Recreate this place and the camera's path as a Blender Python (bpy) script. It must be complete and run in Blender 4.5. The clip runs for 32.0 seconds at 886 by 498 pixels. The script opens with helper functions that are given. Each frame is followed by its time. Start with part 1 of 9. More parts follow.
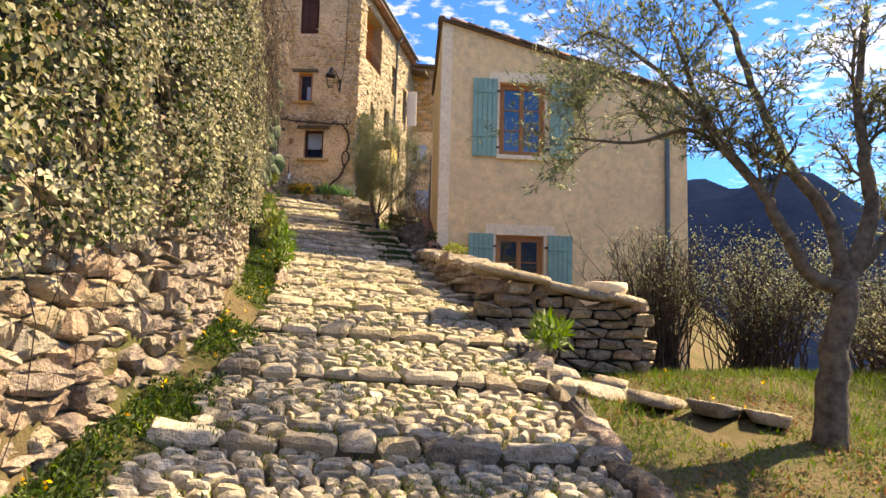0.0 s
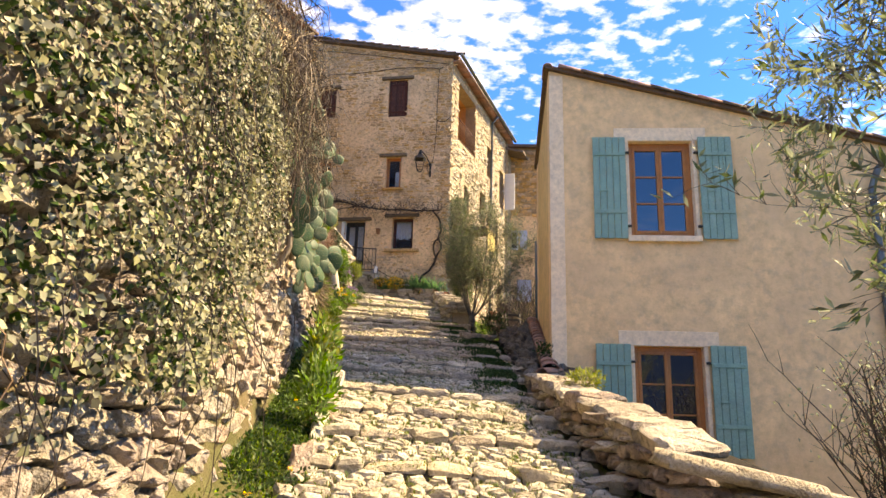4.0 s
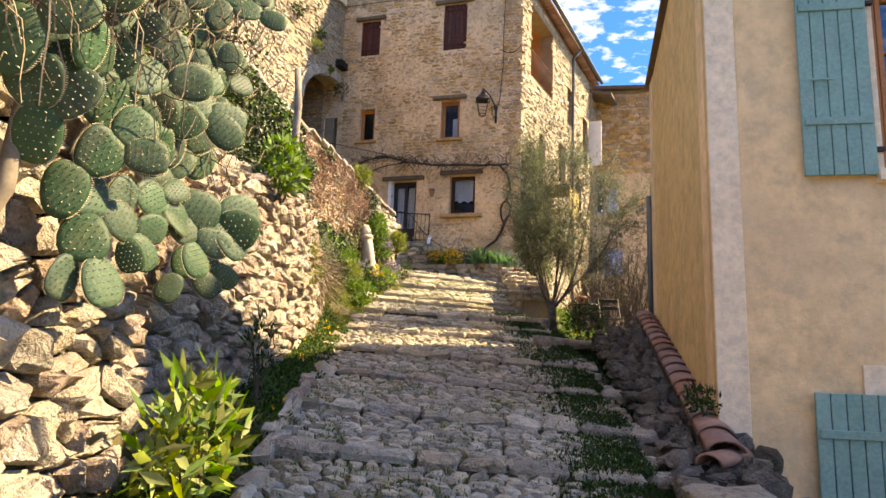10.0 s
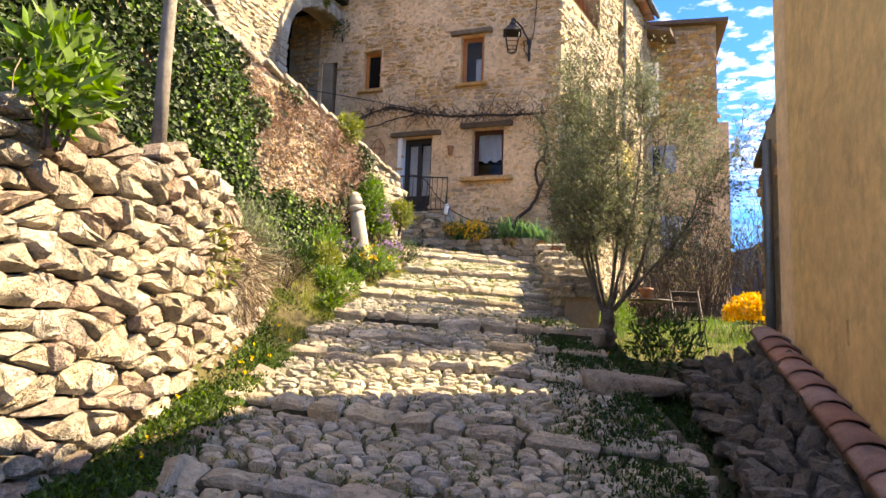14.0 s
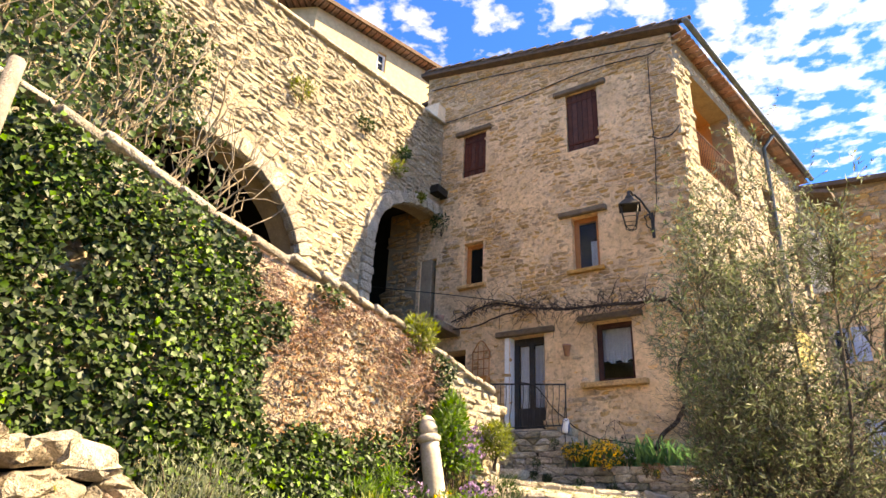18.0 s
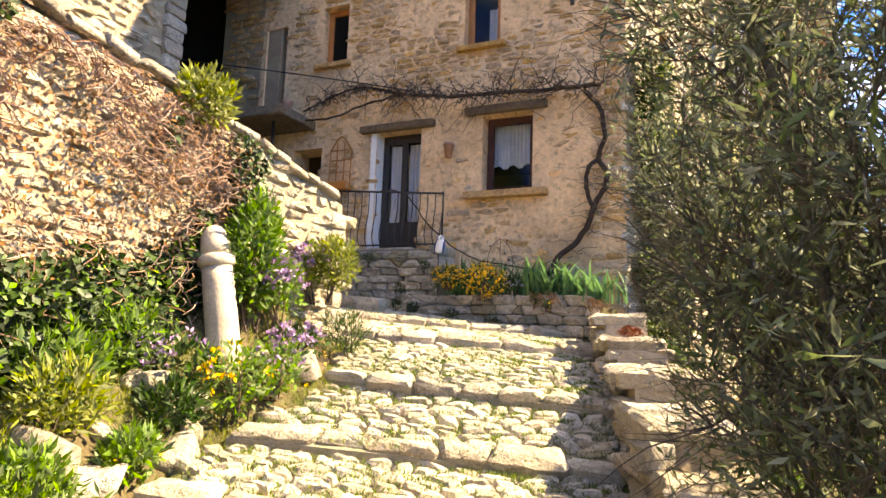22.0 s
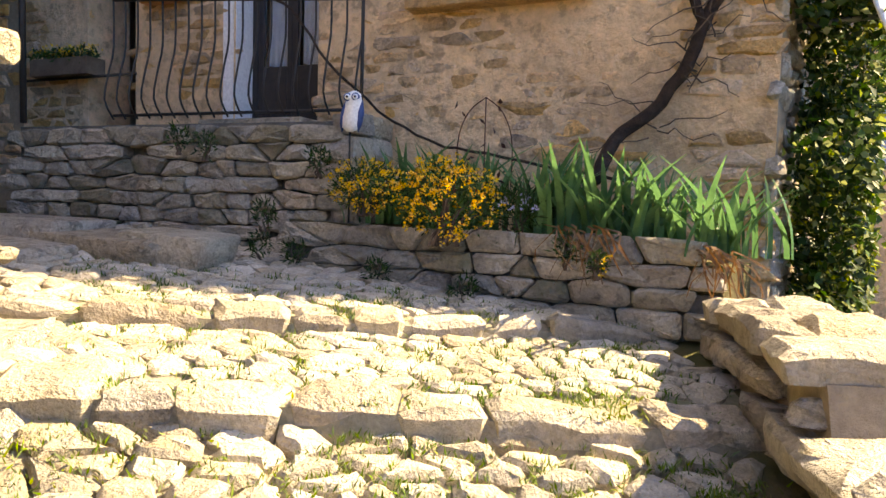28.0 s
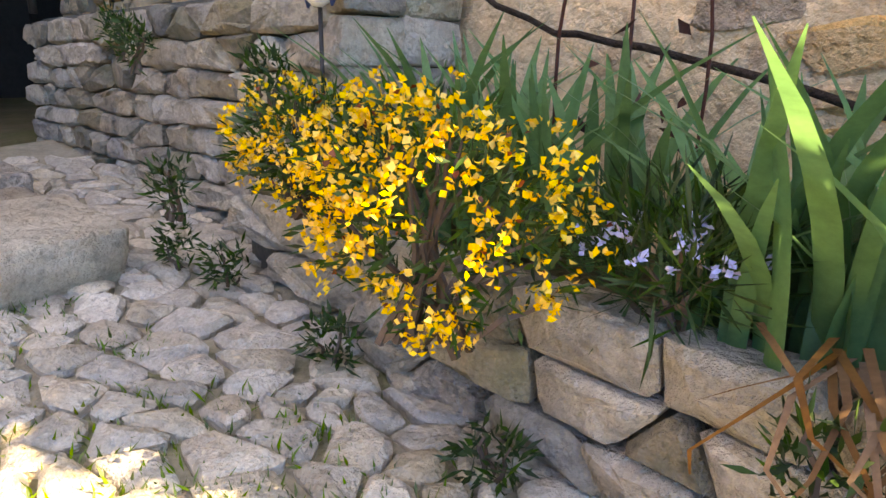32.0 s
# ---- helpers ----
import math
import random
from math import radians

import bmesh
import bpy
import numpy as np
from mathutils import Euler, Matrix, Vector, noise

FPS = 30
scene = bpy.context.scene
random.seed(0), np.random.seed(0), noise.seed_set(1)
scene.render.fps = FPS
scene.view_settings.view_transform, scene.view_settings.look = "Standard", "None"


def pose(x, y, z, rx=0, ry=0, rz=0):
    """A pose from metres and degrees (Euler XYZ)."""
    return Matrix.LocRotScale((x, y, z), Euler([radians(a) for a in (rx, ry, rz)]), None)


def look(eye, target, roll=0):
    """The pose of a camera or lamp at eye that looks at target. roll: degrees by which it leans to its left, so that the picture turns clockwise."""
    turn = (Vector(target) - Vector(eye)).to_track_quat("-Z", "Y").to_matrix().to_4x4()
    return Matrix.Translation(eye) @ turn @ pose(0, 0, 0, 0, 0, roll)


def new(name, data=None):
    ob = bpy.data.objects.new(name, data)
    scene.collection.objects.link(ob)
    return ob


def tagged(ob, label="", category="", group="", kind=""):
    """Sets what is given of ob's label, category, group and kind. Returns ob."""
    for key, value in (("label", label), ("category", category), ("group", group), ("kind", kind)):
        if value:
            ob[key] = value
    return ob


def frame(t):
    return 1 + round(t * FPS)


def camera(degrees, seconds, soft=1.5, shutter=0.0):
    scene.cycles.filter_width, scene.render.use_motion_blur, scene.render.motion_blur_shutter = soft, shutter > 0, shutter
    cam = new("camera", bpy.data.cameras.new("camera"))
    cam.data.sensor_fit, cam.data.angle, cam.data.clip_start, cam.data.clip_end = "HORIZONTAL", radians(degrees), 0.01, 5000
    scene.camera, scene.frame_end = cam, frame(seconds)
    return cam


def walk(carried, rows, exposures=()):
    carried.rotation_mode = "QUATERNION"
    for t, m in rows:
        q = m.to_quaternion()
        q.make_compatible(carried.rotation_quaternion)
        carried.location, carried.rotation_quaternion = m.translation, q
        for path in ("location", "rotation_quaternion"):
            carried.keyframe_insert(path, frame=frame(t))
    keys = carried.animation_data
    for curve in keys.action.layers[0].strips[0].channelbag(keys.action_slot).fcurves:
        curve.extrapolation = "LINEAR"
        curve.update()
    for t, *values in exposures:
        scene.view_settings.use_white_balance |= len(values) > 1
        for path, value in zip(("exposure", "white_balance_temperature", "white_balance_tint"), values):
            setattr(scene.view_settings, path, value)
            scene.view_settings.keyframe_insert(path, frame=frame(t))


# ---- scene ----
cam = camera(68.51, 32.0)
PATH = [
    (0, (-0.003, 0.001, 0.149), (0.483, 1.930, 0.353), 1.53),
    (0.5, (0.065, 0.339, 0.221), (0.565, 2.265, 0.420), 1.44),
    (1, (0.204, 0.763, 0.349), (0.550, 2.693, 0.742), 1.22),
    (1.5, (0.246, 1.124, 0.497), (0.440, 3.074, 0.894), 1.43),
    (2, (0.230, 1.480, 0.639), (0.425, 3.410, 1.128), 1.33),
    (2.5, (0.251, 1.831, 0.679), (0.434, 3.749, 1.214), 1.40),
    (4.5, (0.666, 3.569, 1.029), (0.829, 5.513, 1.474), 1.65),
    (5, (0.772, 3.964, 1.110), (0.880, 5.897, 1.608), 1.84),
    (5.5, (0.888, 4.353, 1.168), (1.040, 6.280, 1.682), 1.85),
    (6, (0.963, 4.717, 1.311), (1.000, 6.655, 1.803), 1.79),
    (6.5, (0.942, 5.089, 1.381), (0.910, 7.015, 1.917), 1.96),
    (7, (0.929, 5.393, 1.424), (0.910, 7.312, 1.988), 2.01),
    (7.5, (1.006, 5.758, 1.529), (1.006, 7.678, 2.089), 1.92),
    (8, (1.017, 6.134, 1.583), (1.012, 8.066, 2.100), 2.01),
    (8.5, (1.037, 6.500, 1.676), (1.069, 8.445, 2.140), 1.95),
    (9, (1.090, 6.879, 1.756), (1.089, 8.826, 2.212), 2.14),
    (9.5, (1.122, 7.244, 1.840), (1.039, 9.194, 2.275), 2.18),
    (10, (1.128, 7.668, 1.899), (1.072, 9.635, 2.255), 2.17),
    (10.5, (1.209, 8.082, 1.923), (1.199, 10.052, 2.268), 2.18),
    (11, (1.293, 8.522, 2.044), (1.161, 10.502, 2.294), 2.03),
    (11.5, (1.311, 9.026, 2.146), (1.226, 11.010, 2.381), 2.19),
    (12, (1.291, 9.307, 2.296), (1.205, 11.301, 2.436), 2.06),
    (12.5, (1.390, 9.755, 2.333), (1.249, 11.741, 2.520), 2.00),
    (13, (1.418, 10.241, 2.397), (1.197, 12.221, 2.572), 2.06),
    (13.5, (1.416, 10.678, 2.520), (1.242, 12.660, 2.723), 1.98),
    (15.5, (1.661, 12.187, 3.094), (1.420, 14.116, 3.567), 2.24),
    (16, (1.628, 12.466, 3.182), (1.304, 14.347, 3.783), 2.26),
    (16.5, (1.615, 12.747, 3.305), (1.240, 14.580, 4.012), 2.26),
    (17, (1.641, 13.027, 3.359), (1.195, 14.838, 4.083), 2.20),
    (17.5, (1.750, 13.378, 3.455), (1.204, 15.163, 4.174), 2.45),
    (18, (1.841, 13.661, 3.538), (1.248, 15.394, 4.340), 2.70),
    (18.5, (1.843, 14.047, 3.592), (1.217, 15.782, 4.367), 2.71),
    (19, (1.843, 14.479, 3.619), (1.347, 16.270, 4.358), 2.85),
    (19.5, (1.842, 14.855, 3.706), (1.301, 16.682, 4.312), 2.50),
    (20, (1.815, 15.225, 3.722), (1.306, 17.098, 4.202), 2.43),
    (20.5, (1.735, 15.611, 3.789), (1.371, 17.539, 4.176), 2.34),
    (21, (1.783, 16.006, 3.866), (1.384, 17.931, 4.234), 2.04),
    (21.5, (1.716, 16.391, 3.926), (1.350, 18.330, 4.252), 2.23),
    (22, (1.668, 16.761, 4.026), (1.358, 18.716, 4.315), 2.06),
    (22.5, (1.633, 17.163, 4.092), (1.380, 19.113, 4.461), 2.58),
    (23, (1.587, 17.567, 4.173), (1.339, 19.537, 4.412), 2.15),
    (23.5, (1.510, 17.971, 4.213), (1.307, 19.938, 4.515), 2.31),
    (24, (1.477, 18.390, 4.207), (1.365, 20.366, 4.490), 2.23),
    (24.5, (1.397, 18.833, 4.263), (1.241, 20.821, 4.417), 1.95),
    (26.5, (1.128, 20.499, 4.664), (1.125, 22.499, 4.695), 1.65),
    (27, (1.198, 20.826, 4.728), (1.208, 22.826, 4.718), 1.66),
    (27.5, (1.304, 21.198, 4.800), (1.108, 23.188, 4.736), 1.57),
    (28, (1.340, 21.598, 4.818), (1.085, 23.578, 4.689), 1.66),
    (28.5, (1.370, 22.007, 4.937), (1.255, 23.998, 4.778), 1.81),
    (29, (1.425, 22.400, 4.941), (1.209, 24.380, 4.760), 1.82),
    (29.5, (1.466, 22.732, 4.991), (1.013, 24.665, 4.749), 1.60),
    (30, (1.490, 23.054, 5.031), (0.976, 24.967, 4.753), 1.47),
    (30.5, (1.528, 23.381, 5.041), (0.978, 25.266, 4.663), 1.64),
    (31, (1.562, 23.665, 5.093), (0.814, 25.474, 4.680), 1.44),
    (31.5, (1.544, 23.970, 5.098), (0.669, 25.710, 4.642), 1.40),
    (32, (1.504, 24.217, 5.108), (0.504, 25.869, 4.586), 1.27),
]
walk(cam, [(t, look(eye, target, roll)) for t, eye, target, roll in PATH], [(0.0, 1.92, 11600, 10), (6.0, 2.2, 11400, 10), (9.0, 2.12, 11200, 10), (12.0, 2.45, 10400, 10), (13.0, 2.4, 10000, 10), (17.0, 2.35, 10600, 10), (21.0, 2.65, 10800, 10), (24.0, 2.5, 10000, 10), (27.0, 2.4, 10200, 10), (30.0, 2.72, 12000, 10), (31.0, 3.0, 12600, 10), (32.0, 3.45, 12600, 10)])

# ---- world, sun, light ----
SUN_DIR = Vector((0.9, 0.22, 0.91)).normalized()
world = bpy.data.worlds.new("world")
scene.world = world
world.use_nodes = True
wn, wl = world.node_tree.nodes, world.node_tree.links
wn.clear()
w_out = wn.new("ShaderNodeOutputWorld")
w_bg = wn.new("ShaderNodeBackground")
w_sky = wn.new("ShaderNodeTexSky")
w_sky.sky_type = "NISHITA"
w_sky.sun_disc = False
w_sky.sun_elevation = math.asin(SUN_DIR.z)
w_sky.sun_rotation = math.atan2(SUN_DIR.x, SUN_DIR.y)
w_sky.air_density, w_sky.dust_density, w_sky.ozone_density = 1.0, 0.3, 3.0
w_bg.inputs["Strength"].default_value = 0.15
# fleecy altocumulus, laid on a flat layer high above
w_co = wn.new("ShaderNodeTexCoord")
w_sep = wn.new("ShaderNodeSeparateXYZ")
wl.new(w_co.outputs["Generated"], w_sep.inputs[0])
w_zz = wn.new("ShaderNodeMath"); w_zz.operation = "MAXIMUM"; w_zz.inputs[1].default_value = 0.06
wl.new(w_sep.outputs["Z"], w_zz.inputs[0])
w_xy = wn.new("ShaderNodeCombineXYZ")
for axis in ("X", "Y"):
    d = wn.new("ShaderNodeMath"); d.operation = "DIVIDE"
    wl.new(w_sep.outputs[axis], d.inputs[0]); wl.new(w_zz.outputs[0], d.inputs[1]); wl.new(d.outputs[0], w_xy.inputs[axis])
def w_noise(scale, detail, rough):
    n = wn.new("ShaderNodeTexNoise")
    n.inputs["Scale"].default_value, n.inputs["Detail"].default_value, n.inputs["Roughness"].default_value = scale, detail, rough
    wl.new(w_xy.outputs[0], n.inputs["Vector"])
    return n
w_small, w_big = w_noise(13.0, 4.0, 0.55), w_noise(0.9, 2.0, 0.5)
w_mul = wn.new("ShaderNodeMath"); w_mul.operation = "ADD"
wl.new(w_small.outputs["Fac"], w_mul.inputs[0]); wl.new(w_big.outputs["Fac"], w_mul.inputs[1])
w_ramp = wn.new("ShaderNodeValToRGB")
w_ramp.color_ramp.elements[0].position, w_ramp.color_ramp.elements[1].position = 0.475, 0.70
w_half = wn.new("ShaderNodeMath"); w_half.operation = "MULTIPLY"; w_half.inputs[1].default_value = 0.5
wl.new(w_mul.outputs[0], w_half.inputs[0]); wl.new(w_half.outputs[0], w_ramp.inputs["Fac"])
w_fac = wn.new("ShaderNodeMath"); w_fac.operation = "MULTIPLY"; w_fac.inputs[1].default_value = 0.8
# the cloud field thins out towards the horizon
w_low = wn.new("ShaderNodeMapRange"); w_low.interpolation_type = "SMOOTHSTEP"
w_low.inputs["From Min"].default_value, w_low.inputs["From Max"].default_value = 0.08, 0.38
wl.new(w_sep.outputs["Z"], w_low.inputs["Value"])
w_thin = wn.new("ShaderNodeMath"); w_thin.operation = "MULTIPLY"
wl.new(w_ramp.outputs["Color"], w_thin.inputs[0]); wl.new(w_low.outputs[0], w_thin.inputs[1])
w_side = wn.new("ShaderNodeMapRange"); w_side.interpolation_type = "SMOOTHSTEP"
w_side.inputs["From Min"].default_value, w_side.inputs["From Max"].default_value = -0.96, -0.72
w_side.inputs["To Min"].default_value = 0.12
wl.new(w_sep.outputs["Y"], w_side.inputs["Value"])
w_north = wn.new("ShaderNodeMath"); w_north.operation = "MULTIPLY"
wl.new(w_thin.outputs[0], w_north.inputs[0]); wl.new(w_side.outputs[0], w_north.inputs[1])
wl.new(w_north.outputs[0], w_fac.inputs[0])
w_mix = wn.new("ShaderNodeMixRGB")
w_mix.inputs["Color2"].default_value = (6.1, 6.05, 6.1, 1)
w_tint = wn.new("ShaderNodeMixRGB"); w_tint.blend_type = "MULTIPLY"; w_tint.inputs["Fac"].default_value = 1.0
w_tint.inputs["Color2"].default_value = (0.056, 0.285, 0.70, 1)
wl.new(w_sky.outputs[0], w_tint.inputs["Color1"])
wl.new(w_tint.outputs[0], w_mix.inputs["Color1"]); wl.new(w_fac.outputs[0], w_mix.inputs["Fac"])
wl.new(w_mix.outputs[0], w_bg.inputs["Color"]); wl.new(w_bg.outputs[0], w_out.inputs["Surface"])

sun = new("sun", bpy.data.lights.new("sun", "SUN"))
sun.data.energy, sun.data.angle, sun.data.color = 4.0, radians(0.55), (1.0, 0.93, 0.80)
sun.matrix_world = look(SUN_DIR * 60, (0, 0, 0))

# ---- materials ----
def material(name, a, b, scale=3.0, rough=0.85, bump=0.3, bscale=30.0, vary=0.0, island=0.0, stain=None, stain_scale=0.7, stain_amount=0.5, metal=0.0, spec=0.15, sub=0.0, bdist=0.02, pits=None, pit_scale=10.0, pit_amount=0.7):
    """Two colours mixed by a coarse and a fine noise in world metres, with optional stains, per-piece variation and fine relief."""
    m = bpy.data.materials.new(name)
    m.use_nodes = True
    n, l = m.node_tree.nodes, m.node_tree.links
    p = n["Principled BSDF"]
    geo = n.new("ShaderNodeNewGeometry")
    def noise_tex(s, detail=5.0, r=0.6):
        t = n.new("ShaderNodeTexNoise")
        t.inputs["Scale"].default_value, t.inputs["Detail"].default_value, t.inputs["Roughness"].default_value = s, detail, r
        l.new(geo.outputs["Position"], t.inputs["Vector"])
        return t
    def contrast(sock, lo, hi):
        r = n.new("ShaderNodeMapRange")
        r.inputs["From Min"].default_value, r.inputs["From Max"].default_value = lo, hi
        l.new(sock, r.inputs["Value"])
        return r.outputs[0]
    mix = n.new("ShaderNodeMixRGB")
    mix.inputs["Color1"].default_value, mix.inputs["Color2"].default_value = (*a, 1), (*b, 1)
    l.new(contrast(noise_tex(scale).outputs["Fac"], 0.32, 0.68), mix.inputs["Fac"])
    col = mix.outputs[0]
    fine = n.new("ShaderNodeMixRGB"); fine.blend_type = "MULTIPLY"; fine.inputs["Fac"].default_value = 0.55
    shade = n.new("ShaderNodeMapRange"); shade.inputs["From Min"].default_value, shade.inputs["From Max"].default_value = 0.25, 0.75
    shade.inputs["To Min"].default_value, shade.inputs["To Max"].default_value = 0.55, 1.35
    l.new(noise_tex(scale * 9, 4.0, 0.7).outputs["Fac"], shade.inputs["Value"])
    l.new(col, fine.inputs["Color1"]); l.new(shade.outputs[0], fine.inputs["Color2"])
    col = fine.outputs[0]
    if stain:
        st = n.new("ShaderNodeMixRGB")
        st.inputs["Color2"].default_value = (*stain, 1)
        f = n.new("ShaderNodeMath"); f.operation = "MULTIPLY"; f.inputs[1].default_value = stain_amount
        l.new(contrast(noise_tex(stain_scale, 8.0, 0.7).outputs["Fac"], 0.5, 0.68), f.inputs[0])
        l.new(f.outputs[0], st.inputs["Fac"]); l.new(col, st.inputs["Color1"])
        col = st.outputs[0]
    if pits:
        pt = n.new("ShaderNodeMixRGB")
        pt.inputs["Color2"].default_value = (*pits, 1)
        f = n.new("ShaderNodeMath"); f.operation = "MULTIPLY"; f.inputs[1].default_value = pit_amount
        l.new(contrast(noise_tex(pit_scale, 6.0, 0.65).outputs["Fac"], 0.53, 0.63), f.inputs[0])
        l.new(f.outputs[0], pt.inputs["Fac"]); l.new(col, pt.inputs["Color1"])
        col = pt.outputs[0]
    for amount, node, out in ((vary, "ShaderNodeObjectInfo", "Random"), (island, "ShaderNodeNewGeometry", "Random Per Island")):
        if amount:
            src = n.new(node)
            hsv = n.new("ShaderNodeHueSaturation")
            v = n.new("ShaderNodeMapRange"); v.inputs["To Min"].default_value, v.inputs["To Max"].default_value = 1 - amount, 1 + amount
            l.new(src.outputs[out], v.inputs["Value"]); l.new(v.outputs[0], hsv.inputs["Value"])
            h = n.new("ShaderNodeMath"); h.operation = "MULTIPLY"; h.inputs[1].default_value = 7.31
            h2 = n.new("ShaderNodeMath"); h2.operation = "FRACT"
            l.new(src.outputs[out], h.inputs[0]); l.new(h.outputs[0], h2.inputs[0])
            hs = n.new("ShaderNodeMapRange"); hs.inputs["To Min"].default_value, hs.inputs["To Max"].default_value = 1 - amount, 1 + amount * 0.8
            l.new(h2.outputs[0], hs.inputs["Value"]); l.new(hs.outputs[0], hsv.inputs["Saturation"])
            l.new(col, hsv.inputs["Color"])
            col = hsv.outputs[0]
    l.new(col, p.inputs["Base Color"])
    p.inputs["Roughness"].default_value, p.inputs["Metallic"].default_value = rough, metal
    p.inputs["Specular IOR Level"].default_value = spec
    if sub:
        # thin leaves let light through
        tr = n.new("ShaderNodeBsdfTranslucent"); ms = n.new("ShaderNodeMixShader"); ms.inputs["Fac"].default_value = sub
        l.new(col, tr.inputs["Color"]); l.new(p.outputs[0], ms.inputs[1]); l.new(tr.outputs[0], ms.inputs[2])
        l.new(ms.outputs[0], n["Material Output"].inputs["Surface"])
    if bump:
        bp = n.new("ShaderNodeBump"); bp.inputs["Strength"].default_value, bp.inputs["Distance"].default_value = bump, bdist
        both = n.new("ShaderNodeMath"); both.operation = "MULTIPLY_ADD"; both.inputs[1].default_value = 0.3
        l.new(noise_tex(bscale * 5, 3.0, 0.7).outputs["Fac"], both.inputs[0]); l.new(noise_tex(bscale, 6.0, 0.65).outputs["Fac"], both.inputs[2])
        l.new(both.outputs[0], bp.inputs["Height"]); l.new(bp.outputs[0], p.inputs["Normal"])
    return m


def glass_material(name, tint, ior, rough=0.02):
    m = bpy.data.materials.new(name)
    m.use_nodes = True
    p = m.node_tree.nodes["Principled BSDF"]
    p.inputs["Base Color"].default_value = (*tint, 1)
    p.inputs["Roughness"].default_value, p.inputs["IOR"].default_value = rough, ior
    p.inputs["Specular IOR Level"].default_value = 0.5
    return m


M_COBBLE = material("cobble_limestone", (0.56, 0.485, 0.375), (0.38, 0.325, 0.25), 6, 0.85, 1.0, 14, vary=0.22, island=0.2, stain=(0.20, 0.18, 0.13), stain_scale=1.2, stain_amount=0.4, bdist=0.05, pits=(0.16, 0.145, 0.11), pit_scale=22, pit_amount=0.3)
M_DRYSTONE = material("dry_wall_limestone", (0.58, 0.49, 0.385), (0.40, 0.335, 0.26), 7, 0.9, 1.0, 14, vary=0.2, island=0.2, stain=(0.17, 0.16, 0.14), stain_scale=2.0, stain_amount=0.45, bdist=0.09, pits=(0.13, 0.115, 0.09), pit_scale=16, pit_amount=0.55)
M_STONE_PINK = material("dry_wall_pink_limestone", (0.50, 0.385, 0.315), (0.36, 0.28, 0.225), 7, 0.9, 1.0, 14, vary=0.2, island=0.2, stain=(0.15, 0.13, 0.12), stain_scale=2.0, stain_amount=0.4, bdist=0.09, pits=(0.13, 0.10, 0.085), pit_scale=16, pit_amount=0.55)
M_RUBBLE = material("house_rubble_stone", (0.80, 0.54, 0.31), (0.60, 0.39, 0.22), 6, 0.92, 1.0, 14, vary=0.2, island=0.22, stain=(0.14, 0.11, 0.09), stain_scale=2.5, stain_amount=0.4, bdist=0.09, pits=(0.24, 0.17, 0.11), pit_scale=16, pit_amount=0.50)
M_PALE_RUBBLE = material("pale_arch_rubble", (0.58, 0.51, 0.40), (0.44, 0.37, 0.28), 6, 0.92, 1.0, 14, vary=0.18, island=0.18, stain=(0.22, 0.19, 0.15), stain_scale=2.5, stain_amount=0.35, bdist=0.09, pits=(0.22, 0.19, 0.145), pit_scale=16, pit_amount=0.50)
M_MORTAR = material("lime_mortar", (0.42, 0.33, 0.22), (0.33, 0.25, 0.17), 3, 0.95, 0.8, 45, stain=(0.2, 0.16, 0.12), stain_scale=1.5, stain_amount=0.4)
M_OLDPLASTER = material("old_ochre_render", (0.86, 0.60, 0.36), (0.72, 0.49, 0.29), 1.6, 0.93, 1.0, 10, stain=(0.24, 0.17, 0.11), stain_scale=1.1, stain_amount=0.45, bdist=0.05, pits=(0.36, 0.24, 0.15), pit_scale=9.0, pit_amount=0.7)
# joint earth taken to near-black, crevice shade put into its colour
M_DARKJOINT = material("shaded_earth_joint", (0.014, 0.011, 0.009), (0.028, 0.023, 0.017), 8, 0.95, 0.8, 40)
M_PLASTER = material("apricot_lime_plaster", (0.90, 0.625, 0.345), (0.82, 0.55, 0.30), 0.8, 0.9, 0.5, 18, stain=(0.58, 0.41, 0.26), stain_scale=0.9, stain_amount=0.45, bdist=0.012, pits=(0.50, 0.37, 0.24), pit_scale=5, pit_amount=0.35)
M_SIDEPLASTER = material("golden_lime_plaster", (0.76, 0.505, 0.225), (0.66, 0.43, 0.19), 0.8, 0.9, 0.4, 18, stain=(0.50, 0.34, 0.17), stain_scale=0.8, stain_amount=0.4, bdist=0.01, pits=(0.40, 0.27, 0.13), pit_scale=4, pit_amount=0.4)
M_TRIM = material("pale_plaster_band", (0.90, 0.71, 0.50), (0.83, 0.64, 0.445), 1.5, 0.9, 0.3, 25, stain=(0.62, 0.50, 0.38), stain_scale=2.5, stain_amount=0.3)
M_SHUTTER = material("sea_green_paint", (0.22, 0.40, 0.34), (0.18, 0.33, 0.28), 4, 0.6, 0.25, 60, vary=0.05, stain=(0.30, 0.40, 0.35), stain_scale=6, stain_amount=0.35)
M_WOOD = material("orange_varnished_wood", (0.50, 0.18, 0.035), (0.38, 0.13, 0.025), 8, 0.42, 0.2, 60, vary=0.06, spec=0.5)
M_BROWNWOOD = material("red_brown_boards", (0.10, 0.035, 0.024), (0.06, 0.022, 0.017), 10, 0.7, 0.4, 50, vary=0.15)
M_OLDWOOD = material("weathered_timber", (0.20, 0.15, 0.105), (0.12, 0.09, 0.065), 9, 0.9, 0.7, 50, vary=0.1)
M_GREYWOOD = material("grey_weathered_wood", (0.30, 0.26, 0.22), (0.19, 0.165, 0.14), 12, 0.9, 0.7, 50)
M_GLASS = glass_material("window_glass", (0.012, 0.016, 0.022), 2.3)
M_DARKGLASS = glass_material("old_window_glass", (0.012, 0.011, 0.010), 1.28)
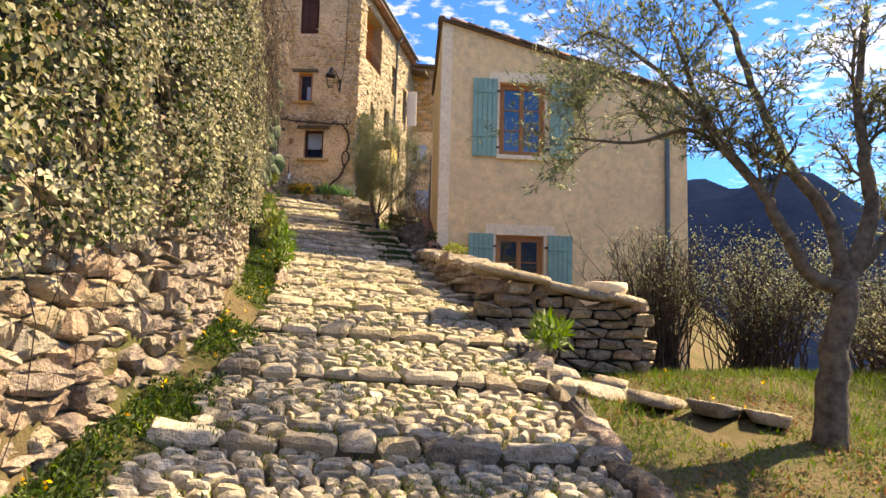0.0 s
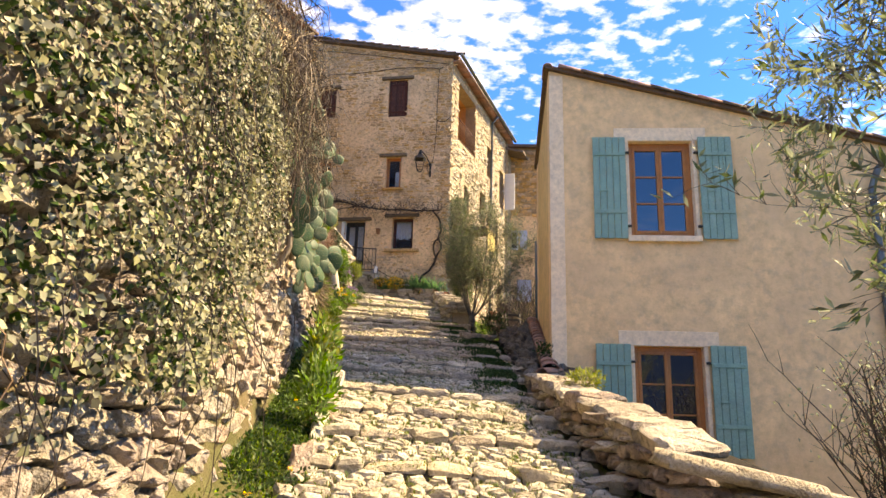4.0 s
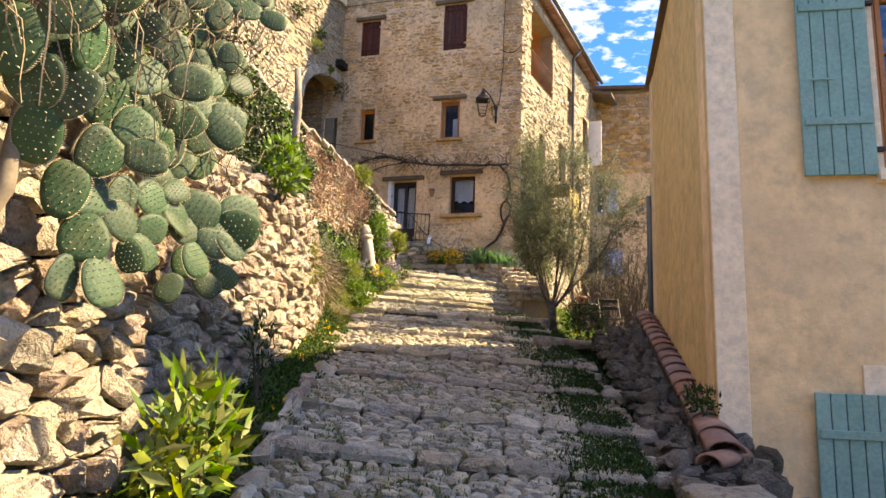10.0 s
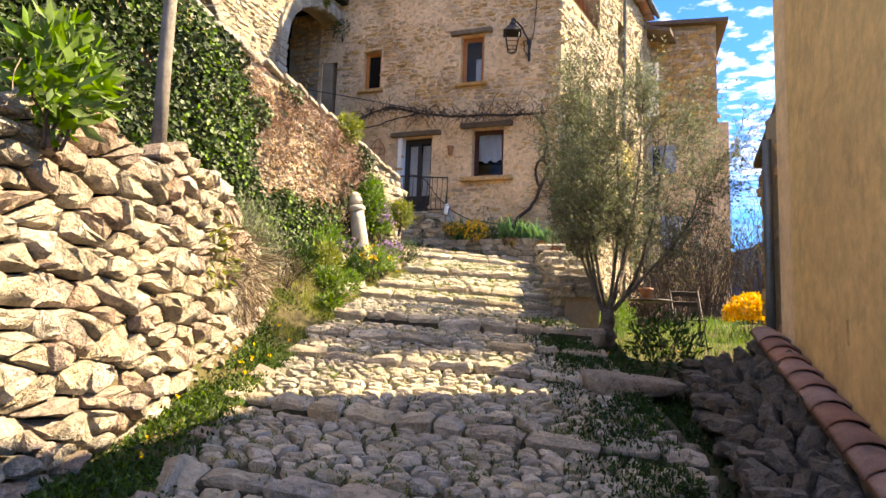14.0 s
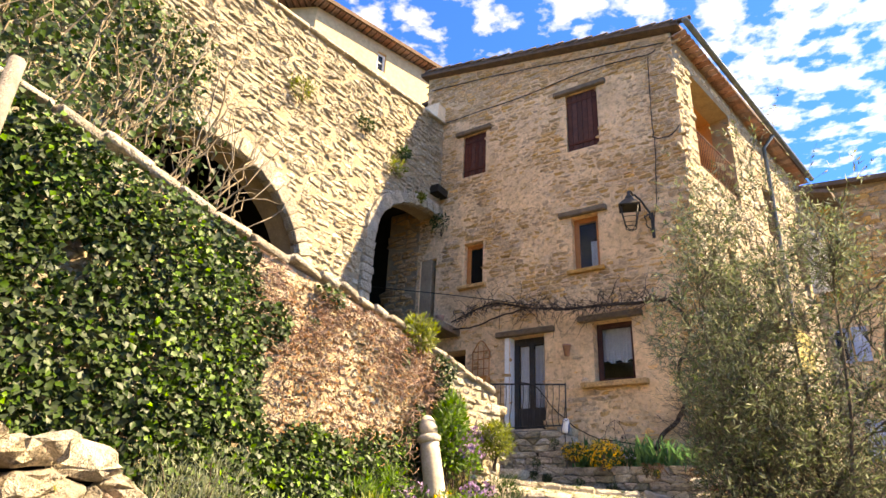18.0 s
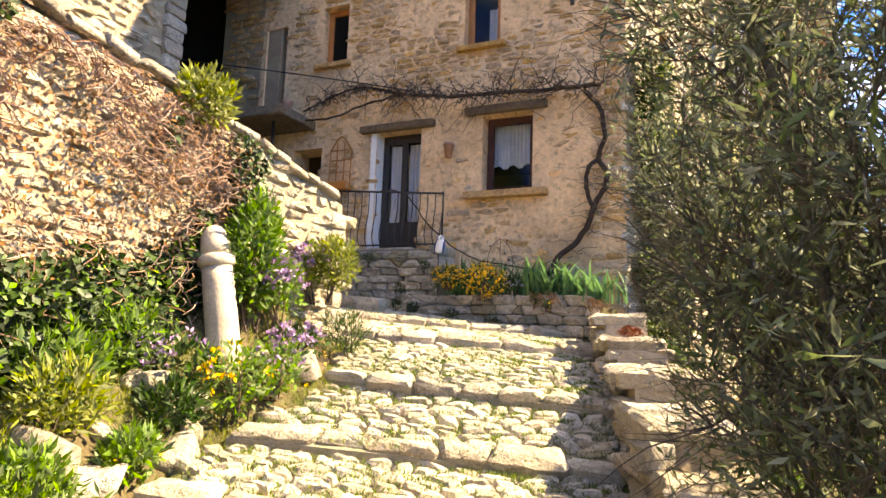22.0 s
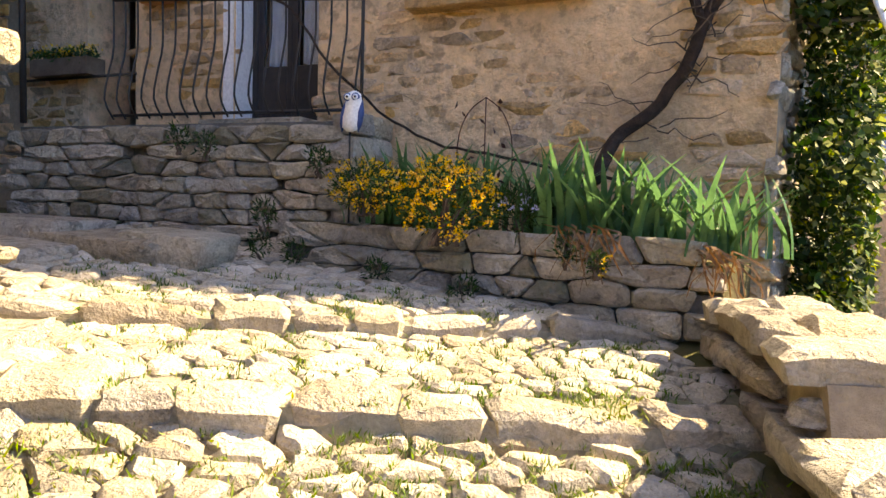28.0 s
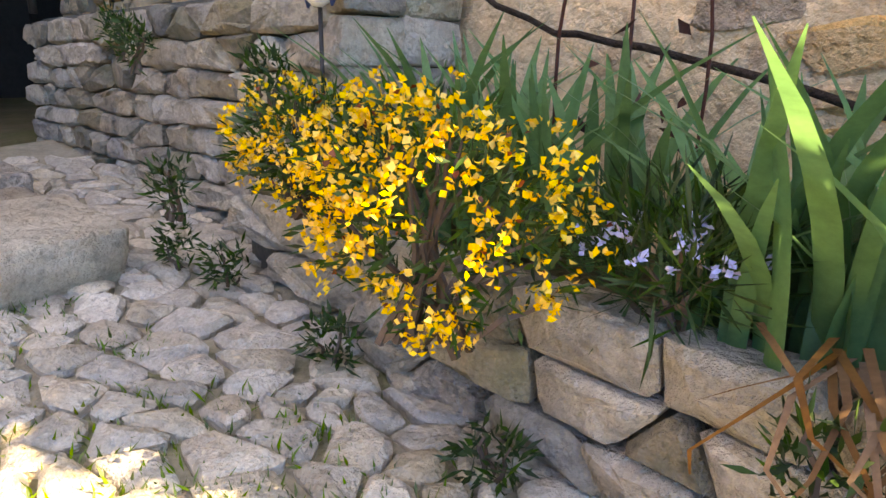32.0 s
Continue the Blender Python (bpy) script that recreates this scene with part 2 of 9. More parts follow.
M_CLEAR = glass_material("clear_window_glass", (0.9, 0.92, 0.92), 1.2)
M_CLEAR.node_tree.nodes["Principled BSDF"].inputs["Transmission Weight"].default_value = 1.0
# darker wall stone, for weathering and for shade put into the colour
M_GREYSTONE = material("weathered_and_shaded_limestone", (0.24, 0.205, 0.17), (0.14, 0.12, 0.10), 7, 0.9, 1.0, 14, vary=0.25, island=0.25, stain=(0.10, 0.10, 0.08), stain_scale=2.0, stain_amount=0.45, bdist=0.09)
M_CURTAIN = material("white_curtain", (0.62, 0.62, 0.62), (0.5, 0.5, 0.52), 9, 0.95, 0.3, 30)
M_IRON = material("black_iron", (0.018, 0.016, 0.015), (0.035, 0.028, 0.024), 20, 0.55, 0.3, 80, spec=0.4)
M_ZINC = material("grey_zinc", (0.16, 0.18, 0.18), (0.10, 0.12, 0.125), 4, 0.45, 0.15, 40, metal=0.5)
M_TILE = material("terracotta_tile", (0.42, 0.22, 0.15), (0.30, 0.15, 0.11), 9, 0.85, 0.5, 45, vary=0.25, island=0.25, stain=(0.16, 0.11, 0.09), stain_scale=5, stain_amount=0.5)
M_OLDTILE = material("old_roof_tile", (0.17, 0.115, 0.085), (0.10, 0.075, 0.06), 7, 0.9, 0.5, 45, vary=0.25, island=0.25)
M_LOGGIA = material("orange_loggia_plaster", (0.60, 0.31, 0.13), (0.52, 0.26, 0.11), 1.5, 0.9, 0.3, 25)
M_PALEWALL = material("cream_plaster", (0.62, 0.46, 0.27), (0.55, 0.40, 0.23), 0.7, 0.9, 0.3, 15, stain=(0.45, 0.36, 0.25), stain_scale=0.8, stain_amount=0.4)
M_SOIL = material("dry_soil_and_moss", (0.15, 0.11, 0.065), (0.09, 0.085, 0.035), 1.3, 0.95, 0.9, 25, stain=(0.075, 0.10, 0.03), stain_scale=0.9, stain_amount=0.8, bdist=0.04)
M_PATHBED = material("gritty_joint_earth", (0.085, 0.07, 0.048), (0.05, 0.042, 0.028), 4, 0.95, 0.9, 35, stain=(0.10, 0.12, 0.04), stain_scale=2.2, stain_amount=0.7, bdist=0.02)
# the blue haze of distance is put into the hills' own colour
M_HILL = material("far_hill_haze_blue", (0.010, 0.020, 0.050), (0.006, 0.013, 0.034), 0.02, 1.0, 0.0, spec=0.0)
M_BARK = material("olive_bark", (0.25, 0.21, 0.165), (0.085, 0.07, 0.055), 14, 0.95, 1.0, 45, bdist=0.03)
M_CREEPER = material("withered_creeper", (0.34, 0.215, 0.16), (0.20, 0.125, 0.09), 6, 0.95, 0.0, island=0.35)
M_VINE = material("dark_vine_bark", (0.075, 0.052, 0.04), (0.035, 0.025, 0.02), 14, 0.95, 1.0, 45, bdist=0.03)
M_TWIG = material("dry_twigs", (0.13, 0.092, 0.07), (0.06, 0.045, 0.035), 6, 0.95, 0.0, island=0.3)
M_STRAW = material("pale_dry_stems", (0.28, 0.22, 0.155), (0.17, 0.135, 0.095), 6, 0.95, 0.0, island=0.25)
M_OLIVEDARK = material("shaded_olive_leaf", (0.085, 0.115, 0.05), (0.13, 0.165, 0.075), 3, 0.5, 0.0, island=0.4, sub=0.4, spec=0.22)
M_OLIVE = material("olive_leaf", (0.27, 0.30, 0.19), (0.17, 0.205, 0.11), 3, 0.5, 0.0, island=0.4, sub=0.45, spec=0.22)
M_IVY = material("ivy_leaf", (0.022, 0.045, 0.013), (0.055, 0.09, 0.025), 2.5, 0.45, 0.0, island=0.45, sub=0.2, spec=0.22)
M_IVYPALE = material("pale_sunlit_ivy", (0.23, 0.235, 0.145), (0.30, 0.285, 0.19), 2.0, 0.6, 0.0, island=0.45, sub=0.25)
M_GREEN = material("fresh_green_leaf", (0.10, 0.20, 0.025), (0.15, 0.25, 0.04), 3, 0.5, 0.0, island=0.35, sub=0.35, spec=0.22)
M_GRASS = material("grass_blade", (0.085, 0.17, 0.018), (0.15, 0.20, 0.035), 1.5, 0.6, 0.0, island=0.4, sub=0.35)
M_YGREEN = material("yellow_green_leaf", (0.24, 0.26, 0.05), (0.17, 0.21, 0.04), 3, 0.5, 0.0, island=0.35, sub=0.35)
M_IRIS = material("iris_leaf", (0.035, 0.15, 0.03), (0.085, 0.26, 0.05), 4, 0.42, 0.0, island=0.4, sub=0.4, spec=0.3)
M_DARKGREEN = material("dark_green_leaf", (0.025, 0.06, 0.013), (0.045, 0.085, 0.02), 4, 0.5, 0.0, island=0.35, sub=0.25)
M_CACTUS = material("prickly_pear_pad", (0.030, 0.064, 0.034), (0.050, 0.092, 0.052), 3, 0.5, 0.2, 40, vary=0.25, stain=(0.20, 0.20, 0.11), stain_scale=7, stain_amount=0.25)
M_SPINE = material("pale_spines", (0.55, 0.47, 0.33), (0.45, 0.38, 0.26), 10, 0.8, 0.0)
M_YELLOW = material("yellow_petals", (0.95, 0.62, 0.02), (0.90, 0.48, 0.012), 12, 0.6, 0.0, island=0.15, sub=0.2)
M_PURPLE = material("mauve_petals", (0.30, 0.20, 0.42), (0.42, 0.26, 0.42), 8, 0.7, 0.0, island=0.3, sub=0.2)
M_PALEBLUE = material("pale_blue_petals", (0.42, 0.42, 0.68), (0.55, 0.55, 0.72), 8, 0.7, 0.0, island=0.2)
M_DRYLEAF = material("withered_leaf", (0.27, 0.15, 0.075), (0.18, 0.095, 0.05), 8, 0.85, 0.0, island=0.3, sub=0.2)
M_WHITE = material("white_enamel", (0.78, 0.78, 0.76), (0.72, 0.72, 0.70), 5, 0.4, 0.0)
M_BLUE = material("blue_paint", (0.05, 0.09, 0.22), (0.04, 0.07, 0.17), 5, 0.5, 0.0)
M_LAVENDER = material("pale_blue_paint", (0.38, 0.45, 0.62), (0.32, 0.39, 0.55), 5, 0.7, 0.2, 40, vary=0.05)
M_COLUMN = material("cream_moulded_stone", (0.55, 0.47, 0.37), (0.47, 0.40, 0.31), 5, 0.8, 0.4, 35, stain=(0.30, 0.25, 0.19), stain_scale=5, stain_amount=0.4)
M_OCHRE = material("ochre_panel", (0.42, 0.33, 0.12), (0.36, 0.28, 0.10), 3, 0.8, 0.1, 40)
# near-black in place of the shade inside rooms, arches and passage
M_DARKROOM = material("shade_dark_interior", (0.03, 0.026, 0.022), (0.02, 0.017, 0.014), 2, 0.95, 0.3, 20)
M_WILTED = material("wilted_petals", (0.22, 0.05, 0.012), (0.14, 0.03, 0.01), 12, 0.7, 0.0, island=0.2)
M_GREYMORTAR = material("grey_lime_mortar", (0.20, 0.18, 0.15), (0.12, 0.11, 0.09), 6, 0.95, 1.0, 40)
M_GREYMOSS = material("mossy_grey_stone", (0.34, 0.29, 0.22), (0.21, 0.185, 0.14), 6, 0.92, 1.0, 14, vary=0.22, island=0.2, stain=(0.13, 0.14, 0.07), stain_scale=3.0, stain_amount=0.5, bdist=0.06, pits=(0.11, 0.10, 0.08), pit_scale=18, pit_amount=0.5)
M_DUSTBED = material("pale_gritty_joint", (0.38, 0.33, 0.245), (0.26, 0.225, 0.16), 4, 0.95, 0.9, 35, stain=(0.13, 0.15, 0.05), stain_scale=2.5, stain_amount=0.7)

# ---- builders ----
def thing(name, place, label, category, group="", kind="", turn=0.0):
    ob = new(name)
    ob.matrix_world = pose(*place, 0, 0, turn)
    return tagged(ob, label, category, group, kind)


def mesh_of(name, verts, faces, mat, smooth=False):
    me = bpy.data.meshes.new(name)
    me.from_pydata([tuple(v) for v in verts], [], [tuple(f) for f in faces])
    if smooth:
        me.polygons.foreach_set("use_smooth", [True] * len(me.polygons))
    for m in mat if isinstance(mat, (list, tuple)) else (mat,):
        me.materials.append(m)
    me.update()
    return me


def child(ob, parent):
    ob.parent = parent
    ob.matrix_parent_inverse = parent_world(parent).inverted()
    return ob


def parent_world(ob):
    m = ob.matrix_basis.copy()
    while ob.parent:
        m = ob.parent.matrix_basis @ ob.matrix_parent_inverse @ m
        ob = ob.parent
    return m


def part(name, bm, mat, parent=None, label="", smooth=False):
    """Links a bmesh, in world metres, as one mesh object under a thing or a part."""
    me = bpy.data.meshes.new(name)
    bmesh.ops.recalc_face_normals(bm, faces=bm.faces[:])
    bm.to_mesh(me)
    bm.free()
    if smooth:
        me.polygons.foreach_set("use_smooth", [True] * len(me.polygons))
    for m in mat if isinstance(mat, (list, tuple)) else (mat,):
        me.materials.append(m)
    ob = new(name, me)
    if parent:
        child(ob, parent)
    if label:
        ob["label"] = label
    return ob


def add_box(bm, m, size, bevel=0.0):
    r = bmesh.ops.create_cube(bm, size=1.0, matrix=m @ Matrix.Diagonal((*size, 1)))
    if bevel:
        es = list({e for v in r["verts"] for e in v.link_edges})
        bmesh.ops.bevel(bm, geom=es, offset=bevel, segments=1, affect="EDGES")


def box(name, m, size, mat, parent=None, label="", bevel=0.006):
    bm = bmesh.new()
    add_box(bm, m, size, bevel)
    return part(name, bm, mat, parent, label)


def tube_data(points, radii, sides=6):
    """Verts and faces of a tapered tube along points."""
    vs, fs = [], []
    pts = [Vector(p) for p in points]
    side = None
    for i, p in enumerate(pts):
        d = (pts[min(i + 1, len(pts) - 1)] - pts[max(i - 1, 0)]).normalized()
        if side is None:
            side = d.orthogonal().normalized()
        side = (side - d * side.dot(d)).normalized()
        up = d.cross(side)
        for k in range(sides):
            a = 2 * math.pi * k / sides
            vs.append(p + (side * math.cos(a) + up * math.sin(a)) * radii[i])
    for i in range(len(pts) - 1):
        for k in range(sides):
            a, b = i * sides + k, i * sides + (k + 1) % sides
            fs.append((a, b, b + sides, a + sides))
    n = len(vs)
    fs.append(tuple(range(sides - 1, -1, -1)))
    fs.append(tuple(range(n - sides, n)))
    return vs, fs


def tube(name, points, radii, mat, parent=None, sides=8, label=""):
    if not isinstance(radii, (list, tuple)):
        radii = [radii] * len(points)
    ob = new(name, mesh_of(name, *tube_data(points, radii, sides), mat, True))
    if parent:
        child(ob, parent)
    if label:
        ob["label"] = label
    return ob


class Soup:
    """Many small pieces gathered into one mesh."""
    def __init__(self):
        self.v, self.f, self.n = [], [], 0

    def add(self, vs, fs):
        self.v.extend(vs)
        k = self.n
        self.f.extend([tuple(i + k for i in f) for f in fs])
        self.n += len(vs)

    def tube(self, points, radii, sides=5):
        self.add(*tube_data(points, radii, sides))

    def make(self, name, mat, parent=None, label="", smooth=False, kind=""):
        ob = new(name, mesh_of(name, self.v, self.f, mat, smooth))
        if parent:
            child(ob, parent)
        return tagged(ob, label, kind=kind)


def leaves_mesh(name, mat, pos, length, width, rng, up=None, face=None, droop=0.0, spread=1.0, parent=None, label="", kind="stuff"):
    """Leaves as folded diamonds (four triangles each). pos: (n,3). up: mean direction of the leaf tips; face: mean facing."""
    n = len(pos)
    d = rng.normal(size=(n, 3)) * spread
    if up is not None:
        d += np.asarray(up)
    d /= np.linalg.norm(d, axis=1, keepdims=True) + 1e-9
    nn = rng.normal(size=(n, 3)) * (0.6 if face is not None else 1.0)
    if face is not None:
        nn += np.asarray(face)
    s = np.cross(d, nn)
    s /= np.linalg.norm(s, axis=1, keepdims=True) + 1e-9
    nrm = np.cross(s, d)
    L = length * rng.uniform(0.6, 1.25, (n, 1))
    W = width * rng.uniform(0.65, 1.25, (n, 1)) * 0.5
    base = pos
    mid = pos + d * L * 0.45
    tip = pos + d * L - nrm * L * droop
    a = mid + s * W + nrm * W * 0.35
    b = mid - s * W + nrm * W * 0.35
    v = np.stack([base, a, tip, b, mid], 1).reshape(-1, 3)
    k = np.arange(n)[:, None] * 5
    f = np.concatenate([k + [0, 1, 4], k + [1, 2, 4], k + [2, 3, 4], k + [3, 0, 4]], 1).reshape(-1, 3)
    me = bpy.data.meshes.new(name)
    me.vertices.add(len(v)); me.vertices.foreach_set("co", v.astype(np.float32).ravel())
    me.loops.add(f.size); me.loops.foreach_set("vertex_index", f.astype(np.int32).ravel())
    me.polygons.add(len(f)); me.polygons.foreach_set("loop_start", np.arange(0, f.size, 3, dtype=np.int32))
    me.polygons.foreach_set("loop_total", np.full(len(f), 3, dtype=np.int32))
    me.materials.append(mat)
    me.update(calc_edges=True)
    ob = new(name, me)
    if parent:
        child(ob, parent)
    return tagged(ob, label, kind=kind)


def rock_shapes(count, seed, cut=0.8, rough=0.13, n=2, power=9.0, chips=8):
    """Irregular broken blocks of unit size, chipped by planes; n pieces along each edge."""
    rng = random.Random(seed)
    out = []
    for c in range(count):
        ticks = [-1 + 2 * i / n for i in range(n + 1)]
        if n > 2:
            ticks = [math.copysign(abs(v) ** 0.24, v) for v in ticks]
        shear = [rng.uniform(-rough, rough) for _ in range(5)]
        taper = [rng.uniform(-rough, rough) * 1.5 for _ in range(3)]
        planes = []
        for _ in range(chips):
            v = Vector([rng.choice((-1, 1)) * rng.choice((0.15, 0.5, 1.0)) for _ in range(3)]).normalized()
            planes.append((v, sum(abs(e) for e in v) * rng.uniform(cut - 0.12, cut + 0.1)))
        index, vs, fs = {}, [], []
        def corner(p):
            key = tuple(round(v, 3) for v in p)
            if key not in index:
                q = Vector(p)
                q = q * ((sum(abs(v) ** power for v in q)) ** (-1.0 / power))
                for v, d in planes:
                    over = q.dot(v) - d
                    if over > 0:
                        q = q - v * over
                x, y, z = q
                q = Vector((x * (1 + taper[0] * z) + shear[0] * y + shear[1] * z, y * (1 + taper[1] * z) + shear[2] * z, z * (1 + taper[2] * x) + shear[3] * x + shear[4] * y))
                at = Vector((c * 7.3 + seed, 0, 0))
                q = q * (1 + rough * 0.5 * noise.noise(q * 1.7 + at) + rough * 0.35 * noise.noise(q * 4.1 + at))
                index[key] = len(vs)
                vs.append(q * 0.5)
            return index[key]
        for ax in range(3):
            o1, o2 = [(1, 2), (2, 0), (0, 1)][ax]
            for sgn in (-1, 1):
                for i in range(n):
                    for j in range(n):
                        def g(a, b):
                            p = [0, 0, 0]; p[ax] = sgn; p[o1] = ticks[a]; p[o2] = ticks[b]
                            return corner(p)
                        q = (g(i, j), g(i + 1, j), g(i + 1, j + 1), g(i, j + 1))
                        fs.append(q if sgn > 0 else q[::-1])
        out.append((vs, fs))
    return out


ROCKS, ROCKS_FAR = rock_shapes(14, 3, 0.80, 0.2, 4), rock_shapes(14, 3, 0.82, 0.2)
SLABS, SLABS_FAR = rock_shapes(10, 5, 0.88, 0.15, 4, 14.0, 7), rock_shapes(10, 5, 0.9, 0.15, 2, 14.0, 7)
BLOCKS, BLOCKS_FAR = rock_shapes(10, 21, 0.98, 0.075, 4, 12.0, 7), rock_shapes(10, 21, 0.98, 0.075, 2, 12.0, 7)
FAR = {id(BLOCKS): BLOCKS_FAR, id(ROCKS): ROCKS_FAR, id(SLABS): SLABS_FAR}
SHARED = {}


def shared_mesh(kind, shapes, i, mat, smooth):
    key = (kind, i, mat.name)
    if key not in SHARED:
        SHARED[key] = mesh_of(kind, shapes[i][0], shapes[i][1], mat, True)
        SHARED[key].set_sharp_from_angle(angle=radians(34))
    return SHARED[key]


def lay(name, placed, mats, parent, shapes=ROCKS, most=300, smooth=True, near=None, rng=None, rest="rubble"):
    """Stones at the given (matrix) places: the nearest as objects of their own on shared meshes, the rest joined."""
    rng = rng or random.Random(1)
    if near:
        placed = sorted(placed, key=lambda m: (m.translation - Vector(near)).length)
    inv = parent_world(parent).inverted()
    for m in placed[:most]:
        mat = mats[rng.randrange(len(mats))]
        ob = new(name, shared_mesh(name, shapes, rng.randrange(len(shapes)), mat, smooth))
        ob.parent = parent
        ob.matrix_parent_inverse = inv
        ob.matrix_basis = m
    if len(placed) > most:
        s = Soup()
        shapes = FAR[id(shapes)]
        for m in placed[most:]:
            vs, fs = shapes[rng.randrange(len(shapes))]
            s.add([m @ v for v in vs], fs)
        s.make(rest, mats[0], parent, smooth=smooth, kind="stuff").data.set_sharp_from_angle(angle=radians(34))


def interp(x, xs, ys):
    return float(np.interp(x, xs, ys))


def courses(length, lo, hi, low, high, rng, hmin=0.1, hmax=0.2, wmin=0.16, wmax=0.42):
    """Rough courses over a face: (s, z, width, height) between the lines low(s) and high(s)."""
    out, z = [], lo
    while z < hi:
        h = rng.uniform(hmin, hmax)
        s = rng.uniform(-0.2, 0)
        while s < length:
            w = rng.uniform(wmin, wmax) * (0.7 + 0.3 * h / hmax)
            c = s + w / 2
            zc = z + h / 2 + rng.uniform(-0.02, 0.02)
            if 0 <= c <= length and low(c) - 0.06 < zc < high(c):
                out.append((c, zc, w * rng.uniform(0.93, 1.06), h * rng.uniform(0.9, 1.12)))
            s += w
        z += h
    return out


def fitted(lo, hi, u0, u1, du, dv, rng, drop=0.12, jit=0.3, square=0.55):
    """Irregular stones that fit each other over a sheet: (u, v, outline) between the lines lo(u) and hi(u); a low square gives squared courses, 1.0 many-sided cobbles."""
    pts, grid = [], {}
    us = np.linspace(u0, u1, 40)
    v, top = min(lo(a) for a in us) - dv, max(hi(a) for a in us) + dv
    while v < top:
        u = u0 - 1.5 * du + rng.uniform(0, du)
        while u < u1 + 1.5 * du:
            q = (u + rng.uniform(-jit, jit) * du * 0.5, v + rng.uniform(-jit, jit) * dv * (1.0 if square > 0.65 else 0.35))
            ue = min(u1, max(u0, q[0]))
            if lo(ue) - 2.2 * dv < q[1] < hi(ue) + 2.2 * dv and rng.random() > drop:
                pts.append((q[0] / du * square, q[1] / dv))
            u += du * rng.choice((0.55, 0.8, 1.0, 1.0, 1.3, 1.6))
        v += dv * rng.uniform(0.8, 1.2)
    for i, p in enumerate(pts):
        grid.setdefault((int(p[0] // 2), int(p[1] // 2)), []).append(i)
    out = []
    for i, (x, y) in enumerate(pts):
        u, v = x * du / square, y * dv
        if not (u0 <= u <= u1 and lo(u) <= v <= hi(u)):
            continue
        r = 1.3 * square
        poly = [(x - r, y - 1.1), (x + r, y - 1.1), (x + r, y + 1.1), (x - r, y + 1.1)]
        gx, gy = int(x // 2), int(y // 2)
        near = [j for a in (-1, 0, 1) for b in (-1, 0, 1) for j in grid.get((gx + a, gy + b), ()) if j != i]
        near.sort(key=lambda j: (pts[j][0] - x) ** 2 + (pts[j][1] - y) ** 2)
        for j in near[:16]:
            nx, ny = pts[j][0] - x, pts[j][1] - y
            k = (nx * nx + ny * ny) / 2
            cut_poly = []
            for (ax, ay_), (bx, by_) in zip(poly, poly[1:] + poly[:1]):
                da, db = (ax - x) * nx + (ay_ - y) * ny - k, (bx - x) * nx + (by_ - y) * ny - k
                if da <= 0:
                    cut_poly.append((ax, ay_))
                if da * db < 0:
                    t = da / (da - db)
                    cut_poly.append((ax + (bx - ax) * t, ay_ + (by_ - ay_) * t))
            poly = cut_poly
            if len(poly) < 3:
                break
        if len(poly) >= 3:
            out.append((u, v, [(a * du / square, b * dv) for a, b in poly]))
    return out


def fitted_stone(poly, gap, depth, bulge, rough, rng, tilt=0.1):
    """One stone on its outline: chipped arrises, an uneven face, sides that run back into the joint."""
    n = len(poly)
    cu, cv = sum(p[0] for p in poly) / n, sum(p[1] for p in poly) / n
    P = []
    for (ax, ay_), (bx, by_) in zip(poly, poly[1:] + poly[:1]):
        L = math.hypot(bx - ax, by_ - ay_)
        if L < 0.012:
            P.append(((ax + bx) / 2, (ay_ + by_) / 2))
            continue
        c = min(rng.uniform(0.14, 0.26), 0.024 * rng.uniform(0.6, 1.4) / L)
        steps = max(1, int(L / 0.11))
        for i in range(steps + 1):
            t = c + (1 - 2 * c) * i / steps
            j = rng.uniform(-0.007, 0.007) if 0 < i < steps else 0.0
            P.append((ax + (bx - ax) * t + j, ay_ + (by_ - ay_) * t + j))
    Q = []
    for u, v in P:
        du, dv = u - cu, v - cv
        r = math.hypot(du, dv) + 1e-6
        g = max(0.35, 1 - gap * rng.uniform(0.6, 1.5) / r)
        Q.append((du * g, dv * g))
    m, size = len(Q), sum(math.hypot(*q) for q in Q) / len(Q)
    tu, tv = rng.gauss(0, tilt), rng.gauss(0, tilt)
    off = rng.uniform(-0.5, 0.5) * rough
    edge = min(0.4 * size, bulge + 0.25 * rough)
    vs = [(u * 0.9, v * 0.9, -depth) for u, v in Q]
    vs += [(u, v, off + u * tu + v * tv - edge * rng.uniform(0.6, 1.5)) for u, v in Q]
    inner, inset = [], min(0.3 * size, 0.008 + 1.1 * edge)
    for u, v in Q:
        k = 1 - min(0.34, inset * rng.uniform(0.6, 1.5) / (math.hypot(u, v) + 1e-6))
        inner.append((u * k, v * k, off + u * tu + v * tv + rough * rng.uniform(-0.4, 0.4)))
    vs += inner
    vs.append((rng.uniform(-0.2, 0.2) * size, rng.uniform(-0.2, 0.2) * size, off + bulge * 0.35 + rough * rng.uniform(-0.35, 0.35)))
    fs = []
    for i in range(m):
        j = (i + 1) % m
        fs += [(i, j, m + j, m + i), (m + i, m + j, 2 * m + j, 2 * m + i), (2 * m + i, 2 * m + j, 3 * m)]
    return (cu, cv), [Vector(v) for v in vs], fs


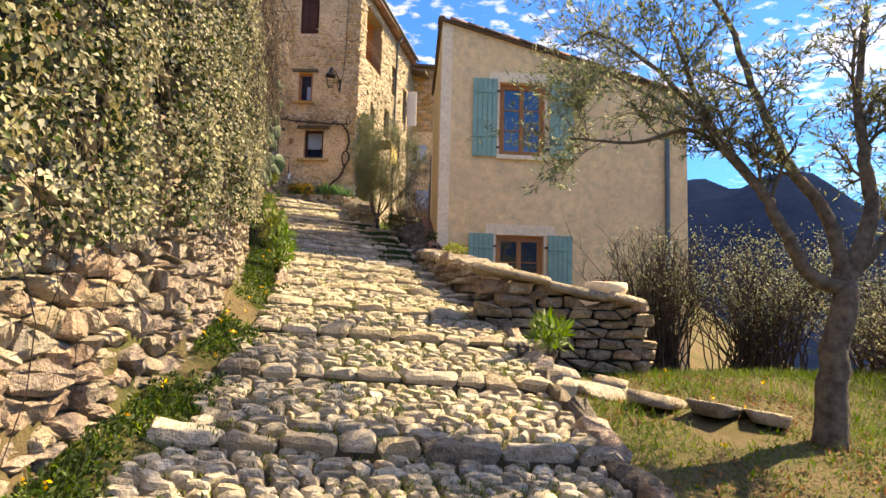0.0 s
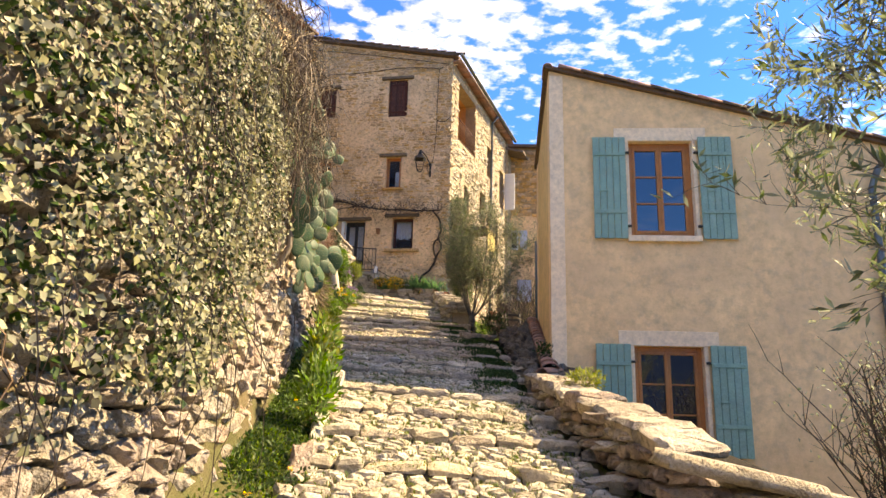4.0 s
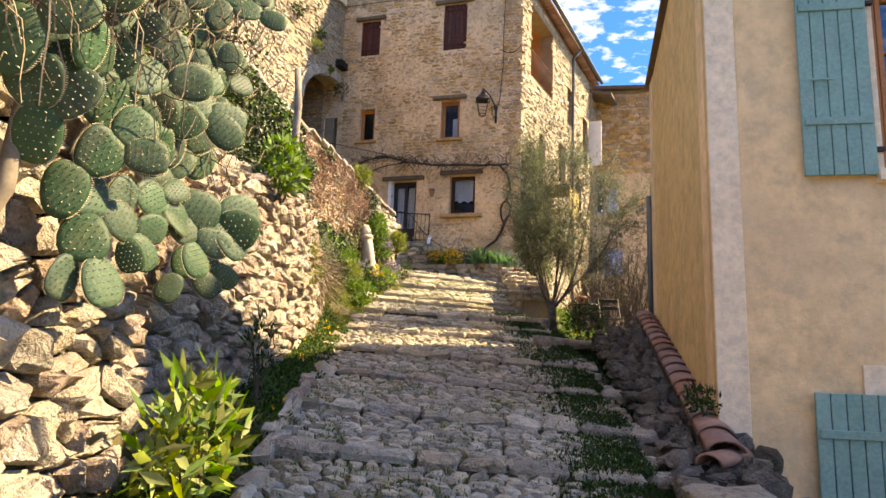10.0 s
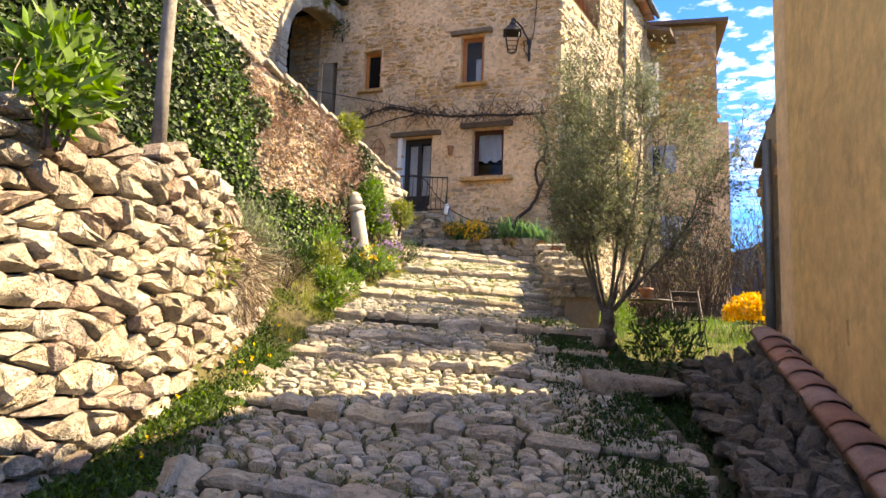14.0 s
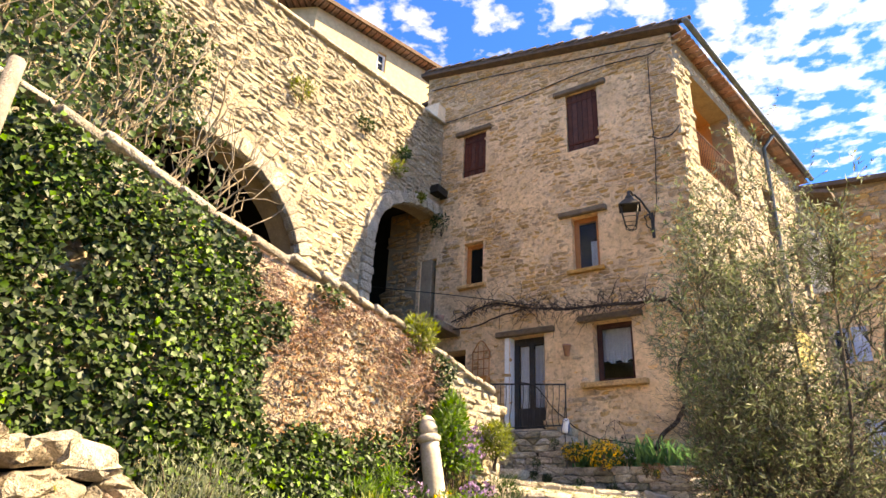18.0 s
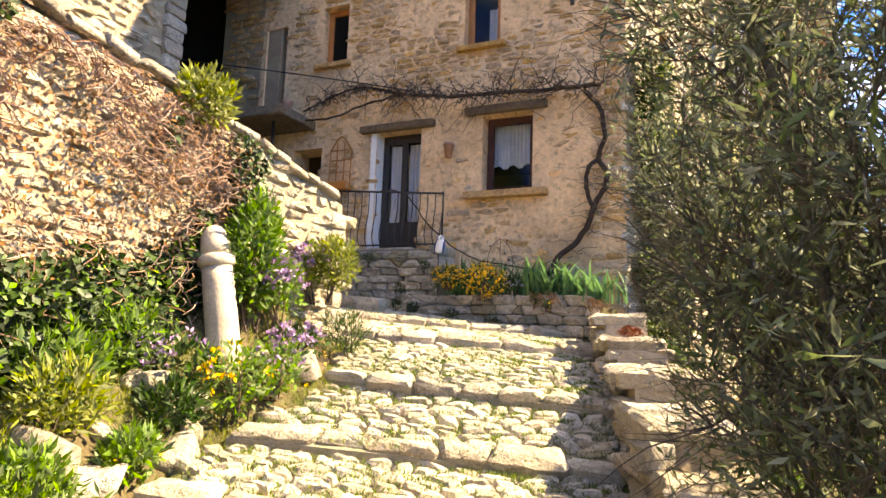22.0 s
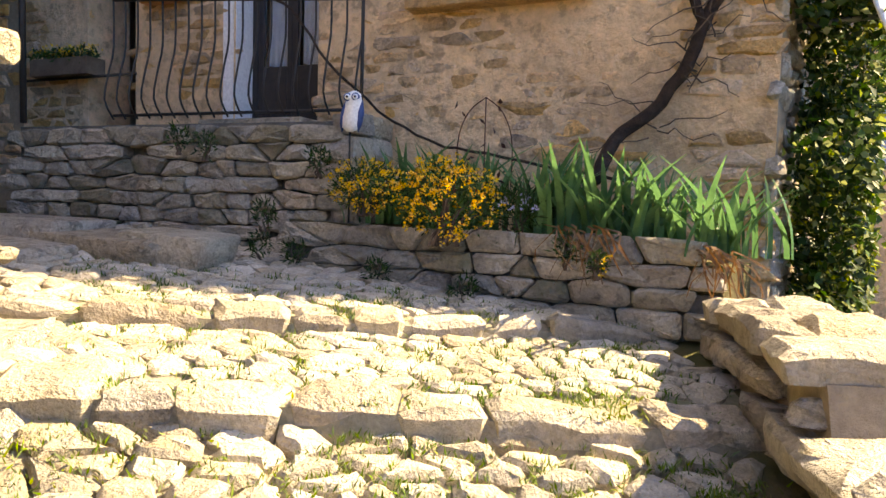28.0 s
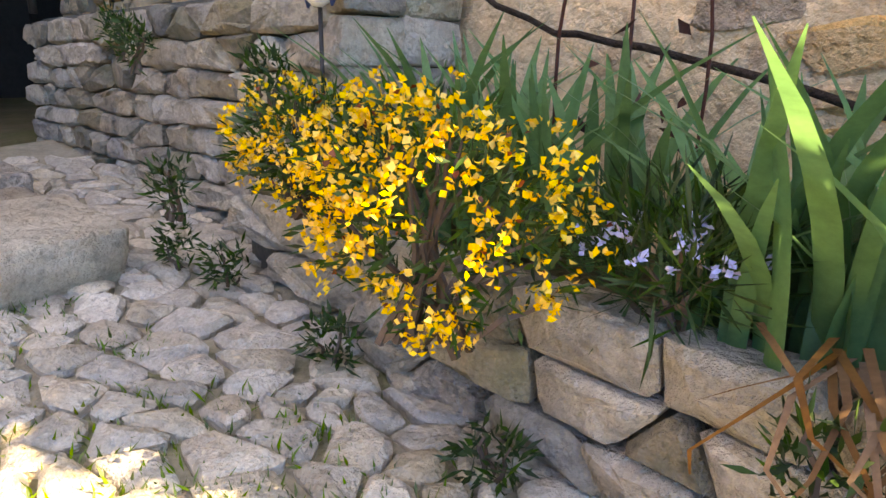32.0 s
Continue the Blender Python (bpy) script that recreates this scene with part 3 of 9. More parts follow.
def set_stones(name, stones, sheet, mats, parent, rng, gap=0.006, depth=0.12, bulge=0.02, rough=0.02, tilt=0.1, near=None, most=300, rest="rubble", keep=None, proud=None):
    """Sets fitted stones on the sheet(u, v); the nearest are objects of their own, the rest are joined."""
    made = []
    for u, v, poly in stones:
        if keep and not keep(u, v):
            continue
        c, vs, fs = fitted_stone(poly, gap, depth, bulge, rough, rng, tilt)
        p = sheet(*c)
        a = (sheet(c[0] + 0.03, c[1]) - sheet(c[0] - 0.03, c[1])).normalized()
        b = (sheet(c[0], c[1] + 0.03) - sheet(c[0], c[1] - 0.03)).normalized()
        w = a.cross(b).normalized()
        m = Matrix((a, w.cross(a), w)).transposed().to_4x4()
        m.translation = p + w * (proud(u, v) if proud else 0.0)
        made.append((m, vs, fs))
    if near:
        made.sort(key=lambda k: (k[0].translation - Vector(near)).length)
    inv, soups = parent_world(parent).inverted(), {}
    for i, (m, vs, fs) in enumerate(made):
        mat = mats[rng.randrange(len(mats))]
        if i < most:
            me = mesh_of(name, vs, fs, mat, True)
            me.set_sharp_from_angle(angle=radians(30))
            ob = new(name, me)
            ob.parent, ob.matrix_parent_inverse, ob.matrix_basis = parent, inv, m
        else:
            soups.setdefault(mat.name, (mat, Soup()))[1].add([m @ v for v in vs], fs)
    for mat, soup in soups.values():
        soup.make(rest, mat, parent, smooth=True, kind="stuff").data.set_sharp_from_angle(angle=radians(30))


class Face:
    """An upright face over a straight line in the plan; s runs along it, d stands out from it, to the right of the way from p to q."""
    def __init__(self, p, q):
        self.p = Vector((p[0], p[1], 0))
        v = Vector((q[0] - p[0], q[1] - p[1], 0))
        self.length = v.length
        self.u = v.normalized()
        self.n = Vector((self.u.y, -self.u.x, 0))

    def at(self, s, z, d=0.0):
        return self.p + self.u * s + self.n * d + Vector((0, 0, z))

    def stand(self, s, z, d=0.0):
        m = Matrix((self.u, -self.n, (0, 0, 1))).transposed().to_4x4()
        m.translation = self.at(s, z, d)
        return m


def wall(name, face, z0, top, thick, openings, mat, s0=0.0, s1=None, label="", parent=None, kind="structure", reveal=None):
    """A wall of some thickness behind a face, cut by openings (s0, s1, z0, z1) that go through it."""
    s1 = face.length if s1 is None else s1
    tops = top if callable(top) else (lambda s: top)
    ss = sorted({s0, s1, *[o[0] for o in openings], *[o[1] for o in openings]})
    zs = sorted({z0, *[o[2] for o in openings], *[o[3] for o in openings]}) + [None]
    bm, cache = bmesh.new(), {}
    def vert(i, j, d):
        key = (i, j, d)
        if key not in cache:
            s = ss[i]
            cache[key] = bm.verts.new(face.at(s, tops(s) if zs[j] is None else zs[j], d))
        return cache[key]
    def solid(i, j):
        if not (0 <= i < len(ss) - 1 and 0 <= j < len(zs) - 1):
            return False
        sc = (ss[i] + ss[i + 1]) / 2
        zc = zs[j] + 0.001
        return not any(o[0] < sc < o[1] and o[2] <= zc < o[3] for o in openings)
    for i in range(len(ss) - 1):
        for j in range(len(zs) - 1):
            if not solid(i, j):
                continue
            for d in (0.0, -thick):
                bm.faces.new([vert(i, j, d), vert(i + 1, j, d), vert(i + 1, j + 1, d), vert(i, j + 1, d)])
            for (a, b2, c, d2, oi, oj) in ((i, j, i, j + 1, i - 1, j), (i + 1, j, i + 1, j + 1, i + 1, j), (i, j, i + 1, j, i, j - 1), (i, j + 1, i + 1, j + 1, i, j + 1)):
                if not solid(oi, oj):
                    f = bm.faces.new([vert(a, b2, 0.0), vert(c, d2, 0.0), vert(c, d2, -thick), vert(a, b2, -thick)])
                    if reveal and 0 <= oi < len(ss) - 1 and 0 <= oj < len(zs) - 1:
                        f.material_index = 1
    ob = part(name, bm, (mat, reveal) if reveal else mat, parent)
    return tagged(ob, label, kind=kind)


# ---- lie of the land ----
G_Y = [-40, -6, 3.69, 4.9, 6.95, 9.03, 12.8, 14.6, 15.5, 16.85, 18.9, 21.13, 22.31, 23.6, 25.1, 26.5, 40]
G_Z = [-9.0, -2.5, -0.62, -0.32, 0.28, 0.66, 1.46, 1.77, 2.0, 2.32, 2.82, 3.25, 3.66, 4.0, 4.32, 4.5, 5.0]
STEPS = [(-1.3, 0, .1), (-.1, 0, .1), (1.2, 0, .1), (2.5, -.08, .1), (3.65, -.14, .13), (4.84, -.06, .13), (5.84, -.12, .12), (6.68, -.06, .1), (7.9, .03, .1), (8.85, .06, .1), (9.75, .08, .1), (10.75, .12, .1),
         (12.0, .02, .12), (13.05, -.1, .12), (14.5, -.14, .11), (15.6, -.24, .14), (16.95, -.18, .1), (17.75, -.06, .1), (18.55, -.2, .11), (20.2, .0, .1), (21.2, .08, .10), (22.22, -.15, .10), (23.85, .2, .11), (24.7, .36, .07), (27.6, .3, .05)]
STEPS = [(a, k, r * (0.5 if a < 18 else 0.9)) for a, k, r in STEPS]
XL_Y, XL = [-6, 2, 3.4, 4.6, 6.3, 8, 9.5, 11, 12.8, 14, 15.5, 17, 19, 21, 22.3, 23.7, 24.6, 25.6, 26.5], [-.95, -.85, -.68, -.38, -.1, .1, .12, .08, -.15, -.25, -.45, -.5, -.55, -.45, -.2, -.35, -.9, -1.5, -2.6]
XR_Y, XR = [-6, 2, 3.1, 4.9, 6, 7, 8, 10, 12, 13.5, 15, 16.5, 19.2, 21.4, 24, 25, 26], [1.7, 1.75, 1.84, 2.06, 2.15, 2.1, 2.1, 2.22, 2.4, 2.55, 2.6, 2.6, 2.25, 2.2, 2.15, 2.1, 1.6]
LW_Y, LW_X = [-8, 0, 3, 4.8, 6, 8, 10, 12, 15, 17, 18.3], [-1.5, -1.3, -1.02, -.66, -.46, -.40, -.46, -.62, -.72, -.85, -1.05]
LW_TOP_Y, LW_TOP = [-8, 0, 3, 5, 7.5, 9, 11.5, 12.6, 13.4, 14.5, 15.9, 16.6, 17.4, 18.3], [0.3, 1.6, 2.3, 2.9, 3.5, 3.65, 3.55, 3.6, 3.66, 3.85, 3.98, 3.85, 3.5, 2.95]
RW_Y, RW_X = [6.4, 7.6, 9, 11, 12.6, 14, 16, 17.2], [2.62, 2.4, 2.36, 2.42, 2.58, 2.78, 2.95, 3.1]
RW_TOP_Y, RW_TOP = [6.4, 7.6, 9.2, 10.4, 11.6, 12.6, 14, 16, 17.2], [.50, .74, 1.0, 1.17, 1.30, 1.46, 1.80, 2.30, 2.50]


def ground_z(y):
    return interp(y, G_Y, G_Z)


def path_z(x, y):
    """The trodden surface with its risers."""
    for (a, ka, ra), (b, kb, rb) in zip(STEPS, STEPS[1:]):
        ya, yb = a + ka * (x - 1), b + kb * (x - 1)
        if ya <= y < yb:
            za, zb = ground_z(a) + ra / 2, ground_z(b) - rb / 2
            return za + (zb - za) * (y - ya) / (yb - ya) - 0.05 * (x - 1)
    return ground_z(y) - 0.05 * (x - 1)


def smooth_step(a, b, x):
    t = min(1, max(0, (x - a) / (b - a)))
    return t * t * (3 - 2 * t)


def land_z(x, y):
    zc = ground_z(y) - 0.05 * (max(-1.5, min(2.6, x)) - 1) - 0.09
    # the earth strip on the left rises to the foot of the wall
    xl, xr = interp(y, XL_Y, XL), interp(y, XR_Y, XR)
    z = zc + 0.12 * smooth_step(xl, xl - 0.5, x)
    lw = interp(y, LW_Y, LW_X)
    if y < 18.6:
        top = interp(y, LW_TOP_Y, LW_TOP) - 0.12
        k = smooth_step(lw - 0.12, lw - 0.3, x) * smooth_step(18.6, 17.6, y)
        z = z + (max(top, z) - z) * k + smooth_step(lw - 0.4, lw - 6, x) * 1.2 * k
    if y > 17.0:
        # flower bank below the ivy
        z += smooth_step(xl - 0.1, xl - 1.0, x) * interp(y, [17, 21, 22, 23.4, 24.2], [0.45, 0.5, 0.95, 0.8, 0.4]) * smooth_step(17.0, 18.4, y) * smooth_step(25.2, 23.4, y)
    z -= 0.17 * smooth_step(xl, xl + 0.2, x) * smooth_step(xr, xr - 0.2, x)
    # right hand: a grassy shelf by the first olive tree, then the slope below the house
    shelf = interp(y, [-40, 0, 3.7, 6, 8, 10, 12.5, 17, 19, 26, 40], [-9, -1.55, -0.72, -0.42, -0.6, -0.75, -0.8, 1.0, 2.35, 3.0, 3.3])
    edge = xr if y < 6.5 else (interp(y, RW_Y, RW_X) + 0.25 if y < 17.6 else 2.75)
    k = smooth_step(edge, edge + (0.9 if y < 6.5 else 0.35), x)
    z = z + (shelf - z) * k
    far = smooth_step(7.5, 30, x)
    z -= far * 9 + smooth_step(30, 120, x) * 22
    far_back = smooth_step(34, 80, y)
    z -= far_back * 10 * smooth_step(0, 10, x)
    return z + 0.03 * noise.noise(Vector((x * 1.7, y * 1.7, 0)))


def spaced(lo, a, b, hi, step):
    xs = list(np.arange(a, b, step))
    g, d = a, step
    while g > lo:
        d *= 1.45; g -= d; xs.insert(0, g)
    g, d = b, step
    while g < hi:
        xs.append(g); d *= 1.45; g += d
    xs.append(hi)
    return xs


GX, GYY = spaced(-900, -3.2, 8.0, 900, 0.2), spaced(-900, -3.0, 28.0, 900, 0.25)
verts = [(x, y, land_z(x, y)) for y in GYY for x in GX]
nx = len(GX)
faces = [(j * nx + i, j * nx + i + 1, (j + 1) * nx + i + 1, (j + 1) * nx + i) for j in range(len(GYY) - 1) for i in range(nx - 1)]
ground = tagged(new("ground", mesh_of("ground", verts, faces, M_SOIL, True)), "dry soil and moss on a terraced hillside", kind="structure")

# far hills beyond the valley
def hill(name, centre, radius, height, seed, label):
    vs, fs, n, k = [], [], 64, 10
    for i in range(n):
        a = 2 * math.pi * i / n
        for j in range(k + 1):
            r = radius * (1 - j / k)
            h = height * 0.85 * smooth_step(0, 0.7, j / k) * (1 + 0.35 * noise.noise(Vector((math.cos(a) * 2 + seed, math.sin(a) * 2, j * 0.3))))
            vs.append((centre[0] + r * math.cos(a) * 1.6, centre[1] + r * math.sin(a), centre[2] + h))
    for i in range(n):
        for j in range(k):
            a, b = i * (k + 1) + j, ((i + 1) % n) * (k + 1) + j
            fs.append((a, b, b + 1, a + 1))
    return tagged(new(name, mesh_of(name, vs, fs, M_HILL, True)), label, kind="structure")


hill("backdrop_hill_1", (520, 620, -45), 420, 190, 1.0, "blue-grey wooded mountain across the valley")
# unseen ridge at the back, added to darken reflections in the windows
hill("backdrop_hill_3", (60, -640, -60), 430, 150, 7.0, "wooded ridge added unseen behind the village to darken reflections")
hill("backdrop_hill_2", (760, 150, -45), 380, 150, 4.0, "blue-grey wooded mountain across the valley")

# ---- yellow house ----
YF = Face((3.15, 12.55), (8.15, 11.69))          # gable front
YS = Face((3.90, 16.95), (3.03, 12.571))          # side along the path
yellow = thing("house", (5.6, 14.0, -0.8), "apricot plastered house with sea-green shutters beside the stepped path", "house")
def y_roof(s):
    return 6.18 - 0.262 * s
U_WIN, L_WIN = (1.10, 2.06, 3.45, 4.98), (1.07, 2.05, 0.30, 1.80)
wall("front_wall", YF, -1.1, y_roof, 0.35, [U_WIN, L_WIN], M_PLASTER, s0=-0.119, parent=yellow, kind="", reveal=M_TRIM)
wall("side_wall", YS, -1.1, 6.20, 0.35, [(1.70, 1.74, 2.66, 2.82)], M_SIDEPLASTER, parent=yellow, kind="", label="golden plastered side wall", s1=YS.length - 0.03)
YB = Face((8.9, 16.1), (3.88, 16.95))
wall("back_wall", YB, -1.1, lambda s: 6.18 - 0.262 * (YB.length - s), 0.35, [], M_PLASTER, parent=yellow, kind="")
YR = Face((8.15, 11.69), (8.9, 16.1))
wall("end_wall", YR, -1.1, 4.86, 0.35, [], M_PLASTER, parent=yellow, kind="")
# pale bands
def band(name, face, s0, s1, z0, z1, mat, parent, proud=0.012, label=""):
    return box(name, face.stand((s0 + s1) / 2, (z0 + z1) / 2, proud / 2 + 0.001), (s1 - s0, proud, z1 - z0), mat, parent, label, 0.003)
band("corner_band", YF, -0.12, 0.10, -1.0, 6.12, M_TRIM, yellow)
def window(parent, face, o, mat, panes=(2, 3), depth=0.14, frame_w=0.07, glass=M_GLASS, sash=2, group=""):
    """A casement window: outer frame, sashes with glazing bars, panes and a sill strip."""
    s0, s1, z0, z1 = o
    w = new("window"); w.matrix_world = face.stand((s0 + s1) / 2, z0, -depth)
    child(w, parent)
    w["label"] = "casement window with wooden glazing bars"
    bm = bmesh.new()
    for (a, b, c, d) in ((s0, s0 + frame_w, z0, z1), (s1 - frame_w, s1, z0, z1), (s0 + frame_w, s1 - frame_w, z1 - frame_w, z1), (s0 + frame_w, s1 - frame_w, z0, z0 + frame_w)):
        add_box(bm, face.stand((a + b) / 2, (c + d) / 2, -depth), (b - a, 0.07, d - c), 0.006)
    part("window_frame", bm, mat, w)
    bm, width = bmesh.new(), (s1 - s0 - 2 * frame_w) / sash
    cells = []
    for k in range(sash):
        a, b = s0 + frame_w + k * width, s0 + frame_w + (k + 1) * width
        e = 0.045
        for (p, q, c, d) in ((a, a + e, z0 + frame_w, z1 - frame_w), (b - e, b, z0 + frame_w, z1 - frame_w), (a + e, b - e, z1 - frame_w - e, z1 - frame_w), (a + e, b - e, z0 + frame_w, z0 + frame_w + e)):
            add_box(bm, face.stand((p + q) / 2, (c + d) / 2, -depth + 0.012), (q - p - 0.002, 0.05, d - c), 0.005)
        rows = panes[1]
        h = (z1 - z0 - 2 * frame_w - 2 * e) / rows
        for r in range(rows):
            c = z0 + frame_w + e + r * h
            cells.append((a + e, b - e, c, c + h))
            if r:
                add_box(bm, face.stand((a + b) / 2, c, -depth + 0.012), (b - a - 2 * e, 0.03, 0.022), 0.004)
    part("sash", bm, mat, w)
    for (a, b, c, d) in cells:
        p = box("pane", face.stand((a + b) / 2, (c + d) / 2, -depth), (b - a, 0.006, d - c), glass, w, bevel=0)
        p.visible_shadow = False
    return w


def shutter(parent, face, s0, s1, z0, z1, mat, boards=5, angle=0.0, proud=0.05):
    """A board shutter laid open against the wall, with battens, hinges and a latch."""
    sh = new("shutter"); sh.matrix_world = face.stand((s0 + s1) / 2, z0, proud)
    child(sh, parent)
    sh["label"] = "sea-green board shutter folded back"
    w = (s1 - s0) / boards
    for k in range(boards):
        box("board", face.stand(s0 + (k + 0.5) * w, (z0 + z1) / 2, proud), (w - 0.006, 0.028, z1 - z0 - (0.004 if k % 2 else 0)), mat, sh, bevel=0.004)
    for z in (z0 + 0.42, z1 - 0.28):
        box("batten", face.stand((s0 + s1) / 2, z, proud + 0.022), (s1 - s0 - 0.04, 0.016, 0.06), mat, sh, bevel=0.004)
    return sh


def pintles(sh, face, s, zs):
    for z in zs:
        box("hinge", face.stand(s, z, 0.03), (0.06, 0.05, 0.035), M_IRON, sh, bevel=0.005)


for o, zs in ((U_WIN, (3.40, 5.03)), (L_WIN, (0.28, 1.82))):
    window(yellow, YF, o, M_WOOD)
    for s0, s1 in ((o[0] - 0.56, o[0] - 0.06), (o[1] + 0.08, o[1] + 0.58)):
        sh = shutter(yellow, YF, s0, s1, zs[0], zs[1], M_SHUTTER)
        pintles(sh, YF, s1 + 0.03 if s0 < o[0] else s0 - 0.03, (zs[0] + 0.2, zs[1] - 0.25))
        box("latch", YF.stand((s0 + s1) / 2 - 0.1, zs[0] + 0.75, 0.085), (0.16, 0.012, 0.02), M_SHUTTER, sh)
    band("lintel_band", YF, o[0] - 0.22, o[1] + 0.22, o[3] + 0.005, o[3] + 0.22, M_TRIM, yellow, 0.014)
    band("jamb_band", YF, o[0] - 0.055, o[0] - 0.003, o[2], o[3], M_TRIM, yellow, 0.014)
    band("jamb_band", YF, o[1] + 0.003, o[1] + 0.06, o[2], o[3], M_TRIM, yellow, 0.014)
    box("window_sill", YF.stand((o[0] + o[1]) / 2, o[2] - 0.05, 0.0), (o[1] - o[0] + 0.12, 0.16, 0.09), M_TRIM, yellow, "stained pale stone sill")

def canal_tile(length, r0, r1, sides=6, thick=0.014):
    """A half-round clay tile along +y, arched upward."""
    vs, fs = [], []
    for j, (y, r) in enumerate(((0, r0), (length, r1))):
        for rr in (r, r - thick):
            for k in range(sides + 1):
                a = math.pi * k / sides
                vs.append(Vector((rr * math.cos(a), y, rr * math.sin(a))))
    n = sides + 1
    for k in range(sides):
        fs += [(k, k + 1, 2 * n + k + 1, 2 * n + k), (n + k, 3 * n + k, 3 * n + k + 1, n + k + 1), (k, n + k, n + k + 1, k + 1), (2 * n + k, 2 * n + k + 1, 3 * n + k + 1, 3 * n + k)]
    fs += [(0, 2 * n, 3 * n, n), (sides, n + sides, 3 * n + sides, 2 * n + sides)]
    return vs, fs


TILE_SHAPE = canal_tile(0.42, 0.085, 0.07)
TILE_MESH = {}
def tile_at(m, parent, mat=None, name="tile"):
    mat = mat or M_OLDTILE
    if mat.name not in TILE_MESH:
        TILE_MESH[mat.name] = mesh_of("tile", *TILE_SHAPE, mat, True)
    ob = new(name, TILE_MESH[mat.name])
    ob.parent = parent
    ob.matrix_parent_inverse = parent_world(parent).inverted()
    ob.matrix_basis = m
    return ob


def roof_slab(name, corners, thick, mat, parent):
    bm = bmesh.new()
    lo = [bm.verts.new(c) for c in corners]
    hi = [bm.verts.new(Vector(c) + Vector((0, 0, thick))) for c in corners]
    bm.faces.new(lo[::-1]); bm.faces.new(hi)
    for i in range(4):
        bm.faces.new([lo[i], lo[(i + 1) % 4], hi[(i + 1) % 4], hi[i]])
    return part(name, bm, mat, parent)


y_slab = roof_slab("roof", [YF.at(-0.2, y_roof(-0.2), 0.08), YF.at(5.3, y_roof(5.3), 0.08), YB.at(-0.2, y_roof(5.1), 0.08), YB.at(YB.length + 0.05, y_roof(-0.1), 0.08)], 0.06, M_OLDTILE, yellow)
ang = math.degrees(math.atan(0.262))
for i in range(15):
    s = 0.02 + i * 0.36
    m = YF.stand(s, y_roof(s) + 0.05, 0.05) @ pose(0, 0, 0, 0, ang, 0) @ pose(0, 0, 0, 0, 0, -90)
    tile_at(m, y_slab, M_TILE if i % 3 == 0 else M_OLDTILE)
for i in range(23):
    s = YS.length - 0.1 - i * 0.19
    m = YS.stand(s, 6.16, -0.27) @ pose(0, 0, 0, 0, 0, 0) @ pose(0, 0, 0, -ang, 0, 0)
    tile_at(m, y_slab)
tile_at(YF.stand(-0.14, 6.22, 0.1) @ pose(0, 0, 0, 0, 0, 0), y_slab, M_TILE, "ridge_tile")
# rain pipe at the end of the front
tube("downpipe", [YF.at(4.62, z, 0.06) for z in (-0.9, 1.5, 3.0, 4.2)] + [YF.at(4.62 + 0.1, 4.5, 0.1), YF.at(5.0, 4.72, 0.12)], 0.05, M_ZINC, yellow, 8, "grey zinc rain pipe")

# stone corner of the next building behind the yellow house
SE = Face((4.78, 19.6), (4.05, 17.3))
stone_annex = thing("house", (5.5, 18.4, 1.5), "low rubble-stone annex behind the plastered house", "house")
wall("side_wall", SE, 0.6, 4.87, 0.4, [], M_MORTAR, parent=stone_annex, kind="")
wall("front_wall", Face((4.05, 17.3), (8.6, 16.9)), 0.6, 4.87, 0.4, [], M_MORTAR, parent=stone_annex, kind="")
wall("back_wall", Face((8.6, 19.2), (4.78, 19.6)), 0.6, 4.87, 0.4, [], M_MORTAR, parent=stone_annex, kind="")
roof_slab("roof", [(4.0, 17.2, 4.87), (8.7, 16.8, 4.87), (8.7, 19.3, 4.9), (4.72, 19.7, 4.9)], 0.08, M_OLDTILE, stone_annex)
rng = random.Random(31)
set_stones("stone", fitted(lambda s: 1.6, lambda s: 4.8, 0.05, SE.length - 0.05, 0.28, 0.15, rng), lambda s, z: SE.at(s, z, 0.02), [M_RUBBLE], stone_annex, rng, 0.008, 0.1, 0.02, 0.025, near=(3.9, 17.3, 4), most=60)
tube("downpipe", [SE.at(SE.length - 0.12, z, 0.1) for z in (2.0, 3.5, 4.6)], 0.045, M_ZINC, stone_annex, 8)

# ---- tall stone house ----
BF = Face((-3.45, 27.285), (2.74, 25.59))       # south front
BR = Face((2.74, 25.59), (6.25, 32.8))            # side that drops to the right
tall = thing("house", (1.0, 28.0, 4.0), "four-storey rubble-stone house with patched ochre render", "house")
def fx(x):
    return (x + 3.45) * BF.length / 6.19
def b_roof(s):
    return 15.0 - 0.198 * s
O_WIN1, O_WIN2 = (fx(-2.30), fx(-1.67), 11.55, 12.75), (fx(0.36), fx(1.08), 11.45, 12.98)
O_W3, O_W4 = (fx(-2.19), fx(-1.69), 8.70, 9.75), (fx(0.38), fx(0.95), 8.60, 9.82)
O_DOOR, O_W5 = (fx(-1.03), fx(-0.27), 5.42, 7.36), (fx(0.72), fx(1.47), 6.27, 7.46)
O_LOW = (fx(-2.62), fx(-2.06), 5.42, 7.22)
O_PASSAGE = (fx(-3.36), fx(-2.92), 7.74, 9.55)
wall("front_wall", BF, 2.0, b_roof, 0.45, [O_WIN1, O_WIN2, O_W3, O_W4, O_DOOR, O_W5, O_PASSAGE, O_LOW], M_OLDPLASTER, parent=tall, kind="", reveal=M_OLDPLASTER)
LOG = (0.75, 2.9, 10.75, 13.1)
R_OPEN = [LOG, (3.6, 4.4, 8.2, 9.6), (1.6, 2.2, 8.0, 9.2), (5.6, 6.4, 7.3, 9.0), (4.6, 5.3, 10.6, 12.0), (6.6, 7.3, 9.8, 11.6), (6.4, 7.2, 4.0, 5.4)]
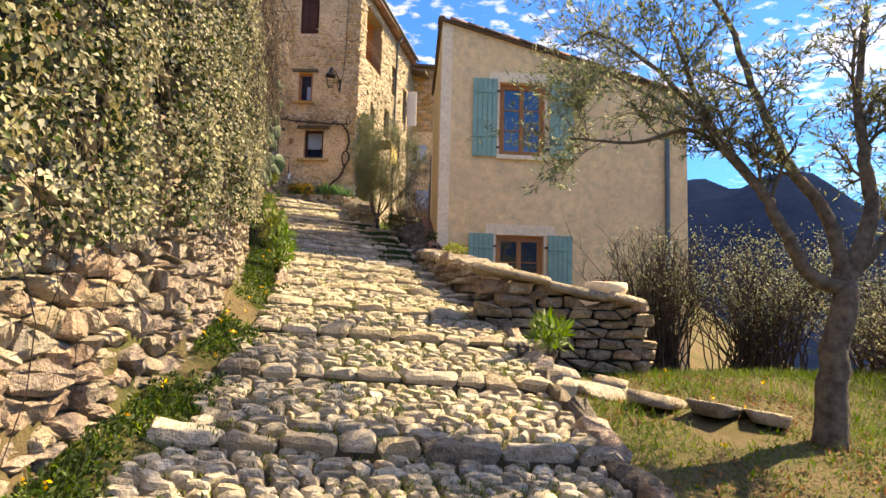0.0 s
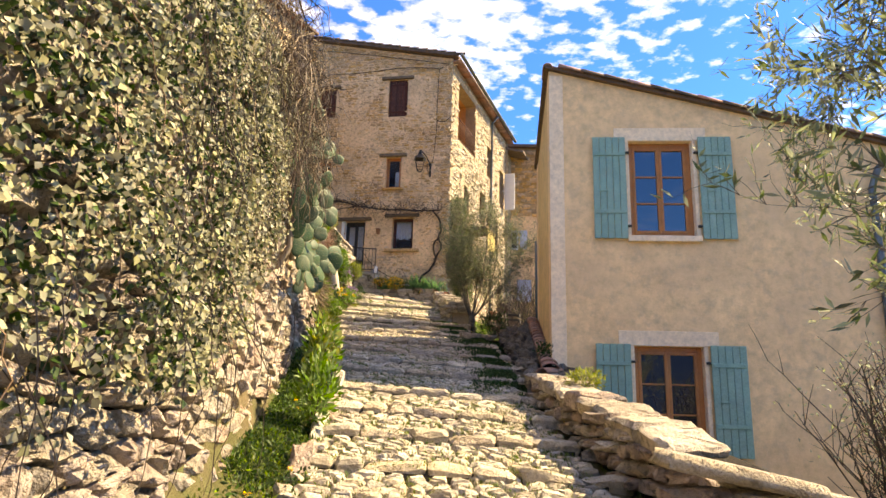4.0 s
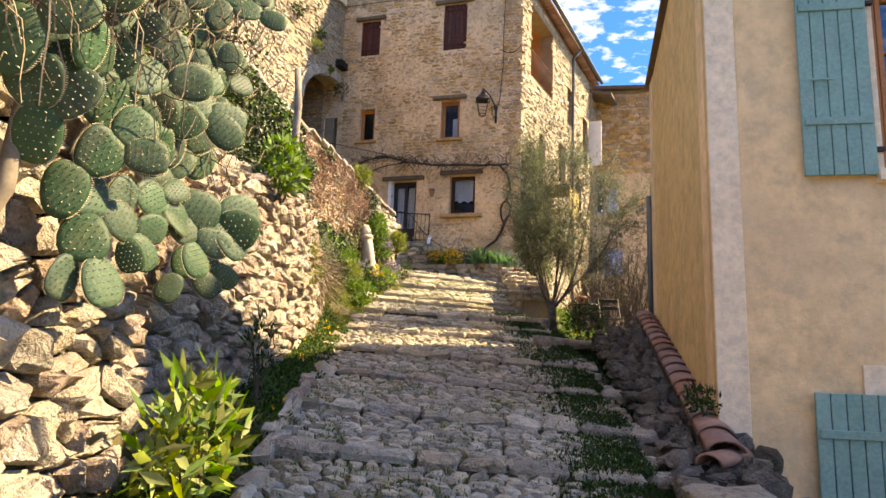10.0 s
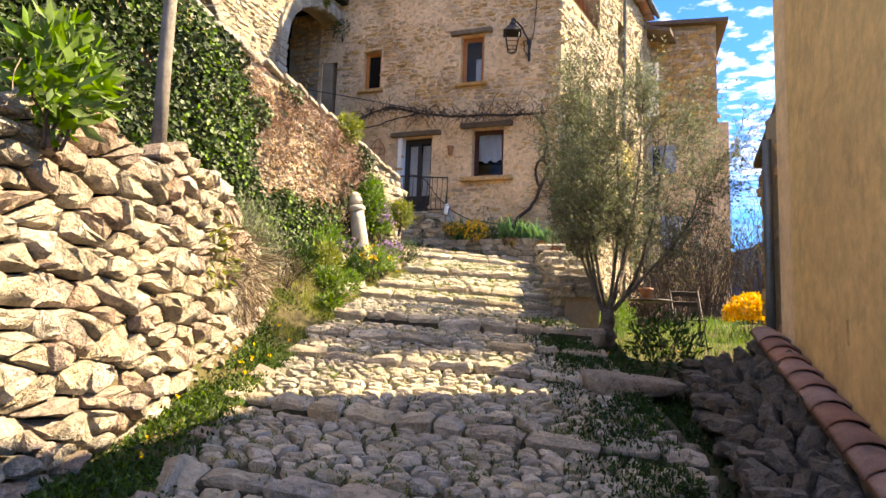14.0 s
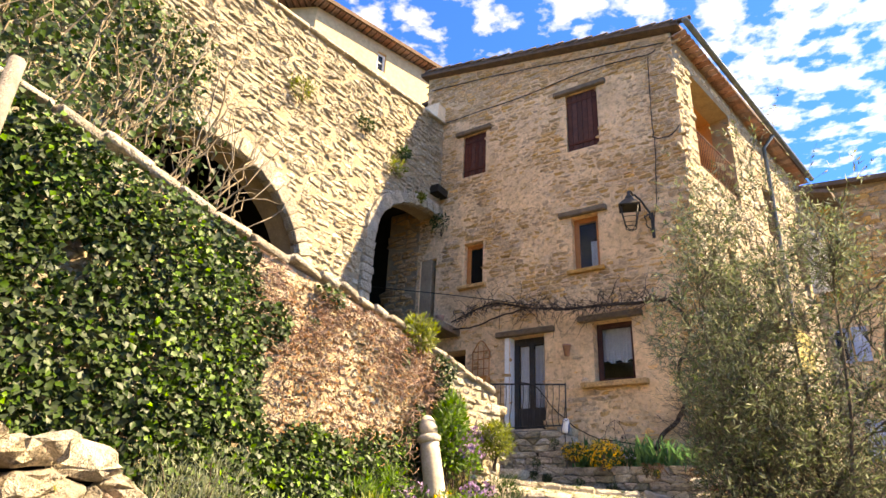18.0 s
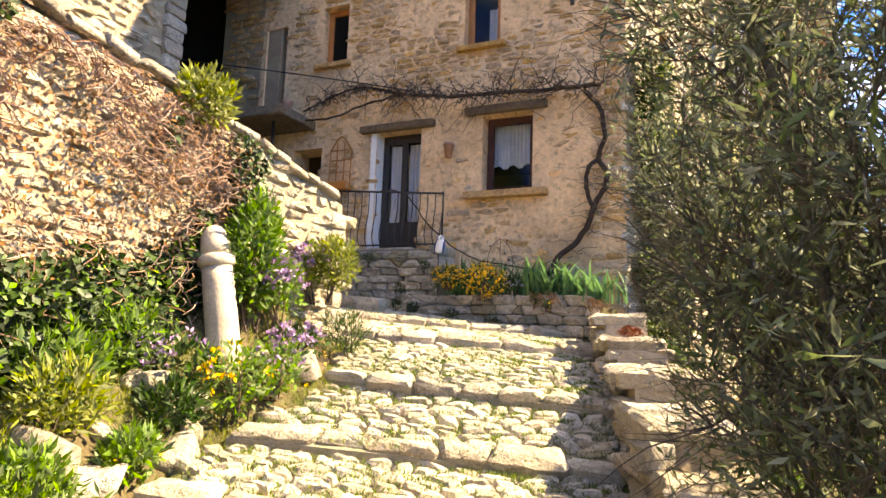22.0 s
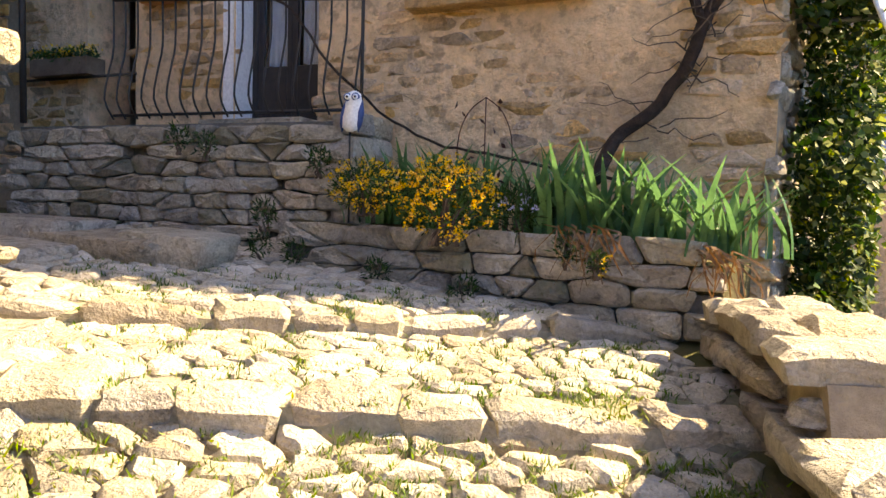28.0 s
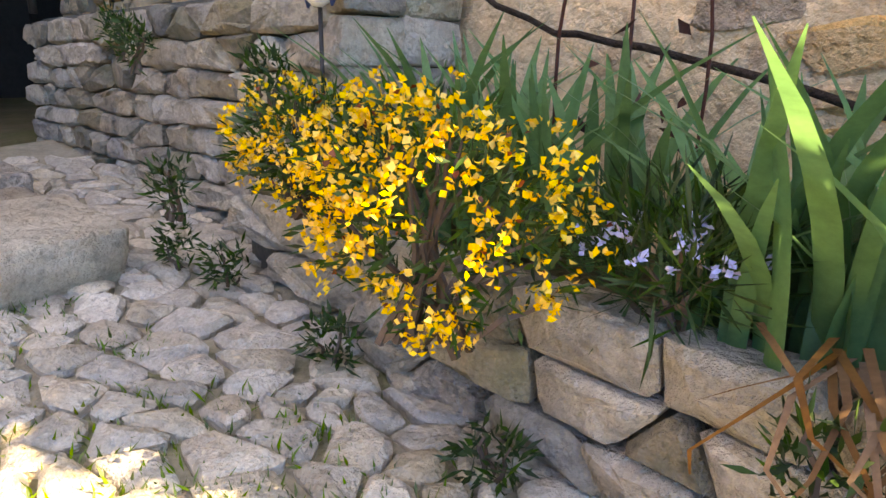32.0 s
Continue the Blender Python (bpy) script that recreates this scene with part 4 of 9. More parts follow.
wall("side_wall", BR, 1.0, lambda s: 13.75 - 0.03 * s, 0.45, R_OPEN, M_MORTAR, parent=tall, kind="", s0=0.003)
wall("back_wall", Face((6.25, 32.8), (-1.0, 34.0)), 2.0, 13.5, 0.4, [], M_MORTAR, parent=tall, kind="")
wall("west_wall", Face((-1.0, 34.0), (-3.45, 27.285)), 2.0, 14.8, 0.4, [], M_MORTAR, parent=tall, kind="", s1=7.1)
for z in (5.3, 8.4, 10.7):
    # floors in the same near-black, room shade put into their colour
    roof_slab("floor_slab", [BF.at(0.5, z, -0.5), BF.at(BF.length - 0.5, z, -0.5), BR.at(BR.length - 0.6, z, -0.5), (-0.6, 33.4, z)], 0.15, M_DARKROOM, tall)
t_roof = roof_slab("roof", [BF.at(-0.15, b_roof(-0.15), 0.2), BF.at(BF.length + 0.2, b_roof(BF.length), 0.2), BR.at(BR.length, 13.55, 0.35), (-1.1, 34.1, 14.9)], 0.1, M_OLDTILE, tall)
for i in range(19):
    s = 0.0 + i * 0.36
    if s < BF.length + 0.1:
        tile_at(BF.stand(s, b_roof(s) + 0.1, 0.14) @ pose(0, 0, 0, 0, math.degrees(math.atan(0.198)), -90), t_roof)
# corbelled tile cornice and gutter on the side
for i in range(40):
    s = 0.05 + i * 0.2
    tile_at(BR.stand(s, 13.60 - 0.03 * s, 0.32), t_roof, M_TILE)
tube("gutter", [BR.at(s, 13.72 - 0.03 * s, 0.42) for s in (-0.2, 4.0, 8.0)], 0.07, M_ZINC, tall, 8, "grey zinc gutter")
tube("downpipe", [BR.at(5.0, 13.5, 0.38), BR.at(5.0, 13.2, 0.1), BR.at(5.0, 9, 0.08), BR.at(5.0, 2.6, 0.08)], 0.05, M_ZINC, tall, 8, "grey zinc downpipe")
# loggia: orange back wall, ceiling, floor and red railing
box("loggia_back", BR.stand((LOG[0] + LOG[1]) / 2, 11.9, -1.3), (2.9, 0.1, 2.6), M_LOGGIA, tall, "orange plastered loggia", 0)
box("loggia_side", BR.stand(LOG[1] + 0.06, 11.9, -0.85), (0.1, 0.8, 2.6), M_LOGGIA, tall, "", 0)
box("loggia_side", BR.stand(LOG[0] - 0.06, 11.9, -0.85), (0.1, 0.8, 2.6), M_LOGGIA, tall, "", 0)
box("loggia_ceiling", BR.stand((LOG[0] + LOG[1]) / 2, 13.15, -0.85), (2.3, 0.85, 0.08), M_LOGGIA, tall, "", 0)
rail = new("railing"); rail.matrix_world = BR.stand((LOG[0] + LOG[1]) / 2, 10.8, -0.05); child(rail, tall); rail["label"] = "dark red balcony railing"
for z in (10.85, 11.7):
    tube("rail", [BR.at(LOG[0], z, -0.06), BR.at(LOG[1], z, -0.06)], 0.018, M_BROWNWOOD, rail, 5)
for i in range(21):
    s = LOG[0] + 0.05 + i * 0.1025
    tube("baluster", [BR.at(s, 10.85, -0.06), BR.at(s, 11.7, -0.06)], 0.009, M_BROWNWOOD, rail, 4)

# ---- windows, door and shutters of the tall house ----
def lintel(face, s0, s1, z, h=0.13, parent=tall, tilt=0.0, mat=M_OLDWOOD):
    bm = bmesh.new()
    add_box(bm, face.stand((s0 + s1) / 2, z + h / 2, 0.0) @ pose(0, 0, 0, 0, tilt, 0), (s1 - s0, 0.2, h), 0.02)
    return part("lintel", bm, mat, parent, "weathered timber lintel")
for o, d in ((O_WIN1, 0.2), (O_WIN2, 0.28), (O_W4, 0.26), (O_W5, 0.28), (O_DOOR, 0.3)):
    lintel(BF, o[0] - d, o[1] + d * 0.8, o[3] + 0.002, 0.12)
for o in (O_WIN1, O_WIN2):
    sh = new("shutter"); sh.matrix_world = BF.stand((o[0] + o[1]) / 2, o[2], -0.06); child(sh, tall); sh["label"] = "closed red-brown board shutters"
    n = 6
    w = (o[1] - o[0] - 0.02) / n
    for k in range(n):
        box("board", BF.stand(o[0] + 0.01 + (k + 0.5) * w, (o[2] + o[3]) / 2, -0.06), (w - 0.008, 0.03, o[3] - o[2] - 0.03), M_BROWNWOOD, sh, bevel=0.004)
    for z in (o[2] + 0.2, o[3] - 0.2):
        box("batten", BF.stand((o[0] + o[1]) / 2, z, -0.035), (o[1] - o[0] - 0.06, 0.018, 0.07), M_BROWNWOOD, sh)
for o in (O_W3, O_W4):
    w = window(tall, BF, o, M_WOOD, (1, 1), 0.2, 0.06, M_CLEAR if o is O_W4 else M_DARKGLASS, 1)
    w["label"] = "small window in an orange wooden frame"
    box("window_sill", BF.stand((o[0] + o[1]) / 2, o[2] - 0.05, 0.0), (o[1] - o[0] + 0.2, 0.2, 0.08), M_RUBBLE, tall)
w = window(tall, BF, O_PASSAGE, M_BROWNWOOD, (1, 2), 0.25, 0.06, M_DARKGLASS, 1)
w["label"] = "dark glazed door to the gallery"
w = window(tall, BF, O_W5, M_BROWNWOOD, (1, 1), 0.26, 0.06, M_CLEAR, 1)
w["label"] = "window with lace curtain in a red-brown frame"
box("window_sill", BF.stand((O_W5[0] + O_W5[1]) / 2, O_W5[2] - 0.06, 0.03), (1.26, 0.24, 0.1), M_RUBBLE, tall, "mossy stone window sill")
def curtain(name, face, s0, s1, z0, z1, d, parent, folds=9, amp=0.02, label="white lace curtain"):
    vs, fs, n = [], [], folds * 6
    for i in range(n + 1):
        t = i / n
        off = amp * math.sin(t * folds * 2 * math.pi)
        for j in range(5):
            vs.append(face.at(s0 + (s1 - s0) * t, z0 + (z1 - z0) * j / 4 + (0.03 * math.sin(t * 17) if j == 0 else 0), d + off * (1.2 - 0.15 * j)))
    for i in range(n):
        for j in range(4):
            a = i * 5 + j
            fs.append((a, a + 5, a + 6, a + 1))
    ob = new(name, mesh_of(name, vs, fs, M_CURTAIN, True))
    ob["label"] = label
    return child(ob, parent)
curtain("curtain", BF, O_W5[0] + 0.07, O_W5[1] - 0.07, O_W5[2] + 0.45, O_W5[3] - 0.08, -0.36, tall, 11, 0.015)
curtain("curtain", BF, O_W4[0] + 0.3, O_W4[1] - 0.08, O_W4[2] + 0.08, O_W4[3] - 0.5, -0.32, tall, 4, 0.02, "knotted pale curtain")
# french door
door = new("door"); door.matrix_world = BF.stand((O_DOOR[0] + O_DOOR[1]) / 2, O_DOOR[2], -0.25); child(door, tall); door["label"] = "dark glazed double door, one leaf ajar"
bm = bmesh.new()
for (a, b, c, d) in ((O_DOOR[0], O_DOOR[0] + 0.06, O_DOOR[2], O_DOOR[3]), (O_DOOR[1] - 0.06, O_DOOR[1], O_DOOR[2], O_DOOR[3]), (O_DOOR[0] + 0.06, O_DOOR[1] - 0.06, O_DOOR[3] - 0.08, O_DOOR[3])):
    add_box(bm, BF.stand((a + b) / 2, (c + d) / 2, -0.25), (b - a, 0.08, d - c), 0.006)
mid = (O_DOOR[0] + O_DOOR[1]) / 2
for a, b in ((O_DOOR[0] + 0.06, mid), (mid, O_DOOR[1] - 0.06)):
    for (p, q, c, d) in ((a, a + 0.05, O_DOOR[2], O_DOOR[3] - 0.08), (b - 0.05, b, O_DOOR[2], O_DOOR[3] - 0.08), (a + 0.05, b - 0.05, O_DOOR[2], O_DOOR[2] + 0.5), (a + 0.05, b - 0.05, O_DOOR[3] - 0.14, O_DOOR[3] - 0.08)):
        add_box(bm, BF.stand((p + q) / 2, (c + d) / 2, -0.24), (q - p - 0.002, 0.045, d - c), 0.004)
part("door_frame", bm, M_IRON, door, "near-black painted frame")
for a, b in ((O_DOOR[0] + 0.11, mid - 0.05), (mid + 0.05, O_DOOR[1] - 0.11)):
    p = box("pane", BF.stand((a + b) / 2, (O_DOOR[2] + O_DOOR[3] + 0.36) / 2, -0.245), (b - a, 0.006, O_DOOR[3] - O_DOOR[2] - 0.64), M_CLEAR, door, bevel=0)
    p.visible_shadow = False
    curtain("curtain", BF, a, b, O_DOOR[2] + 0.5, O_DOOR[3] - 0.15, -0.31, door, 4, 0.02)
box("door_jamb", BF.stand(O_DOOR[0] - 0.06, (O_DOOR[2] + O_DOOR[3]) / 2, 0.004), (0.1, 0.01, O_DOOR[3] - O_DOOR[2]), M_WHITE, tall, "white painted jamb", 0)
box("door_reveal", BF.stand(O_DOOR[0] + 0.004, (O_DOOR[2] + O_DOOR[3]) / 2, -0.11), (0.006, 0.2, O_DOOR[3] - O_DOOR[2]), M_WHITE, tall, "", 0)
# windows of the side wall
for o in R_OPEN[1:]:
    w = window(tall, BR, o, M_BROWNWOOD, (1, 1), 0.2, 0.06, M_DARKGLASS, 1)
for o in (R_OPEN[5],):
    box("shutter", BR.stand(o[1] + 0.03, (o[2] + o[3]) / 2, 0.3), (0.04, 0.5, o[3] - o[2]), M_WHITE, tall, "white shutter standing open")

# stones that show through the render, and the rubble side
rng = random.Random(12)
def blocked(s, z, openings, pad=0.12):
    return any(o[0] - pad < s < o[1] + pad and o[2] - pad < z < o[3] + pad for o in openings)
front_open = [O_WIN1, O_WIN2, O_W3, O_W4, O_DOOR, O_W5, O_PASSAGE, O_LOW]
front_stones = fitted(lambda s: 4.3, lambda s: b_roof(s) - 0.06, 0.05, BF.length - 0.03, 0.2, 0.1, rng, 0.15, 0.45)
def front_proud(s, z):
    edge = s > BF.length - 0.45 or s < 0.3 or z > b_roof(s) - 0.9
    show = noise.noise(Vector((s * 0.9, z * 0.9, 4.0))) + 0.5 * noise.noise(Vector((s * 3, z * 3, 9.0))) + (0.10 if z > 8 else -0.2)
    return 0.012 if edge else max(-0.03, min(0.011, 0.03 * show))
set_stones("stone", front_stones, lambda s, z: BF.at(s, z, 0.0), [M_RUBBLE], tall, rng, 0.008, 0.05, 0.012, 0.014, 0.04, (1.5, 25.9, 5.5), 300, keep=lambda s, z: not blocked(s, z, front_open, 0.1) and front_proud(s, z) > -0.022, proud=front_proud)
rng = random.Random(13)
set_stones("stone", fitted(lambda s: 2.6, lambda s: 13.4, 0.06, 7.9, 0.3, 0.15, rng, 0.15, 0.4), lambda s, z: BR.at(s, z, 0.015), [M_PALE_RUBBLE], tall, rng, 0.01, 0.06, 0.02, 0.03, near=(2.74, 25.6, 5.5), most=40, rest="side_rubble", keep=lambda s, z: not blocked(s, z, R_OPEN, 0.1))

# ---- wall with two arches ----
AW = Face((-6.6, 14.0), (-2.86, 27.35))           # the sunlit face looks towards the path
def ay(y):
    return (y - 14.0) * AW.length / 13.35
arches = thing("arched_wall", (-4.5, 21.0, 5.0), "high pale rubble wall pierced by two round arches", "wall")
A_TOP = lambda s: 11.6 + 1.75 * s / AW.length
ARCH = [(ay(19.15), ay(23.1), 7.2), (ay(24.85), ay(28.9), 9.25)]   # from, to, springing height
ARCH_R = [(ARCH[0][1] - ARCH[0][0]) / 2, 1.35]
def arch_top(k, s):
    a, b, z = ARCH[k]
    c, r = (a + b) / 2, (b - a) / 2
    t = max(0.0, 1 - ((s - c) / r) ** 2)
    return z + ARCH_R[k] * math.sqrt(t) * (1.0 if k == 0 else 1.05)
bm, n = bmesh.new(), 120
ss = sorted({AW.length * i / n for i in range(n + 1)} | {ARCH[0][0], ARCH[0][1], ARCH[1][0], min(ARCH[1][1], AW.length)})
def low_at(s):
    for k in (0, 1):
        if ARCH[k][0] - 1e-6 <= s <= ARCH[k][1] + 1e-6:
            return arch_top(k, s)
    return 4.0
for a, b in zip(ss, ss[1:]):
    c = (a + b) / 2
    inside = any(ARCH[k][0] < c < ARCH[k][1] for k in (0, 1))
    la, lb = (low_at(a), low_at(b)) if inside else (4.0, 4.0)
    q = [[bm.verts.new(AW.at(s, z, d)) for s, z in ((a, la), (b, lb), (b, A_TOP(b)), (a, A_TOP(a)))] for d in (0.0, -0.55)]
    bm.faces.new(q[0]); bm.faces.new(q[1][::-1])
    bm.faces.new([q[0][3], q[0][2], q[1][2], q[1][3]])
    bm.faces.new([q[0][0], q[1][0], q[1][1], q[0][1]])
for s in (ARCH[0][0], ARCH[0][1], ARCH[1][0]):
    k = 0 if s <= ARCH[0][1] else 1
    v = [bm.verts.new(AW.at(s, z, d)) for z, d in ((4.0, 0), (4.0, -0.55), (ARCH[k][2], -0.55), (ARCH[k][2], 0))]
    bm.faces.new(v)
bmesh.ops.remove_doubles(bm, verts=bm.verts[:], dist=0.001)
part("wall_core", bm, M_MORTAR, arches)
# the unlit depth behind the arches is painted with near-black faces
box("recess_back", AW.stand(ay(21.2), 8.0, -3.2), (7.0, 0.2, 8.0), M_DARKROOM, arches, "wall at the back of the arch, shade put into its colour", 0)
box("recess_back", AW.stand(ay(26.3), 8.5, -4.2), (4.5, 0.2, 9.0), M_DARKROOM, arches, "wall at the back of the passage, shade put into its colour", 0)
# slabs over the passage, unseen, added to keep sky light out
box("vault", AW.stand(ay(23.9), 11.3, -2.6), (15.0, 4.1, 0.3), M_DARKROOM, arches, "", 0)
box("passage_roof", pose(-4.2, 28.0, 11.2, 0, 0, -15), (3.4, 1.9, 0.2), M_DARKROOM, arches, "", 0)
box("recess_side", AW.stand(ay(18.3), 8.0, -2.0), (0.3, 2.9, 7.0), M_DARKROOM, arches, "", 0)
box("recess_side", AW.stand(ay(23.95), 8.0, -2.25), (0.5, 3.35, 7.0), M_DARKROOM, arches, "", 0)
rng = random.Random(14)
def arch_clear(s, z):
    if s < 3.0:
        return False
    for k in (0, 1):
        a, b, zs = ARCH[k]
        if a - 0.3 < s < b + 0.3 and z < arch_top(k, min(b, max(a, s))) + 0.3:
            return False
    return True
set_stones("stone", fitted(lambda s: 5.0, lambda s: A_TOP(s) - 0.04, 2.8, AW.length - 0.04, 0.23, 0.125, rng, 0.15, 0.42), lambda s, z: AW.at(s, z, 0.02), [M_PALE_RUBBLE], arches, rng, 0.007, 0.1, 0.016, 0.04, 0.12, (-3.5, 24.5, 7.5), 300, keep=arch_clear)
# voussoirs
for k in (0, 1):
    a, b, z0 = ARCH[k]
    c, r = (a + b) / 2, (b - a) / 2
    n = 26 if k == 0 else 27
    for i in range(n):
        t = math.pi * (i + 0.5) / n
        s, z = c - (r + 0.11) * math.cos(t), z0 + (ARCH_R[k] + 0.13) * math.sin(t)
        if s < AW.length - 0.05:
            m = AW.stand(s, z, 0.01) @ pose(0, 0, 0, 0, -(90 - math.degrees(t)), 0) @ Matrix.Diagonal((math.pi * r / n * 0.97, 0.2, 0.3, 1))
            ob = new("voussoir", shared_mesh("voussoir", BLOCKS, rng.randrange(8), M_PALE_RUBBLE, False))
            ob.parent, ob.matrix_parent_inverse, ob.matrix_basis = arches, parent_world(arches).inverted(), m
    for s in (a - 0.13, b + 0.13):
        z = z0
        while z > 5.2 and s < AW.length - 0.1:
            h = rng.uniform(0.16, 0.26)
            z -= h
            m = AW.stand(s, z + h / 2, 0.0) @ Matrix.Diagonal((rng.uniform(0.26, 0.36), 0.2, h * 0.96, 1))
            ob = new("jamb_stone", shared_mesh("jamb_stone", BLOCKS, rng.randrange(8), M_PALE_RUBBLE, False))
            ob.parent, ob.matrix_parent_inverse, ob.matrix_basis = arches, parent_world(arches).inverted(), m
s = 3.2
while s < AW.length - 0.2:
    w = rng.uniform(0.3, 0.6)
    m = AW.stand(s + w / 2, A_TOP(s) + 0.05, -0.12) @ pose(0, 0, 0, 0, -7, 0) @ Matrix.Diagonal((w, 0.42, rng.uniform(0.08, 0.13), 1))
    ob = new("coping_stone", shared_mesh("coping_stone", BLOCKS, rng.randrange(8), M_PALE_RUBBLE, False))
    ob.parent, ob.matrix_parent_inverse, ob.matrix_basis = arches, parent_world(arches).inverted(), m
    s += w
box("chimney_block", AW.stand(AW.length - 0.35, A_TOP(AW.length) + 0.22, -0.15), (0.42, 0.4, 0.5), M_TRIM, arches, "pale rendered block on the wall top")

# ---- sloping parapet wall of the upper ramp, clothed in ivy ----
PW = Face((-3.1, 13.2), (-1.25, 21.7))
PW2 = Face((-1.25, 21.7), (-0.52, 23.45))
parapet = thing("retaining_wall", (-1.6, 18.3, 3.5), "sloping rubble retaining wall overgrown with ivy", "wall")
def pw_top(s):
    return interp(s, [0, 3.89, 5.63, 7.16, PW.length], [6.45, 6.35, 6.15, 6.11, 5.98])
def pw2_top(s):
    return interp(s, [0, PW2.length], [5.97, 5.5])
rng = random.Random(15)
for face, ftop, zlow in ((PW, pw_top, 3.2), (PW2, pw2_top, 3.8)):
    wall("wall_core", face, 2.0, lambda s: ftop(s) - 0.02, 0.35, [], M_MORTAR, parent=parapet, kind="", s0=0.002)
    set_stones("stone", fitted(lambda s: zlow, lambda s: ftop(s) - 0.05, 0.03, face.length - 0.03, 0.22, 0.11, rng), lambda s, z: face.at(s, z, 0.02), [M_PALE_RUBBLE], parapet, rng, 0.009, 0.09, 0.02, 0.03, near=(-0.8, 22.4, 5), most=150)
    s = 0.0
    while s < face.length - 0.2:
        w = rng.uniform(0.3, 0.6) if face is PW else rng.uniform(0.16, 0.34)
        m = face.stand(s + w / 2, ftop(s + w / 2) + 0.01, -0.14) @ pose(0, 0, 0, rng.uniform(-6, 6), (4 if face is PW else 14) + rng.uniform(-5, 5), rng.uniform(-8, 8)) @ Matrix.Diagonal((w * 1.0, 0.42, 0.09 if face is PW else 0.08, 1))
        ob = new("coping_stone", shared_mesh("coping_stone", BLOCKS, rng.randrange(8), M_DRYSTONE, False))
        ob.parent, ob.matrix_parent_inverse, ob.matrix_basis = parapet, parent_world(parapet).inverted(), m
        s += w
for z in np.arange(4.1, 5.45, 0.17):
    ob = new("end_stone", shared_mesh("end_stone", BLOCKS, rng.randrange(8), M_PALE_RUBBLE, False))
    ob.parent, ob.matrix_parent_inverse, ob.matrix_basis = parapet, parent_world(parapet).inverted(), PW2.stand(PW2.length - 0.06, z, -0.17) @ Matrix.Diagonal((0.22, 0.42, 0.175, 1))

# ---- dry-stone wall along the left ----
def lw_point(y, z, d=0.0):
    base = interp(y, LW_Y, LW_X)
    return Vector((base + d - 0.06 * (z - ground_z(y)), y, z))
def lw_sheet(y, z):
    return lw_point(y, z, -0.01)
left_low = thing("dry_stone_wall", (-0.7, 4.0, -0.6), "dry-stone wall under a hanging curtain of ivy", "wall")
left_mid = thing("dry_stone_wall", (-0.5, 10.0, 1.2), "dry-stone wall of pale limestone below the prickly pear", "wall")
left_high = thing("dry_stone_wall", (-0.8, 15.5, 2.2), "dry-stone wall of pale limestone blocks by the path", "wall")
rng = random.Random(16)
for ob, y0, y1, mats in ((left_low, -4.0, 7.4, [M_STONE_PINK, M_DRYSTONE]), (left_mid, 7.4, 12.4, [M_DRYSTONE, M_DRYSTONE, M_STONE_PINK]), (left_high, 12.4, 18.5, [M_DRYSTONE, M_DRYSTONE, M_STONE_PINK])):
    bm = bmesh.new()
    ys = list(np.arange(y0, y1 + 0.01, 0.25))
    rows = []
    for y in ys:
        zb, zt = ground_z(y) - 0.3, interp(y, LW_TOP_Y, LW_TOP) - 0.1
        rows.append([bm.verts.new(lw_point(y, z, -0.13)) for z in np.linspace(zb, zt, 6)] + [bm.verts.new(lw_point(y, zt, -0.6))])
    for a, b in zip(rows, rows[1:]):
        for i in range(6):
            bm.faces.new([a[i], b[i], b[i + 1], a[i + 1]])
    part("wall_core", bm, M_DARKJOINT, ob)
    high = lambda y: interp(y, LW_TOP_Y, LW_TOP) - 0.02
    if ob is left_low:
        high = lambda y: min(interp(y, LW_TOP_Y, LW_TOP) - 0.02, interp(y, [-4, 0, 2, 3.3, 4.6, 5.6, 7.4], [-0.2, 0.5, 0.6, 0.8, 1.1, 3.0, 3.4]))
    big = 0.8 if ob is left_low else 1.0
    set_stones("stone", fitted(lambda y: ground_z(y) - 0.02, high, y0 - 0.08, y1 + 0.08, 0.205 * big, 0.15 * big, rng, 0.16, 0.5, 0.7), lw_sheet, mats, ob, rng, 0.009, 0.16, 0.022, 0.055, 0.14, (0, (y0 + y1) / 2, ground_z((y0 + y1) / 2) + 0.8), 300)

# ---- low wall on the right, up to and along the yellow house ----
right_low = thing("garden_wall", (2.5, 9.0, 0.6), "low rubble wall with flat coping slabs by the path", "wall")
rng = random.Random(17)
bm, rows = bmesh.new(), []
for y in np.arange(6.4, 17.3, 0.3):
    x, zt = interp(y, RW_Y, RW_X), interp(y, RW_TOP_Y, RW_TOP) - 0.06
    zb = ground_z(y) - 0.5
    rows.append([bm.verts.new((x + 0.06, y, zb)), bm.verts.new((x + 0.06, y, zt)), bm.verts.new((x + 0.42, y, zt)), bm.verts.new((x + 0.42, y, zb - 1.2))])
for a, b in zip(rows, rows[1:]):
    for i in range(3):
        bm.faces.new([a[i], b[i], b[i + 1], a[i + 1]])
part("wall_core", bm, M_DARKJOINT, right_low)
rw_stones = fitted(lambda v: ground_z(17.3 - v) - 0.12, lambda v: interp(17.3 - v, RW_TOP_Y, RW_TOP) - 0.03, 0.1, 10.9, 0.22, 0.11, rng, 0.14, 0.42)
rw_sheet = lambda v, z: Vector((interp(17.3 - v, RW_Y, RW_X) - 0.02, 17.3 - v, z))
